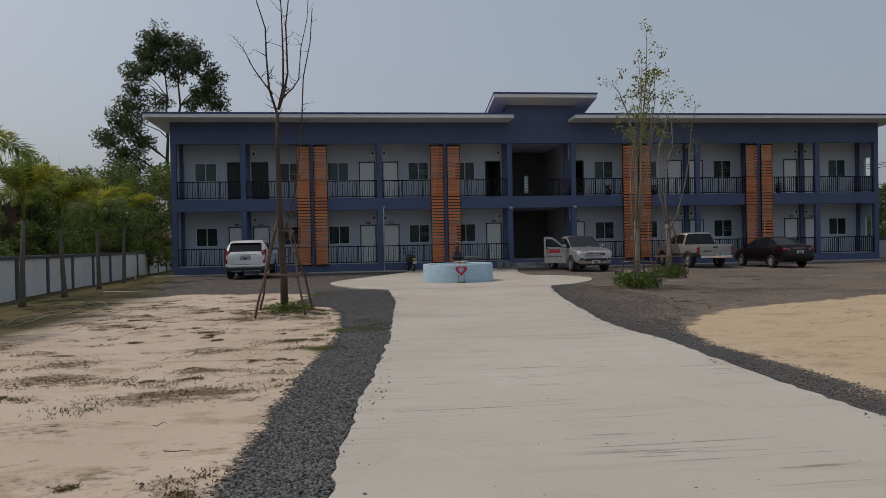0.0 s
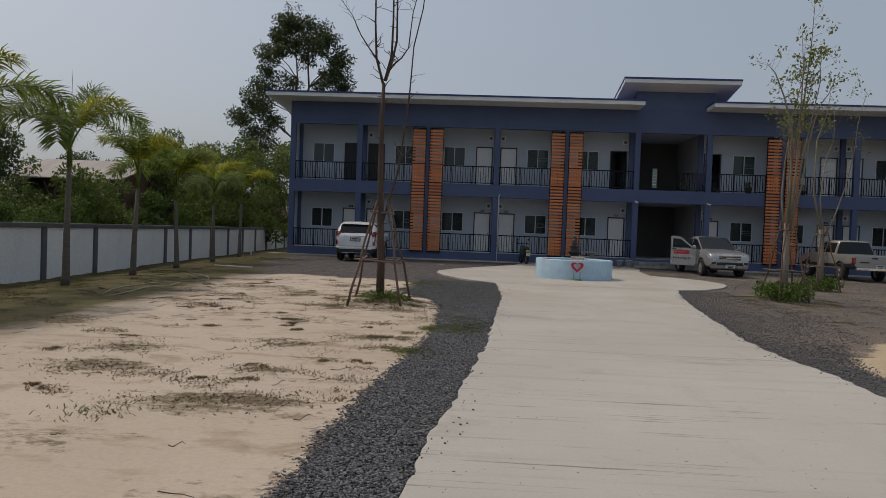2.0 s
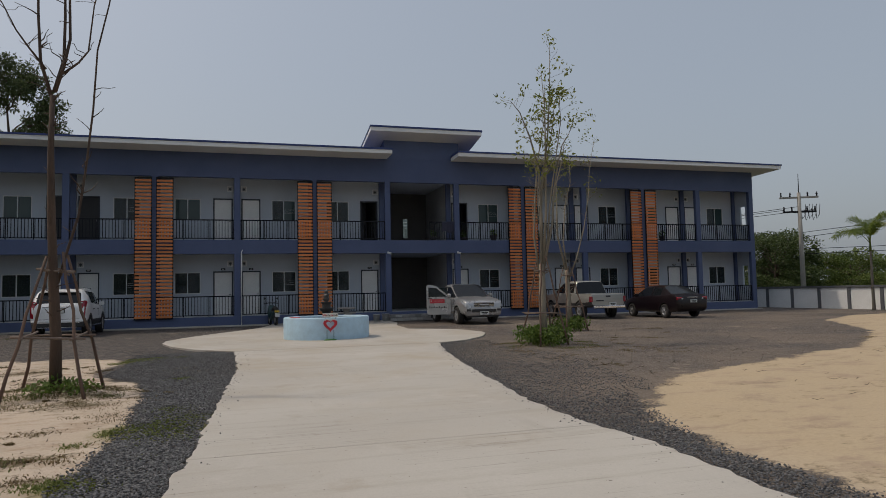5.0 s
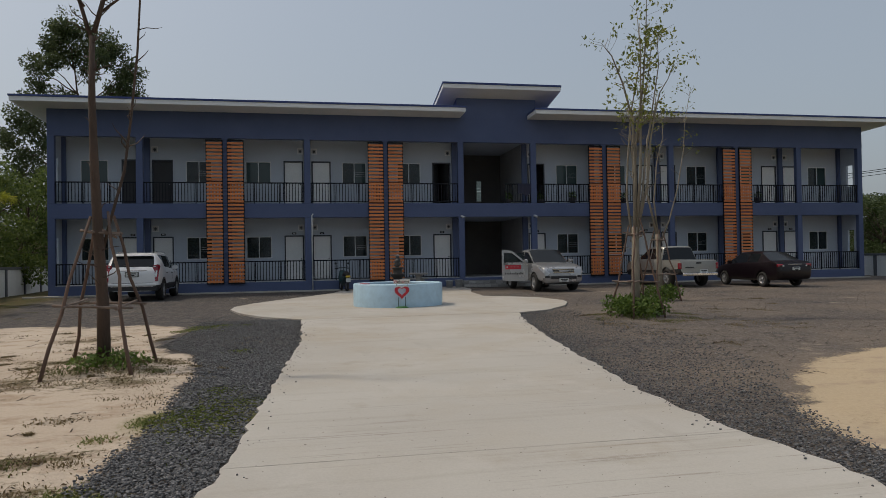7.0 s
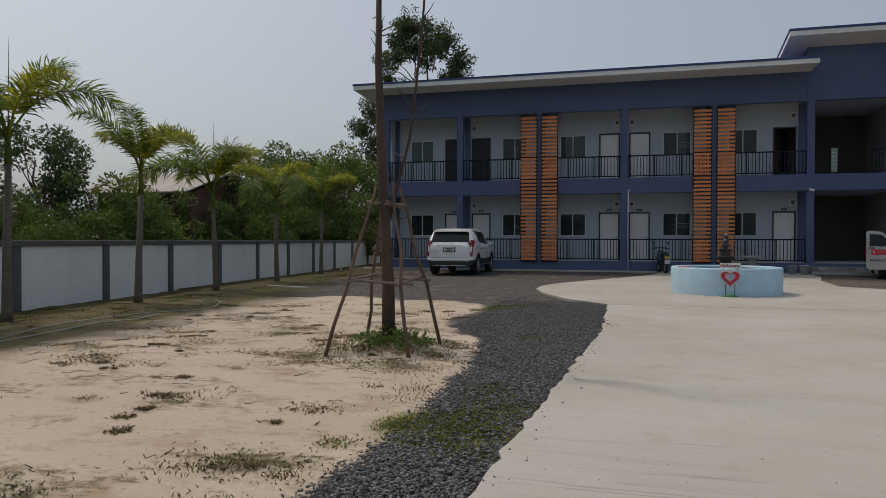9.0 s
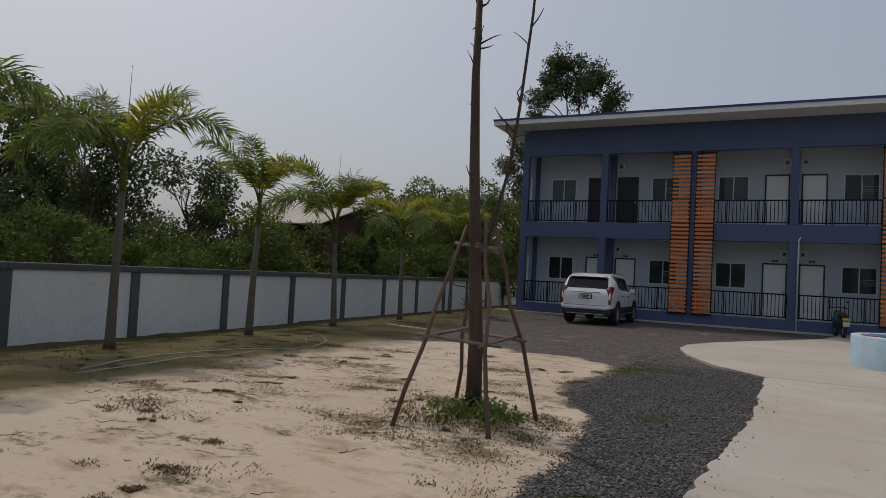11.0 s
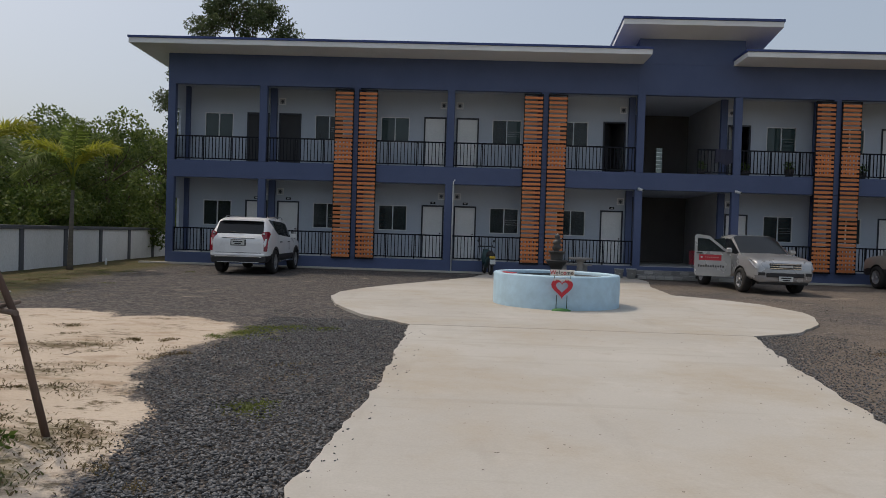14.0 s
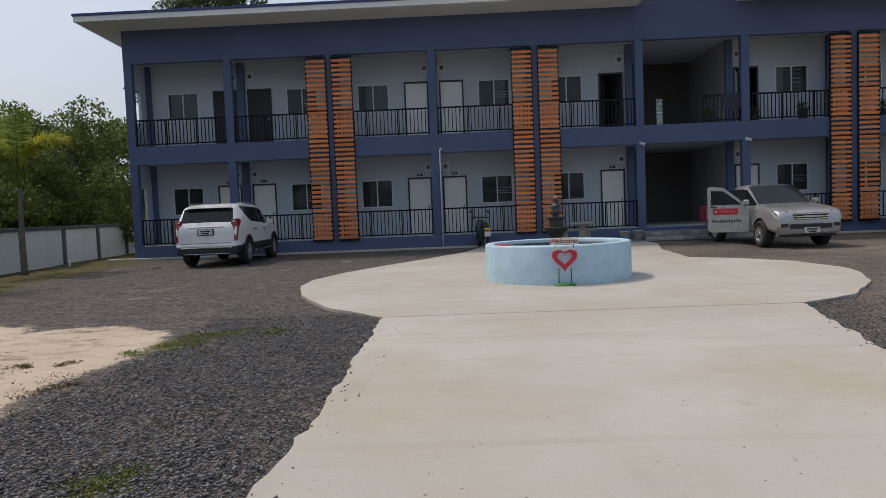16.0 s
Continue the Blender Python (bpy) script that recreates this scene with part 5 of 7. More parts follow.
for v in bm.verts:
    n_ = noise.noise(v.co * 13)
    v.co.x += 0.045 * n_
    v.co.y += 0.02 * n_
part("figure", bm, M_DARKSTONE, fountain, "dark carved finial")
bm = bmesh.new()
lathe(bm, [(0.016, 1.42), (0.022, 1.47), (0.001, 1.50)], 8)
part("finial_tip", bm, M_PLATE, fountain)

thing("red_cloth", slab_box(-0.17, 0.17, -0.06, 0.06, 0, 0.018, 0.006), M_RED, "crumpled red cloth on the basin rim", "cloth", at=pose(FX - 1.02, FY - 0.66, 0.687, 0, 0, -57))

SIGN = pose(FX - 0.07, FY - 1.40, 0.03)
sign = group_thing("welcome_sign", "red heart welcome sign on green legs before the fountain", "sign", at=SIGN)
bm = bmesh.new()


def heart(scale):
    out = []
    for k in range(28):
        a = k * math.tau / 28
        out.append((16 * math.sin(a) ** 3 * scale / 16, (13 * math.cos(a) - 5 * math.cos(2 * a) - 2 * math.cos(3 * a) - math.cos(4 * a)) * scale / 16))
    return out


outer, inner = heart(0.205), heart(0.118)
for y, fl in ((-0.012, 1), (0.012, -1)):
    o = [bm.verts.new((x, y, 0.45 + z)) for x, z in outer]
    q = [bm.verts.new((x, y, 0.46 + z)) for x, z in inner]
    for j in range(28):
        f = (o[j], o[(j + 1) % 28], q[(j + 1) % 28], q[j])
        bm.faces.new(f if fl > 0 else f[::-1])
    if fl > 0:
        o1, q1 = o, q
for a, b in ((o1, o), (q1, q)):
    for j in range(28):
        bm.faces.new((a[j], a[(j + 1) % 28], b[(j + 1) % 28], b[j]))
bmesh.ops.recalc_face_normals(bm, faces=bm.faces[:])
part("heart", bm, M_RED, sign, "red heart ring")
part("board", slab_box(-0.225, 0.225, -0.012, 0.012, 0.675, 0.785, 0.003), M_CREAM, sign, "cream board with the word welcome")
for x in (-0.10, 0.10):
    bm = bmesh.new()
    tube(bm, [(x, 0, 0.0), (x, 0, 0.30)], 0.008, 6)
    part("leg", bm, M_TEAL, sign)
for x in (-0.15, 0.15):
    bm = bmesh.new()
    tube(bm, [(x, 0, 0.58), (x, 0, 0.675)], 0.006, 6)
    part("hanger", bm, M_TEAL, sign)
bm = bmesh.new()
lathe(bm, [(0.185, 0.0), (0.18, 0.025), (0.12, 0.045), (0.001, 0.05)], 20)
for v in bm.verts:
    v.co.y *= 0.5
part("foot", bm, M_GREENPAINT, sign, "green painted foot")
for k, ch in enumerate("Welcome"):
    cu = bpy.data.curves.new("letter", "FONT")
    cu.body, cu.size, cu.extrude, cu.align_x, cu.offset = ch, 0.108, 0.003, "CENTER", 0.0012
    tmp = new("letter", cu)
    dg = bpy.context.evaluated_depsgraph_get()
    me = bpy.data.meshes.new_from_object(tmp.evaluated_get(dg))
    bpy.data.objects.remove(tmp)
    me.materials.clear()
    me.materials.append((M_RED, M_BROWNINK, M_TEAL, M_BROWNINK, M_RED, M_TEAL, M_BROWNINK)[k])
    part("letter", me, None, sign, at=pose((-0.180, -0.108, -0.062, -0.016, 0.042, 0.112, 0.182)[k], -0.0165, 0.698, 90, 0, 0))
bm = bmesh.new()
for k in range(6):
    bmesh.ops.create_uvsphere(bm, u_segments=10, v_segments=6, radius=1, matrix=pose((k - 2.5) * 0.058, -0.004, 0.605 - 0.018 * (k in (2, 3)) - 0.012 * (k in (0, 5))) @ Matrix.Diagonal((0.036, 0.014, 0.026, 1)))
part("cloud_trim", bm, M_PLATE, sign, "white scalloped trim above the heart")

# ---- by the entrance ----
def bucket(x, y, z, r, h):
    b = group_thing("bucket", "pale plastic bucket beside the steps", "bucket", "buckets by the steps", at=pose(x, y, z))
    bm = bmesh.new()
    lathe(bm, [(0.001, 0.01), (r * 0.8, 0.0), (r * 0.98, h - 0.03), (r * 1.05, h - 0.03), (r * 1.05, h), (r * 0.95, h), (r * 0.78, 0.03), (0.001, 0.03)], 20)
    part("pail", bm, M_BUCKET, b)
    bm = bmesh.new()
    tube(bm, [(-r, 0, h - 0.04), (-r * 0.8, -r * 0.5, h - 0.12), (0, -r * 1.02, h - 0.17), (r * 0.8, -r * 0.5, h - 0.12), (r, 0, h - 0.04)], 0.006, 5)
    part("handle", bm, M_ALU, b)


bucket(10.72, -0.75, 0.032, 0.17, 0.34)
bucket(11.14, -0.85, 0.032, 0.18, 0.36)
bench = group_thing("stone_bench", "pale cast stone bench against the plinth", "bench", at=pose(9.1, -0.62, 0.032))
part("seat", slab_box(-0.62, 0.62, -0.2, 0.2, 0.40, 0.47, 0.015), M_STONE, bench)
for s in (-1, 1):
    part("leg", slab_box(s * 0.38 - 0.09, s * 0.38 + 0.09, -0.15, 0.15, 0, 0.40, 0.02), M_STONE, bench)
table = group_thing("stone_table", "pale round cast stone table beside the bench", "table", at=pose(9.2, -1.35, 0.032))
bm = bmesh.new()
lathe(bm, [(0.001, 0.64), (0.40, 0.64), (0.42, 0.66), (0.42, 0.70), (0.40, 0.72), (0.001, 0.72)], 28)
part("tabletop", bm, M_STONE, table)
bm = bmesh.new()
lathe(bm, [(0.24, 0.0), (0.22, 0.06), (0.13, 0.12), (0.12, 0.55), (0.2, 0.64)], 20)
part("pedestal", bm, M_STONE, table)

# security cameras on the portal columns
for x in (11.53, 15.14):
    c = group_thing("security_camera", "white security camera on a blue column", "camera", "portal cameras", at=pose(x, 0.05, 3.36))
    part("mount", slab_box(-0.05, 0.05, -0.02, 0.012, -0.05, 0.05, 0.008), M_ALU, c)
    bm = bmesh.new()
    tube(bm, [(0, -0.02, 0), (0.02, -0.08, -0.01)], 0.018, 8)
    tube(bm, [(-0.03, -0.06, -0.01), (0.10, -0.22, -0.06)], 0.05, 12)
    part("housing", bm, M_ALU, c)
    bm = bmesh.new()
    tube(bm, [(0.10, -0.221, -0.061), (0.106, -0.229, -0.0635)], 0.036, 12)
    part("lens", bm, M_BLACKPLASTIC, c)

# white conduit down the third column
cond = group_thing("conduit", "white conduit fixed to the blue column", "pipe", at=pose(4.56, 0, 0))
bm = bmesh.new()
tube(bm, [(0, 0.0, 0.06), (0, 0.0, 3.42), (0.06, 0.02, 3.50)], 0.025, 10)
part("pipe", bm, M_ALU, cond)
for z in (0.6, 1.8, 3.0):
    part("clip", slab_box(-0.035, 0.035, -0.03, 0.056, z, z + 0.03, 0.004), M_ALU, cond)


def potted(x, y, z, r, h, seed, leaves=120):
    p = group_thing("potted_plant", "small potted plant on the balcony", "plant", "balcony plants", at=pose(x, y, z))
    bm = bmesh.new()
    lathe(bm, [(0.001, 0.0), (r * 0.7, 0.0), (r, h), (r * 0.9, h), (0.001, h - 0.03)], 16)
    part("pot", bm, M_TERRACOTTA, p)
    part("foliage", leaf_mesh([(0, 0, h + 0.14)], [0.17], leaves, 0.10, seed, M_SHRUB), None, p)


# ---- plants: leaf clouds and limbs ----
def leaf_mesh(centres, radii, count, size, seed, material, flat=1.0, droop=0.3, slim=0.5):
    """Many small bent leaves in overlapping clumps."""
    r = np.random.RandomState(seed)
    c, rad = np.array(centres, float), np.array(radii, float)
    pick = r.choice(len(c), count, p=rad ** 2 / (rad ** 2).sum())
    d = r.normal(size=(count, 3))
    d /= np.linalg.norm(d, axis=1)[:, None]
    pos = c[pick] + d * (rad[pick] * r.uniform(0.35, 1.0, count) ** 0.6)[:, None] * [1, 1, flat]
    a = r.normal(size=(count, 3)) + d * 0.6
    a[:, 2] -= droop
    a /= np.linalg.norm(a, axis=1)[:, None]
    b = np.cross(a, r.normal(size=(count, 3)))
    b /= np.linalg.norm(b, axis=1)[:, None]
    s = (size * r.uniform(0.6, 1.3, count))[:, None]
    n = np.cross(a, b)
    v = np.stack([pos, pos + a * s * 0.5 + b * s * slim * 0.5 + n * s * 0.05, pos + a * s, pos + a * s * 0.5 - b * s * slim * 0.5 + n * s * 0.05], 1).reshape(-1, 3)
    me = bpy.data.meshes.new("leaves")
    me.vertices.add(count * 4)
    me.vertices.foreach_set("co", v.ravel())
    me.loops.add(count * 4)
    me.loops.foreach_set("vertex_index", np.arange(count * 4))
    me.polygons.add(count)
    me.polygons.foreach_set("loop_start", np.arange(count) * 4)
    me.polygons.foreach_set("loop_total", np.full(count, 4))
    me.update(calc_edges=True)
    me.materials.append(material)
    return me


def blades(spots, count, height, seed, material, sandy=True, lean=0.5):
    """Grass and weeds: slim bent blades round each (x, y, radius, z)."""
    r = np.random.RandomState(seed)
    v, f = [], []
    for x, y, rad, z0 in spots:
        for _ in range(count):
            px, py = x + r.normal() * rad * 0.5, y + r.normal() * rad * 0.5
            h, w = height * r.uniform(0.4, 1.2), 0.003 + 0.004 * r.rand()
            a, t = r.uniform(0, math.tau), r.uniform(0, math.tau)
            lx, ly = math.cos(a) * h * lean * r.rand(), math.sin(a) * h * lean * r.rand()
            wx, wy = math.cos(t) * w, math.sin(t) * w
            i = len(v)
            z = z0 + (relief(px, py) if sandy else 0.0) - 0.012
            v += [(px - wx, py - wy, z), (px + wx, py + wy, z), (px + lx * 0.4 + wx * 0.7, py + ly * 0.4 + wy * 0.7, z + h * 0.6), (px + lx * 0.4 - wx * 0.7, py + ly * 0.4 - wy * 0.7, z + h * 0.6), (px + lx, py + ly, z + h * 0.9)]
            f += [(i, i + 1, i + 2, i + 3), (i + 3, i + 2, i + 4)]
    me = bpy.data.meshes.new("blades")
    me.from_pydata(v, [], f)
    me.materials.append(material)
    return me


def limb(start, end, r0, r1, bends, seed, wob=0.05):
    rr = random.Random(seed)
    a, b = Vector(start), Vector(end)
    pts = [a.lerp(b, k / bends) + (Vector((rr.uniform(-1, 1), rr.uniform(-1, 1), rr.uniform(-0.4, 0.4))) * wob * (b - a).length if 0 < k < bends else Vector()) for k in range(bends + 1)]
    return pts, [r0 + (r1 - r0) * k / bends for k in range(bends + 1)]


def twigs(bm, pts, radii, count, length, seed, up=0.6):
    rr = random.Random(seed)
    tips = []
    for _ in range(count):
        k = rr.randrange(1, len(pts))
        p = pts[k - 1].lerp(pts[k], rr.random())
        d = Vector((rr.uniform(-1, 1), rr.uniform(-1, 1), rr.uniform(0.0, 1.0) * up + 0.15)).normalized() * length * rr.uniform(0.5, 1.2)
        q, rq = limb(p, p + d, min(0.012, radii[k] * 0.6), 0.003, 3, rr.random(), 0.12)
        tube(bm, q, rq, 4)
        tips.append(q[-1])
    return tips


def staked_tree(name, label, x, y, stems, bark, leafmat, leaf_count, leaf_size, feet, tie, shrub, seed, rails, stakemat, trunkr):
    tree = group_thing(name, label, "tree", at=pose(x, y, 0))
    tips, rr = [], random.Random(seed)
    bm = bmesh.new()
    for k, (pts, ra, rb) in enumerate(stems[:1]):
        p = [Vector(q) for q in pts]
        tube(bm, p, [ra + (rb - ra) * i / (len(p) - 1) for i in range(len(p))], 12)
        twigs(bm, p[1:], [rb] * len(p), 22, 0.32, seed + 50, 0.8)
    part("trunk", bm, bark, tree)
    for k, (pts, ra, rb) in enumerate(stems[1:]):
        bm = bmesh.new()
        p = [Vector(q) for q in pts]
        rad = [(ra + (rb - ra) * i / (len(p) - 1)) * (1.08 if leaf_count else 0.75) for i in range(len(p))]
        tube(bm, p, rad, 8)
        if leaf_count:
            # the stems are bare below the crown
            i0 = max(0, min(len(p) - 2, sum(q.z < 4.0 for q in p) - 1))
            tips += [q for q in twigs(bm, p[i0:], rad[i0:], 13, 0.42, seed + k) if q.z > 4.2 and rr.random() < 0.62]
            twigs(bm, p, rad, 4, 0.28, seed + k + 90)
        else:
            twigs(bm, p, rad, 14, 0.34, seed + k)
        tips.append(p[-1])
        part("branch", bm, bark, tree)
    if leaf_count:
        part("leaves", leaf_mesh(tips, [0.16] * len(tips), leaf_count, leaf_size, seed, leafmat, 1.2), None, tree, "sparse small leaves")
    # the stakes are driven round it, and tied together
    for k, (fx, fy) in enumerate(feet):
        st = thing("tree_stake", bmesh.new(), stakemat, "weathered wooden stake propping the young tree", "stake", "tree stakes")
        bm = bmesh.new()
        tx, ty = x + (fx - x) * 0.10, y + (fy - y) * 0.10
        pts, rad = limb((fx, fy, -0.05), (tx + 0.1 * (fx - x), ty + 0.1 * (fy - y), tie + rr.uniform(0.1, 0.3)), 0.025, 0.018, 5, seed + k, 0.012)
        tube(bm, pts, rad, 8)
        st.data = finish("tree_stake", bm, stakemat)
    for z in rails:
        for k in range(len(feet)):
            f0, f1 = feet[k], feet[(k + 1) % len(feet)]
            s = 1 - 0.86 * z / tie
            p0 = Vector((x + (f0[0] - x) * s, y + (f0[1] - y) * s, z + rr.uniform(-0.03, 0.03)))
            p1 = Vector((x + (f1[0] - x) * s, y + (f1[1] - y) * s, z + rr.uniform(-0.03, 0.03)))
            e = (p1 - p0).normalized() * 0.15
            bm = bmesh.new()
            q, rq = limb(p0 - e, p1 + e, 0.018, 0.015, 3, seed + k, 0.012)
            tube(bm, q, rq, 8)
            thing("cross_rail", bm, M_STAKEPALE, "pale wooden rail tied across the stakes", "stake", "tree stakes")
    if shrub:
        cx = [(shrub[0] * math.cos(a) * u, shrub[0] * math.sin(a) * u, shrub[1] * 0.5) for a, u in ((rr.uniform(0, math.tau), rr.uniform(0.2, 1)) for _ in range(22))]
        thing("low_shrub", leaf_mesh(cx, [shrub[1] * 0.55] * 22, shrub[2], 0.095, seed, M_SHRUB, 0.9), None, "green leafy shrub round the tree's foot", "shrub", "tree foot shrubs", at=pose(x, y, 0.04))
    return tree


staked_tree("bare_tree", "young bare tree with brown bark held by stakes", 1.765, -21.9,
            [([(0, 0, 0), (0.0, -0.02, 0.8), (-0.03, -0.07, 1.6), (-0.05, -0.16, 2.6), (-0.05, -0.24, 3.5), (-0.03, -0.28, 4.3)], 0.088, 0.032),
             ([(0.0, 0.02, 1.60), (0.10, 0.02, 2.0), (0.27, 0, 2.6), (0.36, 0, 3.3), (0.45, 0, 4.2), (0.50, 0, 5.1), (0.66, 0, 5.85), (0.72, 0, 6.6)], 0.030, 0.012),
             ([(-0.02, -0.28, 4.2), (-0.20, -0.23, 4.8), (-0.25, -0.18, 5.5), (-0.26, -0.18, 6.1), (-0.44, -0.18, 6.7), (-0.5, -0.18, 7.2)], 0.036, 0.007),
             ([(-0.12, -0.28, 4.68), (-0.36, -0.18, 5.0), (-0.53, -0.18, 5.25), (-0.71, -0.18, 5.63), (-0.92, -0.18, 5.9)], 0.022, 0.006),
             ([(-0.01, -0.28, 4.35), (0.09, -0.18, 4.86), (0.10, -0.18, 5.5), (0.09, -0.18, 6.12), (0.07, -0.18, 6.8), (0.02, -0.18, 7.6)], 0.038, 0.007),
             ([(0.0, -0.28, 4.35), (0.13, -0.38, 4.7), (0.21, -0.38, 5.1), (0.19, -0.38, 6.1), (0.27, -0.38, 6.75), (0.32, -0.38, 7.5)], 0.040, 0.007),
             ([(0.10, -0.33, 4.6), (0.30, -0.28, 4.8), (0.42, -0.23, 5.0), (0.48, -0.18, 5.7), (0.62, -0.18, 6.3), (0.66, -0.18, 6.9)], 0.024, 0.006)],
            M_BARK, M_LEAFYOUNG, 0, 0.1, [(1.25, -22.67), (2.29, -22.66), (2.36, -21.58), (1.09, -20.95)], 1.85, None, 3, (0.86, 1.78), M_STAKE, 0.12)
staked_tree("young_tree", "slender young tree with sparse yellow-green leaves held by stakes", 11.5, -17.5,
            [([(0, 0, 0), (0.02, 0, 1.0), (0.03, 0, 2.0)], 0.105, 0.075),
             ([(0.03, 0, 1.9), (0.05, 0.03, 2.9), (0.10, 0.05, 3.85), (0.32, 0.08, 5.1), (0.44, 0.1, 6.4), (0.48, 0.1, 7.6)], 0.042, 0.006),
             ([(0.03, 0, 1.9), (0.06, 0, 3.0), (0.02, 0, 4.4), (-0.20, 0, 5.2), (-0.45, 0, 5.8), (-0.67, 0, 6.05)], 0.038, 0.007),
             ([(0.05, -0.03, 1.9), (0.14, -0.08, 3.2), (0.17, -0.1, 4.6), (0.18, -0.12, 5.9), (0.12, -0.1, 6.8)], 0.036, 0.006),
             ([(0.08, 0, 1.9), (0.30, -0.1, 3.0), (0.38, -0.1, 3.9), (0.50, -0.1, 4.5), (0.64, -0.1, 5.0), (0.84, -0.1, 5.3), (0.98, -0.1, 5.65)], 0.030, 0.005),
             ([(0.16, 0.06, 3.9), (0.34, 0.12, 4.8), (0.50, 0.12, 5.5), (0.58, 0.12, 6.2)], 0.022, 0.005),
             ([(-0.02, 0.06, 1.8), (-0.10, 0.12, 2.7), (-0.06, 0.1, 3.6), (0.04, 0.1, 4.6), (0.30, 0.12, 5.8), (0.30, 0.12, 6.6)], 0.028, 0.006),
             ([(0.04, -0.05, 1.8), (0.18, -0.05, 2.6), (0.26, -0.08, 3.5), (0.46, -0.1, 4.7), (0.62, -0.1, 5.6), (0.60, -0.1, 6.3)], 0.028, 0.006),
             ([(0.0, -0.05, 1.8), (-0.04, -0.1, 3.0), (-0.10, -0.15, 4.0), (-0.16, -0.15, 4.6)], 0.020, 0.005)],
            M_BARKPALE, M_LEAFYOUNG, 1150, 0.10, [(11.18, -18.05), (11.98, -17.95), (11.95, -17.1), (11.1, -17.05)], 1.9, (0.62, 0.46, 2400), 11, (0.8, 1.85), M_STAKE, 0.12)
staked_tree("young_tree", "short thin young tree with few leaves held by stakes", 14.85, -12.4,
            [([(0, 0, 0), (0.02, 0, 1.0), (-0.03, 0, 2.0)], 0.10, 0.065),
             ([(-0.03, 0, 1.9), (-0.30, 0.05, 3.2), (-0.28, 0.05, 4.9), (0.02, 0.1, 5.8), (0.10, 0.1, 6.5)], 0.036, 0.006),
             ([(0.0, 0, 1.6), (0.34, -0.05, 2.4), (0.62, -0.1, 3.4), (0.85, -0.1, 4.6), (0.90, -0.1, 5.4), (1.13, -0.1, 6.5)], 0.026, 0.005),
             ([(0.0, 0, 1.9), (-0.06, 0.1, 3.0), (0.05, 0.1, 4.2), (0.28, 0.1, 5.0), (0.24, 0.1, 5.9)], 0.028, 0.006)],
            M_BARKPALE, M_LEAFYOUNG, 260, 0.092, [(14.45, -13.0), (15.3, -12.9), (15.3, -11.9), (14.4, -11.9)], 1.9, (0.60, 0.42, 1400), 23, (0.8, 1.85), M_STAKE, 0.12)

for i, (x, z, r, h) in enumerate(((15.6, F1 + 0.012, 0.22, 0.2), (17.3, F1 + 0.012, 0.18, 0.3), (20.0, F1 + 0.012, 0.18, 0.25), (27.6, F1 + 0.012, 0.18, 0.3), (14.0, F1 + 0.012, 0.16, 0.22))):
    potted(x, 0.55, z, r, h, 60 + i)
bm = bmesh.new()
for k in range(9):
    x = 14.35 + k * 0.085
    y = YF + 0.075 + 0.012 * (k % 2)
    if k:
        bm.faces.new([bm.verts.new(q) for q in ((px, py, F1 + 0.955), (x, y, F1 + 0.955), (x, y - 0.012, F1 + 0.42 + 0.06 * math.sin(k)), (px, py - 0.012, F1 + 0.42 + 0.06 * math.sin(k - 1)))])
    px, py = x, y
bmesh.ops.remove_doubles(bm, verts=bm.verts[:], dist=0.0005)
cl = thing("hanging_cloth", bm, M_CLOTH, "dark cloth hung over the balcony railing", "cloth")
mod = cl.modifiers.new("thick", "SOLIDIFY")
mod.thickness = 0.012

# ---- palms along the wall ----
def frond_mesh(length, seed, material, droop):
    """An arching frond: a rib with slim leaflets that stand off it in a loose plume."""
    r = random.Random(seed)
    bm = bmesh.new()
    n = 42
    pts = [Vector((0, 0, 0))]
    for k in range(n):
        a = radians(66 - (58 + 100 * droop) * (k / n) ** 1.3)
        pts.append(pts[-1] + Vector((math.cos(a), 0, math.sin(a))) * length / n)
    tube(bm, pts[::6], [0.020 * (1 - 0.11 * k) for k in range(8)], 5)
    for k in range(11, n + 1):
        u = k / n
        d = (pts[k] - pts[k - 1]).normalized()
        up = Vector((0, 1, 0)).cross(d) * -1
        L = length * 0.235 * (0.35 + 0.75 * math.sin(math.pi * min(1, 0.02 + u * 0.86)))
        for rep in range(8):
            a = (0 if rep % 2 else math.pi) + r.gauss(0, 0.55) + (0.25 if rep % 2 else -0.25)
            side = (Vector((0, 1, 0)) * math.cos(a) + up * math.sin(a) * 0.75 + d * r.uniform(0.45, 0.85)).normalized()
            p, q = pts[k], pts[k] + side * L * r.uniform(0.7, 1.1)
            q.z -= 0.30 * L
            m = p.lerp(q, 0.55) + Vector((0, 0, 0.09 * L))
            w = d.cross(side).normalized().cross(side) * 0.013
            c = [bm.verts.new(v) for v in (p - w * 0.4, p + w * 0.4, m + w, q, m - w)]
            bm.faces.new((c[0], c[1], c[2], c[4]))
            bm.faces.new((c[4], c[2], c[3]))
    return finish("frond", bm, material)


FRONDS = [frond_mesh(1.9, 1, M_PALM, 0.15), frond_mesh(2.0, 2, M_PALM, 0.5), frond_mesh(2.0, 3, M_PALM, 0.85), frond_mesh(1.6, 4, M_PALMYELLOW, 0.4)]


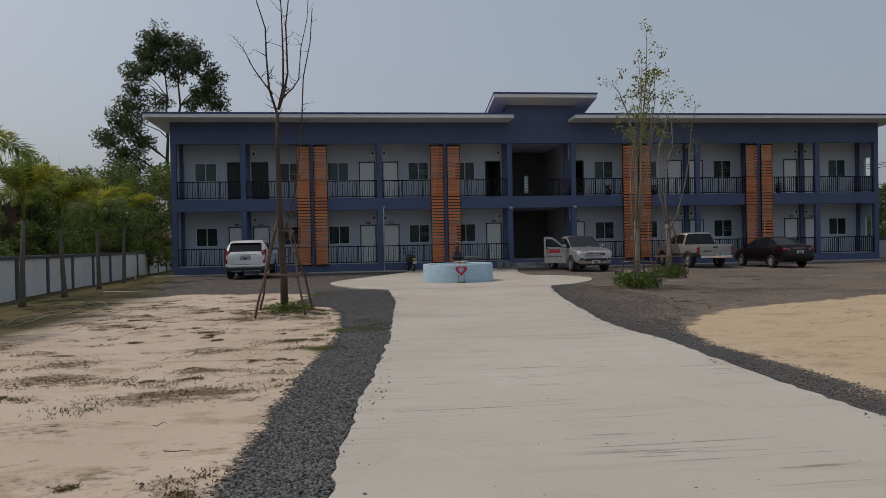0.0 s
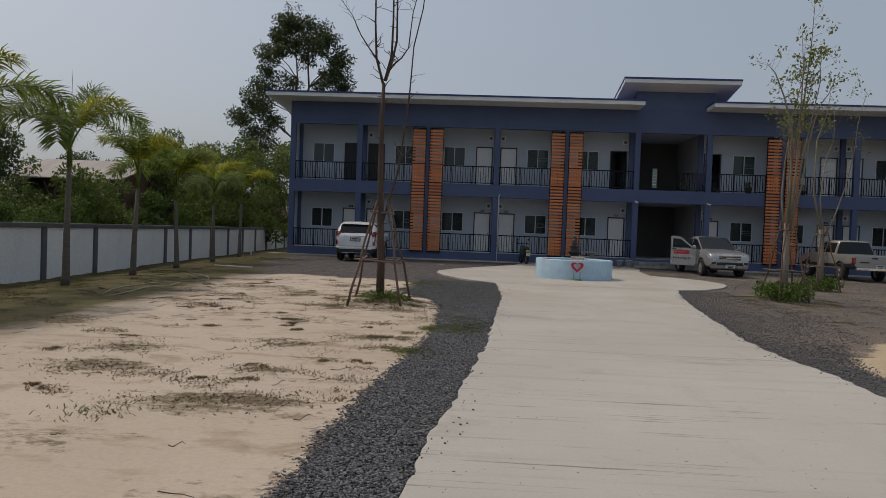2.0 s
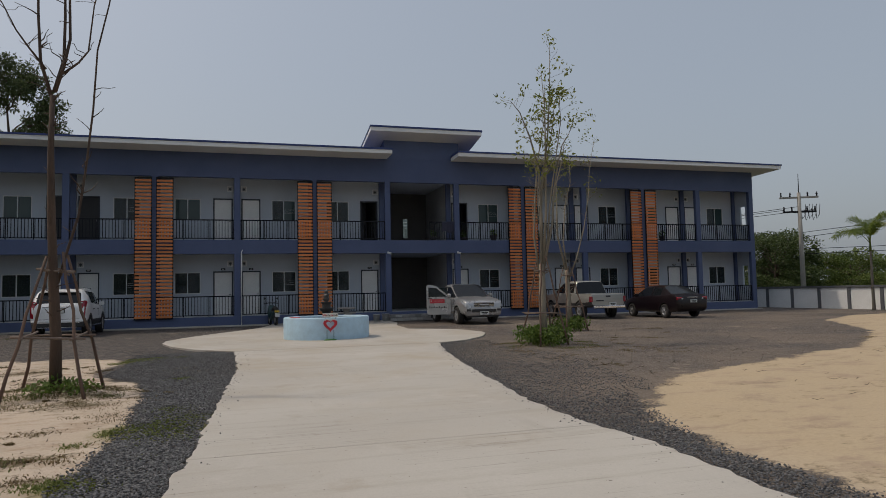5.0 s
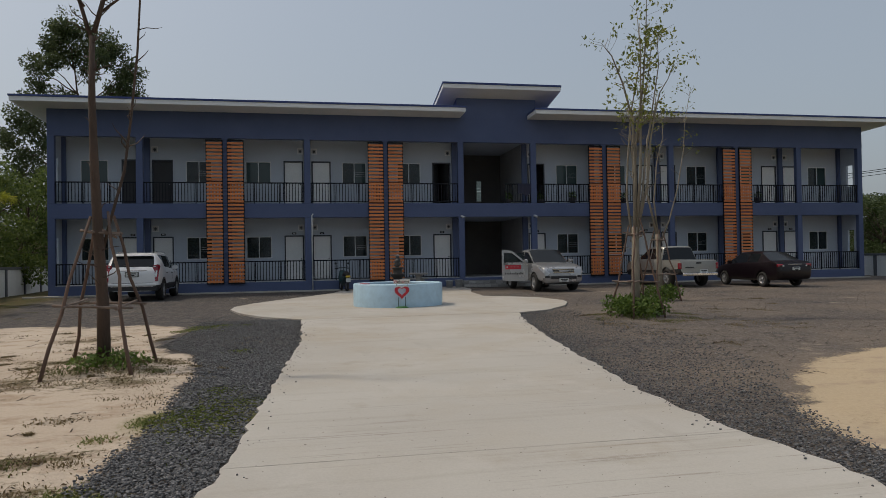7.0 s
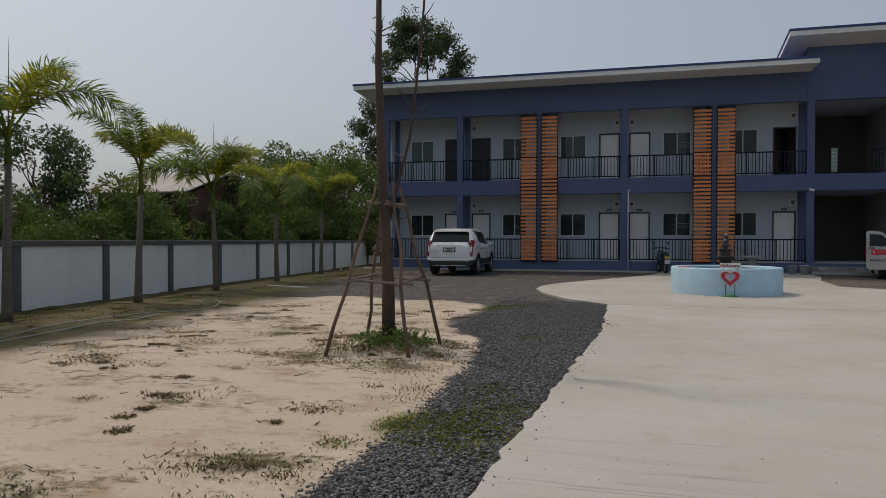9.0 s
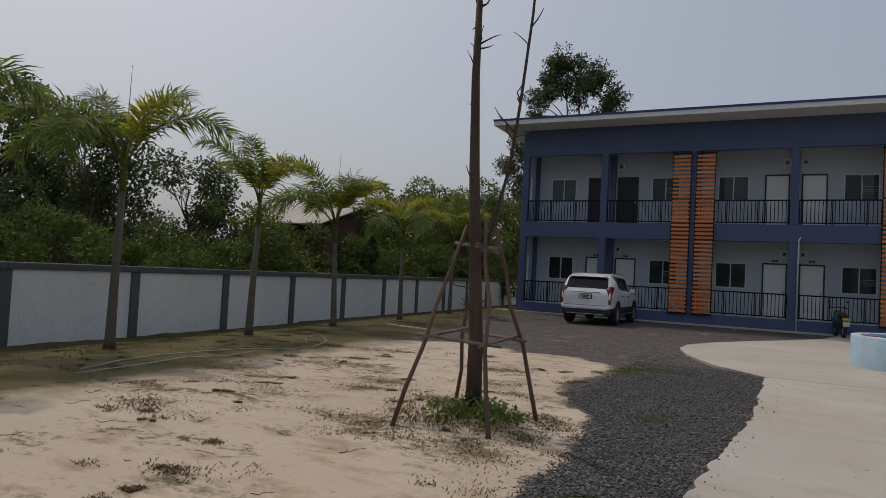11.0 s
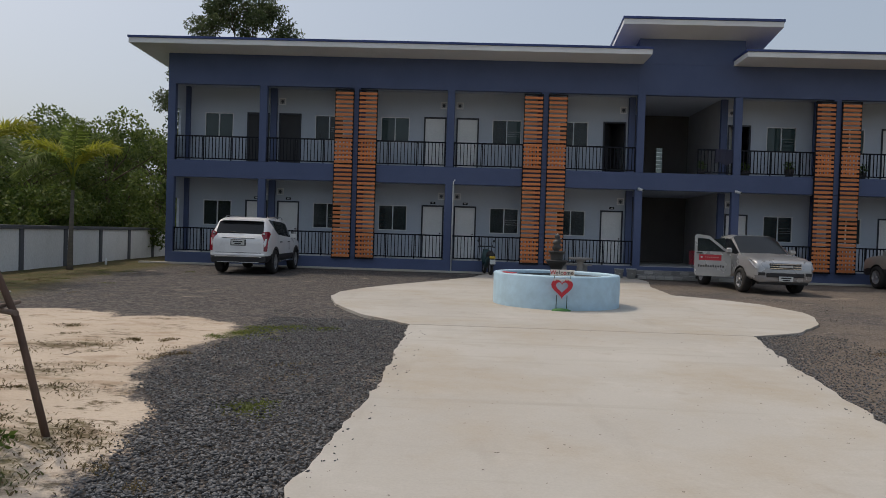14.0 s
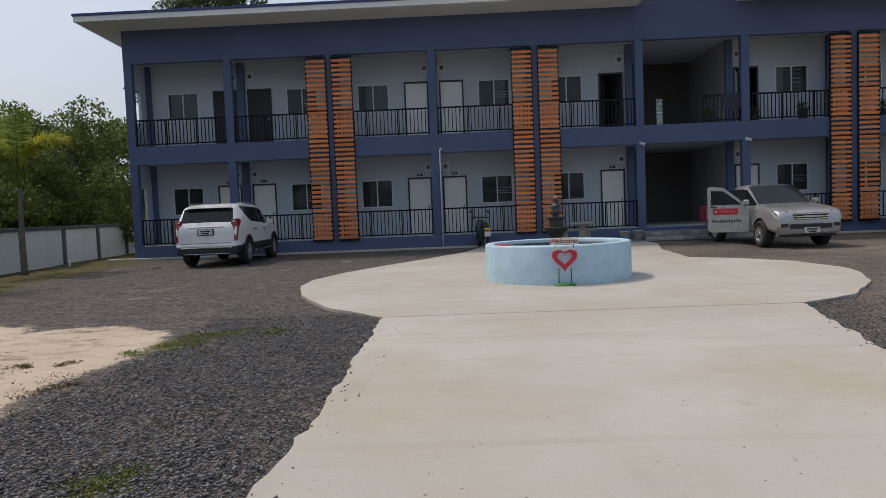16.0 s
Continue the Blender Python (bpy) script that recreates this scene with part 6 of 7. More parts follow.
def palm(x, y, trunk, scale, seed, yellow=0, lean=(0, 0), n=7):
    r = random.Random(seed)
    p = group_thing("palm_tree", "young foxtail palm with a slim grey trunk", "palm", "palms along the wall", at=pose(x, y, 0))
    bm = bmesh.new()
    tube(bm, [(0, 0, -0.05), (0.01, 0, 0.15), (lean[0] * 0.3, lean[1] * 0.3, trunk * 0.4), (lean[0], lean[1], trunk)], [0.105, 0.085, 0.07, 0.05], 10)
    part("trunk", bm, M_PALMBARK, p, "grey ringed trunk")
    bm = bmesh.new()
    tube(bm, [(lean[0], lean[1], trunk - 0.02), (lean[0], lean[1], trunk + 0.3), (lean[0], lean[1], trunk + 0.55)], [0.062, 0.05, 0.02], 8)
    part("crownshaft", bm, M_PALM, p)
    bm = bmesh.new()
    tube(bm, [(lean[0], lean[1], trunk + 0.4), (lean[0] + 0.03, lean[1], trunk + 1.9 * scale)], [0.014, 0.003], 5)
    part("spear_leaf", bm, M_PALM, p)
    for k in range(n):
        a = 360 * k / n + r.uniform(-15, 15)
        kind = r.choice((0, 0, 1, 1, 2))
        # the yellow fronds also carry sunlight on the crown in their colour
        me = FRONDS[3] if k < yellow else FRONDS[kind]
        tilt = -r.uniform(8, 24) if kind == 0 or k < yellow else r.uniform(-8, 14)
        part("frond", me, None, p, "yellow-lime frond, its colour partly for sunlight" if k < yellow else "", at=pose(lean[0], lean[1], trunk + 0.34 + 0.05 * r.random(), 0, 0, a) @ pose(0, 0, 0, 0, tilt, 0) @ Matrix.Diagonal((scale, scale, scale, 1)))


for i, (x, y, h, s, yel, n) in enumerate(((-5.4, -20.85, 2.6, 1.12, 1, 7), (-5.75, -17.25, 2.35, 1.0, 4, 6), (-6.1, -13.8, 2.2, 1.22, 3, 8), (-6.5, -9.8, 2.25, 1.12, 5, 7), (-7.2, -5.0, 2.45, 1.15, 5, 7), (-5.1, -24.5, 2.6, 1.1, 1, 7))):
    palm(x, y, h, s, 30 + i, yel, (0.08 * math.sin(i * 2.1), 0.05 * math.cos(i)), n)
palm(35.0, -6.3, 3.0, 1.0, 71, 1)
palm(34.9, -10.6, 3.0, 1.0, 72, 0)
palm(34.9, -15.0, 3.0, 1.0, 73, 0)

# ---- trees, house and pole beyond the walls ----
def broad_tree(name, label, x, y, height, spread, base, seed, lump, leaves, size, material, bark=M_BARK, clumps=26, group=""):
    r = random.Random(seed)
    t = group_thing(name, label, "tree", group, at=pose(x, y, 0))
    bm = bmesh.new()
    top = Vector((r.uniform(-0.4, 0.4), r.uniform(-0.4, 0.4), height * 0.8))
    trunk, rad = limb((0, 0, -0.2), top, 0.02 * height + 0.03, 0.02, 6, seed, 0.03)
    tube(bm, trunk, rad, 8)
    centres, radii = [], []
    for k in range(clumps):
        u = r.uniform(0.0, 1.0)
        z = height * (base + (0.97 - base) * u)
        w = spread * (math.sin(math.pi * (0.18 + 0.72 * u)) ** 0.8) * r.uniform(0.35, 1.0)
        a = r.uniform(0, math.tau)
        c = Vector((math.cos(a) * w, math.sin(a) * w, z))
        centres.append(c)
        radii.append(spread * r.uniform(0.5, 1.0) * lump)
        start = trunk[max(1, min(5, int(u * 5)))]
        q, rq = limb(start, c, 0.012 * height * (1 - u * 0.6), 0.01, 3, seed + k, 0.06)
        tube(bm, q, rq, 5)
    part("trunk", bm, bark, t)
    part("crown", leaf_mesh(centres, radii, leaves, size, seed, material, 0.8), None, t)
    return t


def tall_tree(x, y, boughs):
    """A high open tree: two stems, boughs to either side, each ending in a cluster of leaf sprays with sky between them."""
    r = random.Random(5)
    t = group_thing("tall_tree", "tall dark-leaved tree rising behind the building", "tree", at=pose(x, y, 0))
    bm = bmesh.new()
    stems = []
    for dx, top in ((-0.6, 19.5), (0.8, 21.0)):
        q, rq = limb((0, 0, -0.2), (dx, 0.3, top), 0.34, 0.05, 9, int(top), 0.012)
        tube(bm, q, rq, 8)
        stems.append(q)
    part("trunk", bm, M_BARK, t)
    centres, radii = [], []
    for dx, z, size in boughs:
        bm = bmesh.new()
        z -= 0.9 + 0.5 * max(0.0, z - 22.8)
        dy = r.uniform(-2.6, 2.6) * (0.5 + 0.5 * (abs(dx) < 4))
        tip = Vector((dx, dy, z))
        stem = stems[0 if dx < 0 else 1]
        start = min(stem, key=lambda p: abs(p.z - (z - 0.9 - 0.42 * abs(dx))))
        q, rq = limb(start, tip, 0.07, 0.02, 4, r.random(), 0.05)
        tube(bm, q, rq, 6)
        for k in range(12):
            d = Vector((r.gauss(0, 1), r.gauss(0, 1), r.gauss(0, 0.8))).normalized() * size * r.uniform(0.25, 1.2)
            centres.append(tip + d)
            radii.append(size * r.uniform(0.35, 0.75))
            tube(bm, [q[-2].lerp(tip, 0.5), tip + d * 0.9], [0.025, 0.008], 4)
        part("bough", bm, M_BARK, t)
    part("crown", leaf_mesh(centres, radii, 29000, 0.27, 5, M_LEAFTALL, 0.85), None, t)


tall_tree(-16.2, 37.0, [(-2.1, 23.9, 1.3), (-0.5, 24.1, 1.3), (1.5, 24.1, 1.3), (2.6, 22.7, 1.3), (-2.5, 22.3, 1.4), (-0.2, 22.2, 1.5), (1.4, 21.4, 1.3), (-4.1, 20.6, 1.2), (-1.9, 20.3, 1.3), (3.4, 20.6, 1.1),
                        (4.4, 20.2, 1.1), (4.0, 18.6, 1.3), (4.6, 17.4, 1.1), (2.2, 18.9, 1.1), (0.5, 23.2, 1.2), (0.3, 20.4, 1.0), (2.6, 21.0, 1.0), (-3.9, 19.2, 1.0), (-4.5, 17.0, 1.3), (-2.7, 17.5, 1.4), (-0.8, 17.8, 0.9), (3.0, 17.0, 1.1), (-4.7, 15.1, 1.3),
                        (-6.1, 13.5, 1.2), (-3.3, 14.7, 1.3), (-4.1, 12.6, 1.5), (-2.1, 13.1, 1.0), (-5.3, 10.9, 1.2), (-3.9, 11.0, 1.0), (-4.9, 9.4, 1.1)])

protos = [broad_tree("garden_tree", "dense green garden tree behind the yard wall", -12.8, -24.0, 5.2, 2.6, 0.08, 11, 0.36, 17000, 0.145, M_LEAFDARK, clumps=40, group="garden trees"),
          broad_tree("garden_tree", "dense green garden tree behind the yard wall", -11.0, -12.6, 3.4, 2.1, 0.05, 12, 0.34, 8500, 0.145, M_LEAF, clumps=30, group="garden trees"),
          broad_tree("garden_tree", "dense green garden tree behind the yard wall", -12.4, 2.0, 4.6, 2.8, 0.06, 13, 0.30, 15000, 0.145, M_LEAF, clumps=40, group="garden trees"),
          broad_tree("garden_bush", "leafy bush behind the yard wall", -9.8, -19.0, 2.3, 1.5, 0.02, 14, 0.34, 5000, 0.12, M_SHRUB, clumps=22, group="garden bushes")]
rr = random.Random(8)
spots = [(0, -13.2, -15.4, 0.98), (0, -15.6, -9.6, 0.98), (0, -13.5, -27.0, 1.25), (0, -12.5, -30.5, 1.2), (0, -18, -22, 1.5), (0, -17, -17.5, 1.25), (0, -21, -14, 1.4), (0, -20, -27, 1.6), (1, -9.8, -22.2, 0.8), (1, -9.4, -16.0, 0.7), (1, -10.3, -8.4, 0.9), (1, -10.0, -5.2, 1.05), (2, -11.0, -1.6, 1.08),
         (2, -10.8, 5.4, 1.3), (2, -13.5, 9.0, 1.3), (2, -10.6, 11.0, 1.35), (2, -16.5, 4.0, 1.0), (0, -20, 1.0, 0.78), (0, -24, 8.0, 0.95), (2, -18.0, 14.0, 1.5), (2, -12.0, 18.0, 1.6), (0, -26, -8, 1.0), (0, -28, 18, 1.15), (2, -22, 24, 1.4), (2, -14.0, 26.0, 1.3), (1, -9.6, -10.4, 0.8),
         (3, -9.1, -26.0, 1.0), (3, -8.8, -23.5, 0.9), (3, -8.9, -14.2, 0.85), (3, -9.2, -7.0, 1.0), (3, -9.6, -3.0, 1.0), (3, -9.9, 0.6, 1.1), (3, -8.7, -17.4, 0.8), (3, -8.6, -20.6, 0.9), (3, -10.0, 3.5, 1.1), (1, -13.0, -12.5, 0.8), (0, -18.5, -12.5, 1.0), (1, -12.4, -20.4, 0.9), (0, -16, -34, 1.4), (0, -13, -37, 1.3)]
for k, x, y, s in spots:
    c = copy_thing(protos[k], pose(x - 0.8, y, 0, 0, 0, rr.uniform(0, 360)))
    c.scale = (s, s, s * rr.uniform(0.9, 1.1))
# wood on the far side, east and beyond
easts = [(0, 41, 6.5, 1.35), (0, 43.5, 9.0, 1.4), (2, 46, 5.0, 1.1), (2, 50, 3.0, 1.05), (2, 55, 1.0, 1.0), (2, 52, 9.0, 1.2), (2, 58, 6.0, 1.1), (2, 60, -2.0, 1.0), (2, 64, -6.0, 1.0), (2, 63, 3.0, 1.15), (2, 68, -3.0, 1.05), (2, 69, -11.0, 1.0), (2, 73, -8.0, 1.1), (0, 70, 6.0, 1.2), (0, 64, 12.0, 1.2), (0, 56, 16.0, 1.3), (0, 47, 14.0, 1.3), (2, 74, -16.0, 1.0), (2, 78, -12.0, 1.1), (2, 80, -22, 1.1), (0, 84, -17, 1.2), (1, 45, 1.5, 1.0), (1, 49, -1.5, 1.0), (1, 54, -4.5, 1.0), (1, 59, -8, 1.0), (1, 64, -12, 1.0), (1, 68, -17, 1.0)]
for k, x, y, s in easts:
    c = copy_thing(protos[k], pose(x, y, 0, 0, 0, rr.uniform(0, 360)))
    c.scale = (s, s, s * rr.uniform(0.6, 0.85))
    c["label"] = "green tree in the wood beyond the east wall"
    c["group"] = "east wood"

# far wood that closes the view all round
cs, rs = [], []
for k in range(520):
    a = rr.uniform(0, math.tau)
    d = rr.uniform(120, 150)
    cs.append((d * math.cos(a), d * math.sin(a), rr.uniform(0.5, 6.5)))
    rs.append(rr.uniform(2.5, 4.0))
far = new("far_wood", leaf_mesh(cs, rs, 26000, 1.5, 3, M_LEAFDARK, 0.9))
tagged(far, "hazy dark green wood in the distance", "trees", kind="stuff")

# neighbour's house under a pale sheet roof
house = group_thing("neighbour_house", "low neighbour's house with a pale sheet roof", "house", at=pose(-13.6, -5.2, 0))
part("wall", slab_box(-2.1, 2.1, -2.2, 2.2, -0.1, 3.05), M_OLDWALL, house, "reddish brown wall")
for s in (-1, 1):
    bm = bmesh.new()
    pts = [(-2.6, s * 3.1, 3.05), (2.6, s * 3.1, 3.05), (2.6, 0, 4.05), (-2.6, 0, 4.05)]
    lo = [bm.verts.new(p) for p in pts]
    hi = [bm.verts.new((p[0], p[1], p[2] + 0.05)) for p in pts]
    bm.faces.new(lo)
    bm.faces.new(hi[::-1])
    for j in range(4):
        bm.faces.new((lo[j], hi[j], hi[(j + 1) % 4], lo[(j + 1) % 4]))
    bmesh.ops.recalc_face_normals(bm, faces=bm.faces[:])
    part("roof", bm, M_TINROOF, house, "pale weathered sheet roof")
for x in (-2.1, 2.1):
    bm = bmesh.new()
    tri = [(x, -2.2, 3.05), (x, 2.2, 3.05), (x, 0, 3.9)]
    a = [bm.verts.new(p) for p in tri]
    b = [bm.verts.new((p[0] * 0.97, p[1], p[2])) for p in tri]
    bm.faces.new(a)
    bm.faces.new(b[::-1])
    for j in range(3):
        bm.faces.new((a[j], b[j], b[(j + 1) % 3], a[(j + 1) % 3]))
    bmesh.ops.recalc_face_normals(bm, faces=bm.faces[:])
    part("gable", bm, M_OLDWALL, house)
for x in (-1.1, 1.0):
    w_ = part("window", slab_box(x - 0.5, x + 0.5, -2.26, -2.203, 1.0, 2.1, 0.01), M_DOORFRAME, house, "dark wooden window")
    part("pane", slab_box(x - 0.42, x + 0.42, -2.275, -2.262, 1.08, 2.02), M_CARGLASS, w_)
shed = group_thing("tin_shed", "low shed with a rusty red sheet roof", "shed", at=pose(-11.8, 14.5, 0))
part("wall", slab_box(-2.4, 2.4, -1.8, 1.8, -0.1, 1.9), M_OLDWALL, shed)
bm = slab_box(-2.9, 2.9, -2.4, 2.4, 1.95, 2.02)
for v in bm.verts:
    v.co.z += (v.co.y + 2.4) * 0.16
part("roof", bm, M_OLDWALL, shed, "rusty red sheet roof")

# concrete power pole with crossarms
pole = group_thing("power_pole", "concrete power pole with two crossarms and insulators", "utility pole", at=pose(37.2, 0.3, 0))
bm = bmesh.new()
tube(bm, [(0, 0, -0.3), (0, 0, 6.95)], [0.16, 0.10], 8)
part("post", bm, M_POLE, pole)
bm = bmesh.new()
tube(bm, [(0, 0, 6.93), (0.02, 0, 8.1)], [0.035, 0.02], 6)
part("earth_rod", bm, M_DARKSTEEL, pole)
AX, AY = 0.86, -0.5
for z, w in ((6.6, 1.1), (5.72, 0.95)):
    bm = slab_box(-w, w, -0.05, 0.05, z, z + 0.11, 0.008)
    part("crossarm", bm, M_DARKSTEEL if z < 6 else M_POLE, pole, at=pose(0, 0, 0, 0, 0, -28))
    for u in (-0.92, -0.45, 0.45, 0.92):
        bm = bmesh.new()
        x, y = u * w * math.cos(radians(-28)), u * w * math.sin(radians(-28))
        lathe(bm, [(0.02, z + 0.1), (0.06, z + 0.15), (0.03, z + 0.2), (0.065, z + 0.25), (0.03, z + 0.3), (0.05, z + 0.36), (0.001, z + 0.38)], 10, (x, y))
        part("insulator", bm, M_DARKSTEEL, pole)
for k in range(5):
    x = 0.2 + 0.17 * k
    bm = bmesh.new()
    tube(bm, [(x - 0.15, -0.12 * k, 5.95), (x, -0.1 * k, 5.35 - 0.1 * (k % 2)), (x + 0.22, -0.1 * k, 5.6), (x + 0.3, -0.1 * k, 6.25)], 0.018, 5)
    part("jumper_lead", bm, M_DARKSTEEL, pole)


def wire(p0, p1, sag):
    bm = bmesh.new()
    a, b = Vector(p0), Vector(p1)
    tube(bm, [a.lerp(b, k / 12) - Vector((0, 0, sag * 4 * (k / 12) * (1 - k / 12))) for k in range(13)], 0.016, 5)
    thing("power_line", bm, M_DARKSTEEL, "dark overhead power line", "cable", "power lines")


for off, z in ((-0.9, 5.9), (0.0, 6.1), (0.9, 5.9)):
    wire((37.2 + off * 0.88, 0.3 - off * 0.47, z), (16 + off, 40, 7.5), 0.9)
for k, z in enumerate((4.5, 4.2)):
    wire((37.2, 0.3, z), (64, -46, 11.0 + 0.6 * k), 0.8)
for k, z in enumerate((3.5, 3.2)):
    wire((37.2, 0.3, z), (78, -40, 5.0), 0.4)

# ---- weeds, hose, loose stones ----
rs_ = random.Random(21)
green, dry = [], []
for k in range(230):
    y = rs_.uniform(-36, -4)
    x = wall_line_x(y) + abs(rs_.gauss(1.3, 1.0)) + 0.1
    (green if rs_.random() < 0.45 else dry).append((x, y, rs_.uniform(0.1, 0.4), 0.0))
for k in range(30):
    y = rs_.uniform(-30, -18.5)
    dry.append((left_edge(y) - rs_.uniform(0.7, 1.25), y, rs_.uniform(0.08, 0.3), 0.0))
for k, (x, y, r_) in enumerate(PATCHES):
    for q in range(2):
        (green if k in (0, 13) and q else dry).append((rs_.gauss(x, r_ * 0.6), rs_.gauss(y, r_ * 0.4), r_ * 0.6, 0.0))
tufts = []
for x, y, r_ in MOSS:
    for k in range(int(44 * r_)):
        tufts.append((rs_.gauss(x, r_ * 0.45), rs_.gauss(y, r_ * 0.55), 0.15, 0.004))
for k in range(60):
    y = rs_.uniform(-36, -16.5)
    dry.append((rs_.uniform(-4.5, 2.6), y, rs_.uniform(0.10, 0.30), 0.0))
for k in range(60):
    a, d = rs_.uniform(0, math.tau), rs_.uniform(0.15, 1.15)
    (green if rs_.random() < 0.22 else dry).append((1.8 + d * math.cos(a), -22.0 + d * math.sin(a) * 1.1, 0.2, 0.05 if d < 0.6 else 0.0))
for k in range(40):
    dry.append((rs_.uniform(10.2, 14), rs_.uniform(-21, -16), 0.2, 0.0))
    green.append((rs_.uniform(10.6, 13), rs_.uniform(-19, -16), 0.25, 0.0)) if k % 3 == 0 else None
for nm, spots_, n, h, m, lab in (("green_weeds", green, 150, 0.034, M_GRASS, "patches of short green weeds"), ("moss_tufts", tufts, 130, 0.026, M_MOSS, "low yellow-green moss on the gravel"), ("dry_weeds", dry, 55, 0.026, M_DRYGRASS, "patches of trampled dry grass")):
    tagged(new(nm, blades(spots_, n, h, 5, m, nm != "moss_tufts", 2.2)), lab, "grass", kind="stuff")
thing("tree_foot_weeds", leaf_mesh([(0, 0, 0.12), (0.25, -0.2, 0.1), (-0.2, -0.25, 0.1), (0.1, 0.2, 0.1), (0.4, 0.1, 0.06)], [0.20, 0.17, 0.17, 0.16, 0.12], 460, 0.07, 4, M_SHRUB, 0.55), None, "low green weeds round the staked tree", "weeds", at=pose(1.85, -22.1, 0.06))

for course in ([(-3.55, -22.62), (-3.8, -21.84), (-3.97, -21.04), (-3.86, -20.17), (-3.77, -19.28), (-3.3, -18.94), (-3.16, -18.34), (-3.67, -17.24), (-4.44, -16.45), (-4.37, -17.03), (-3.64, -17.89)], [(-3.28, -22.87), (-3.36, -21.97), (-3.43, -21.03), (-3.26, -20.34), (-3.43, -19.48)]):
    bm = bmesh.new()
    tube(bm, [(x, y, 0.012 + relief(x, y)) for x, y in course], 0.010, 6)
    thing("garden_hose", bm, M_HOSE, "pale garden hose lying in the grass", "hose")
bm = bmesh.new()
tube(bm, [(x, y, 0.0) for x, y in [(-5.47, -12.17), (-4.04, -12.47)]], 0.02, 8)
thing("plastic_pipe", bm, M_PLATE, "short white plastic pipe lying in the grass", "pipe")

# dead leaves and dry twigs in patches on the sand
def litter_mesh(patches, seed):
    """Small curled flakes lying in stretched patches."""
    r = np.random.RandomState(seed)
    v, f = [], []
    for x, y, rad in patches:
        for _ in range(int(300 * rad)):
            px, py = x + r.normal() * rad * 0.62, y + r.normal() * rad * 0.34
            L, a = r.uniform(0.006, 0.022), r.uniform(0, math.tau)
            c, n = math.cos(a) * L, math.sin(a) * L
            z, i, w = relief(px, py) - 0.008, len(v), r.uniform(0.2, 0.5)
            v += [(px - c, py - n, z), (px - n * w, py + c * w, z + r.uniform(0.003, 0.02)), (px + c, py + n, z + r.uniform(0, 0.025)), (px + n * w, py - c * w, z + r.uniform(0.003, 0.015))]
            f.append((i, i + 1, i + 2, i + 3))
    me = bpy.data.meshes.new("leaf_litter")
    me.from_pydata(v, [], f)
    me.materials.append(M_LITTER)
    return me


tagged(new("leaf_litter", litter_mesh(PATCHES, 12)), "patches of dead brown leaves on the sand", "dead leaves", kind="stuff")
bm = bmesh.new()
for k in range(210):
    x, y = (rs_.uniform(-5, 2.5), rs_.uniform(-35, -17)) if k % 5 else (rs_.uniform(10, 18), rs_.uniform(-27, -20))
    a, L = rs_.gauss(0.1, 0.8), rs_.uniform(0.03, 0.13)
    p = [(x + math.cos(a) * L * u, y + math.sin(a) * L * u + 0.02 * math.sin(u * 5 + k), relief(x, y) + 0.002 + 0.012 * math.sin(u * 3)) for u in (-1, -0.3, 0.4, 1)]
    tube(bm, p, [0.004, 0.0035, 0.003, 0.002], 4)
tagged(new("dry_twigs", finish("dry_twigs", bm, M_TWIG)), "thin dry twigs scattered over the sand", "twigs", kind="stuff")

bm = bmesh.new()
tube(bm, [(-7.7, -1.9, -0.15), (-7.7, -1.9, 0.2)], 0.04, 8)
thing("boundary_peg", bm, M_PLATE, "short white boundary peg in the ground", "peg")

# crushed stone beside the drive
def stone_mesh(count, place, size, seed, name):
    r = np.random.RandomState(seed)
    base = np.array([(x, y, z) for z in (-0.8, 0.8) for x, y in ((-1, -1), (1, -1), (1, 1), (-1, 1))], float) * 0.8
    tri = np.array([(0, 2, 1), (0, 3, 2), (4, 5, 6), (4, 6, 7), (0, 1, 5), (0, 5, 4), (1, 2, 6), (1, 6, 5), (2, 3, 7), (2, 7, 6), (3, 0, 4), (3, 4, 7)])
    # squarish chips
    xy = place(r, count)
    count = len(xy)
    s = size * r.uniform(0.5, 1.7, (count, 1, 1)) * r.uniform(0.6, 1.2, (count, 1, 3)) * [1.15, 1.0, 0.6]
    jit = 1 + r.uniform(-0.4, 0.25, (count, len(base), 3))
    ang = r.uniform(0, math.tau, count)
    v = base[None] * jit * s
    tl = r.uniform(-0.7, 0.7, count)
    c, sn = np.cos(tl)[:, None], np.sin(tl)[:, None]
    v = np.stack([v[..., 0], v[..., 1] * c - v[..., 2] * sn, v[..., 1] * sn + v[..., 2] * c], -1)
    c, sn = np.cos(ang)[:, None], np.sin(ang)[:, None]
    v = np.stack([v[..., 0] * c - v[..., 1] * sn, v[..., 0] * sn + v[..., 1] * c, v[..., 2]], -1)
    v[..., :2] += xy[:, None, :2]
    v[..., 2] += xy[:, None, 2]
    f = (tri[None] + (np.arange(count) * len(base))[:, None, None]).reshape(-1, 3)
    me = bpy.data.meshes.new(name)
    me.vertices.add(count * len(base))
    me.vertices.foreach_set("co", v.reshape(-1, 3).ravel())
    me.loops.add(f.size)
    me.loops.foreach_set("vertex_index", f.ravel())
    me.polygons.add(len(f))
    me.polygons.foreach_set("loop_start", np.arange(len(f)) * 3)
    me.polygons.foreach_set("loop_total", np.full(len(f), 3))
    me.update(calc_edges=True)
    return me


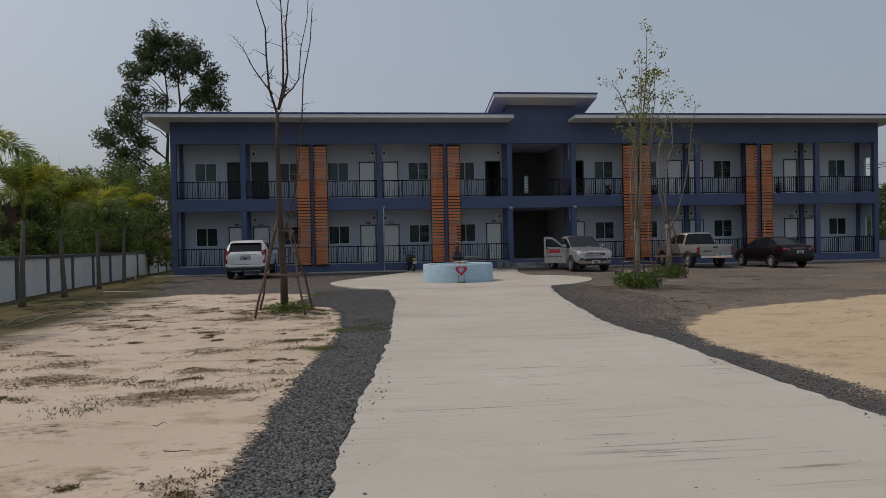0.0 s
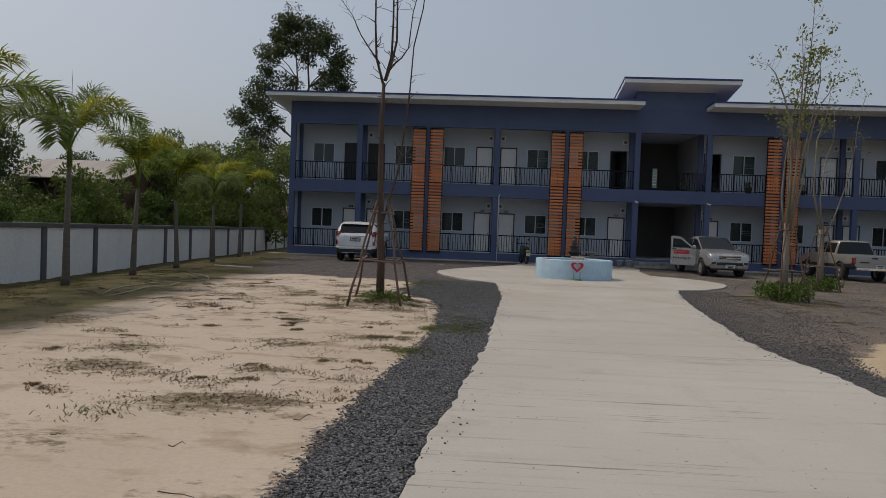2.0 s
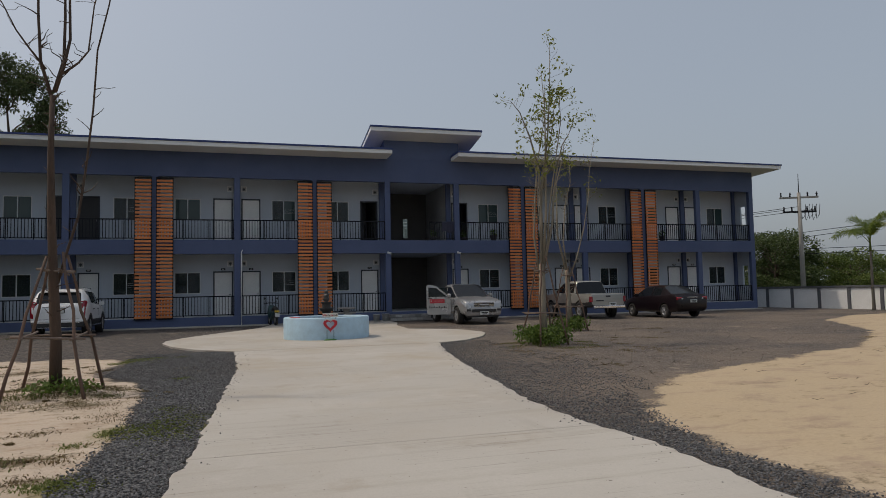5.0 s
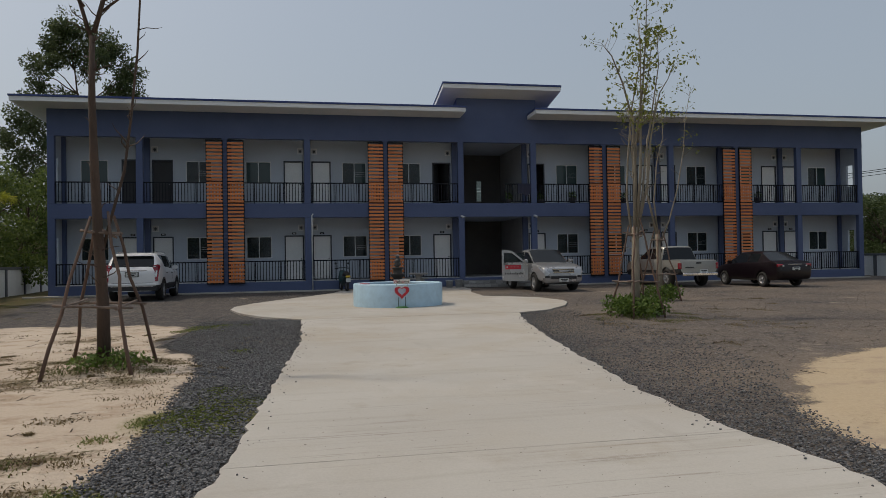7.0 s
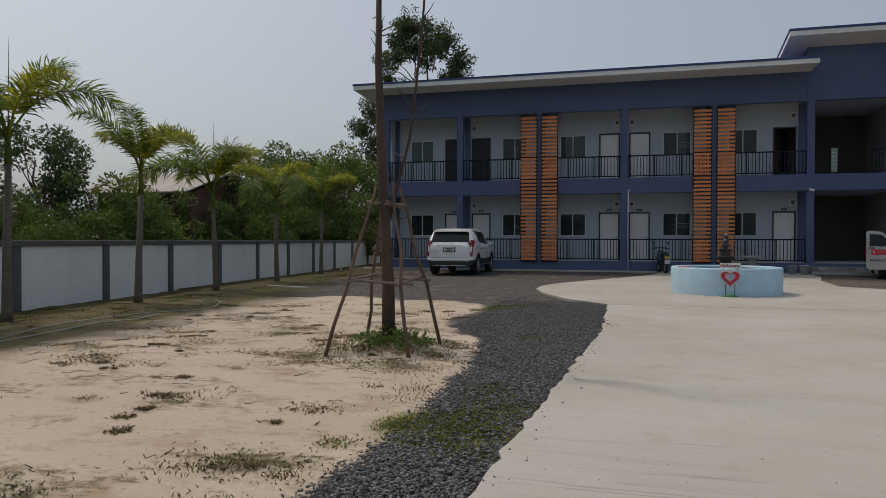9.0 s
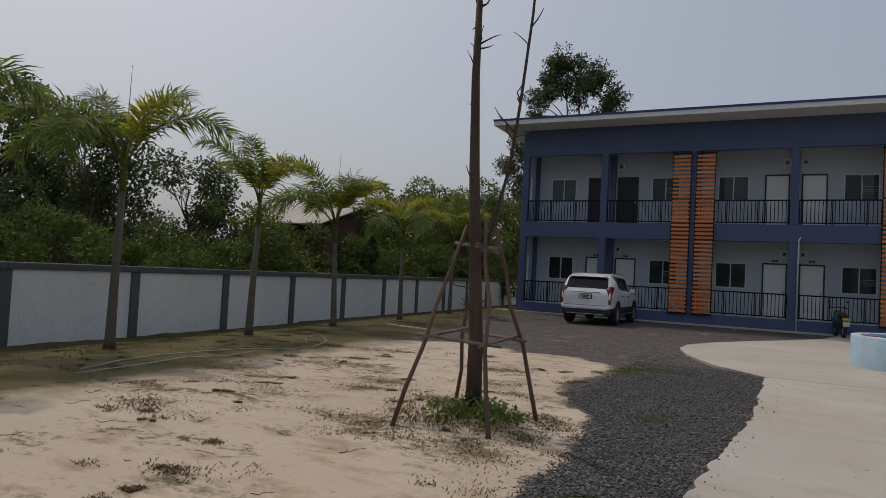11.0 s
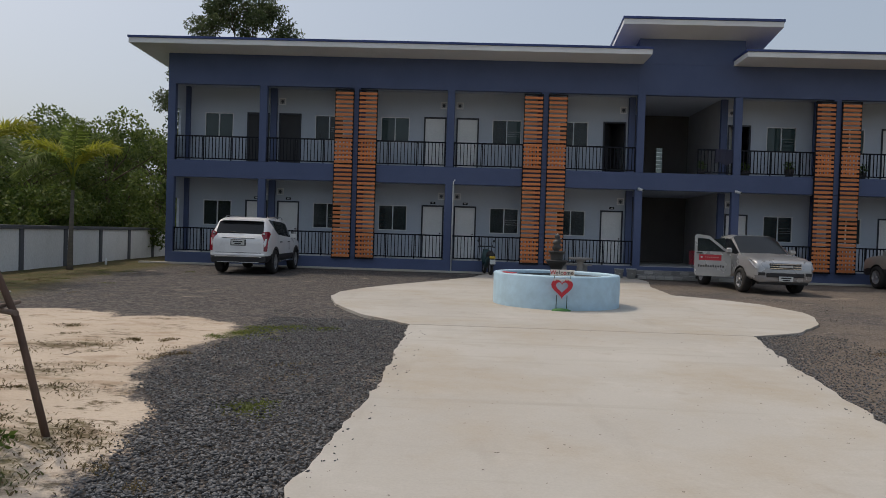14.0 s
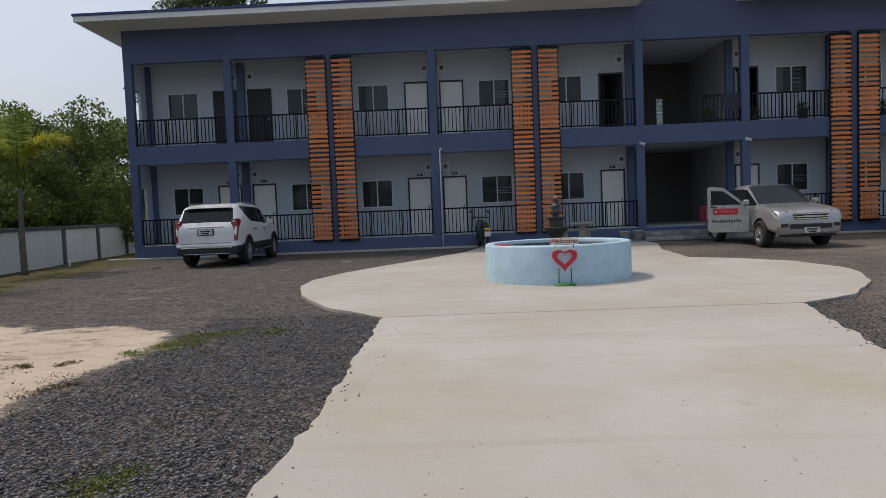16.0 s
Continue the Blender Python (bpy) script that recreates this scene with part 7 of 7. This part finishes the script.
def stone_material():
    m, nt, b = shader("grey_crushed_stone")
    g = nt.nodes.new("ShaderNodeNewGeometry")
    c = mix_node(nt, g.outputs["Random Per Island"], (0.036, 0.037, 0.041), (0.185, 0.185, 0.188))
    n = noise_node(nt, 60, 3)
    c = mix_node(nt, 1.0, c, mix_node(nt, n.outputs[0], (0.75, 0.75, 0.75), (1.2, 1.2, 1.2)), "MULTIPLY")
    nt.links.new(c, b.inputs["Base Color"])
    b.inputs["Roughness"].default_value = 0.85
    return m


M_PEBBLE = stone_material()


def left_bed(r, n):
    y = -36 + 21 * r.rand(n) ** 1.25 + np.where(r.rand(n) < 0.12, 2.5 * r.rand(n), 0)
    xr = np.array([left_edge(v) for v in y])
    xl = np.interp(y, [-36, -30, -26, -22.6, -20.9, -19.6, -17, -15, -12], [2.62, 2.75, 3.1, 3.05, 2.75, 2.0, 2.15, 1.95, 0.8])
    x = xl + (xr - xl) * r.rand(n) + r.normal(size=n) * 0.05
    keep = (x < xr + 0.10) & (r.rand(n) > 0.8 * moss_at(x, y))
    return np.stack([x, y, np.full(n, 0.012)], 1)[keep]


def right_bed(r, n):
    y = -34 + 19 * r.rand(n)
    xl = np.array([right_edge(v) for v in y])
    xr = np.interp(y, [-34, -31, -28, -26.5, -24, -20, -15], [8.25, 8.2, 8.12, 8.6, 9.6, 10.4, 10.6])
    x = xl + (xr - xl) * (np.where(y > -25, 1.25, 1.0) * r.rand(n) ** np.where(y > -25, 2.0, 1.1) - 0.01) + r.normal(size=n) * 0.06
    return np.stack([x, y, np.full(n, 0.012)], 1)


def strays(r, n):
    y = r.uniform(-35, -16, n)
    side = r.rand(n) < 0.5
    x = np.where(side, [left_edge(v) for v in y], [right_edge(v) for v in y]) + np.where(side, 1, -1) * np.abs(r.normal(size=n)) * 0.13
    return np.stack([x, y, np.full(n, 0.036)], 1)


for nm, me in (("gravel_west", stone_mesh(76000, left_bed, 0.0082, 1, "gravel")), ("gravel_east", stone_mesh(30000, right_bed, 0.0068, 2, "gravel")), ("stray_stones", stone_mesh(300, strays, 0.0062, 3, "gravel"))):
    me.materials.append(M_PEBBLE)
    tagged(new("loose_gravel" if nm != "stray_stones" else "stray_stones", me), "grey crushed stone beside the concrete drive" if nm != "stray_stones" else "single grey stones strayed onto the concrete", "gravel", kind="stuff")


def yard_clods(r, n):
    x, y = r.uniform(8.8, 24, n), r.uniform(-25.5, -7, n)
    keep = (inside_distance(x, y, SAND_RIGHT) < -0.1) & (inside_distance(x, y, APRON) < -0.05) & (x > np.array([right_edge(v) for v in y]) + 0.2)
    return np.stack([x, y, np.full(n, 0.0)], 1)[keep]


M_CLOD = varied("dusty_stone", (0.31, 0.27, 0.225), (0.2, 0.175, 0.15), 0.95, 3.0, 50, 0.3)
me = stone_mesh(6500, yard_clods, 0.0115, 4, "clods")
me.materials.append(M_CLOD)
tagged(new("yard_stones", me), "dusty stones and clods strewn over the brown yard", "stones", kind="stuff")
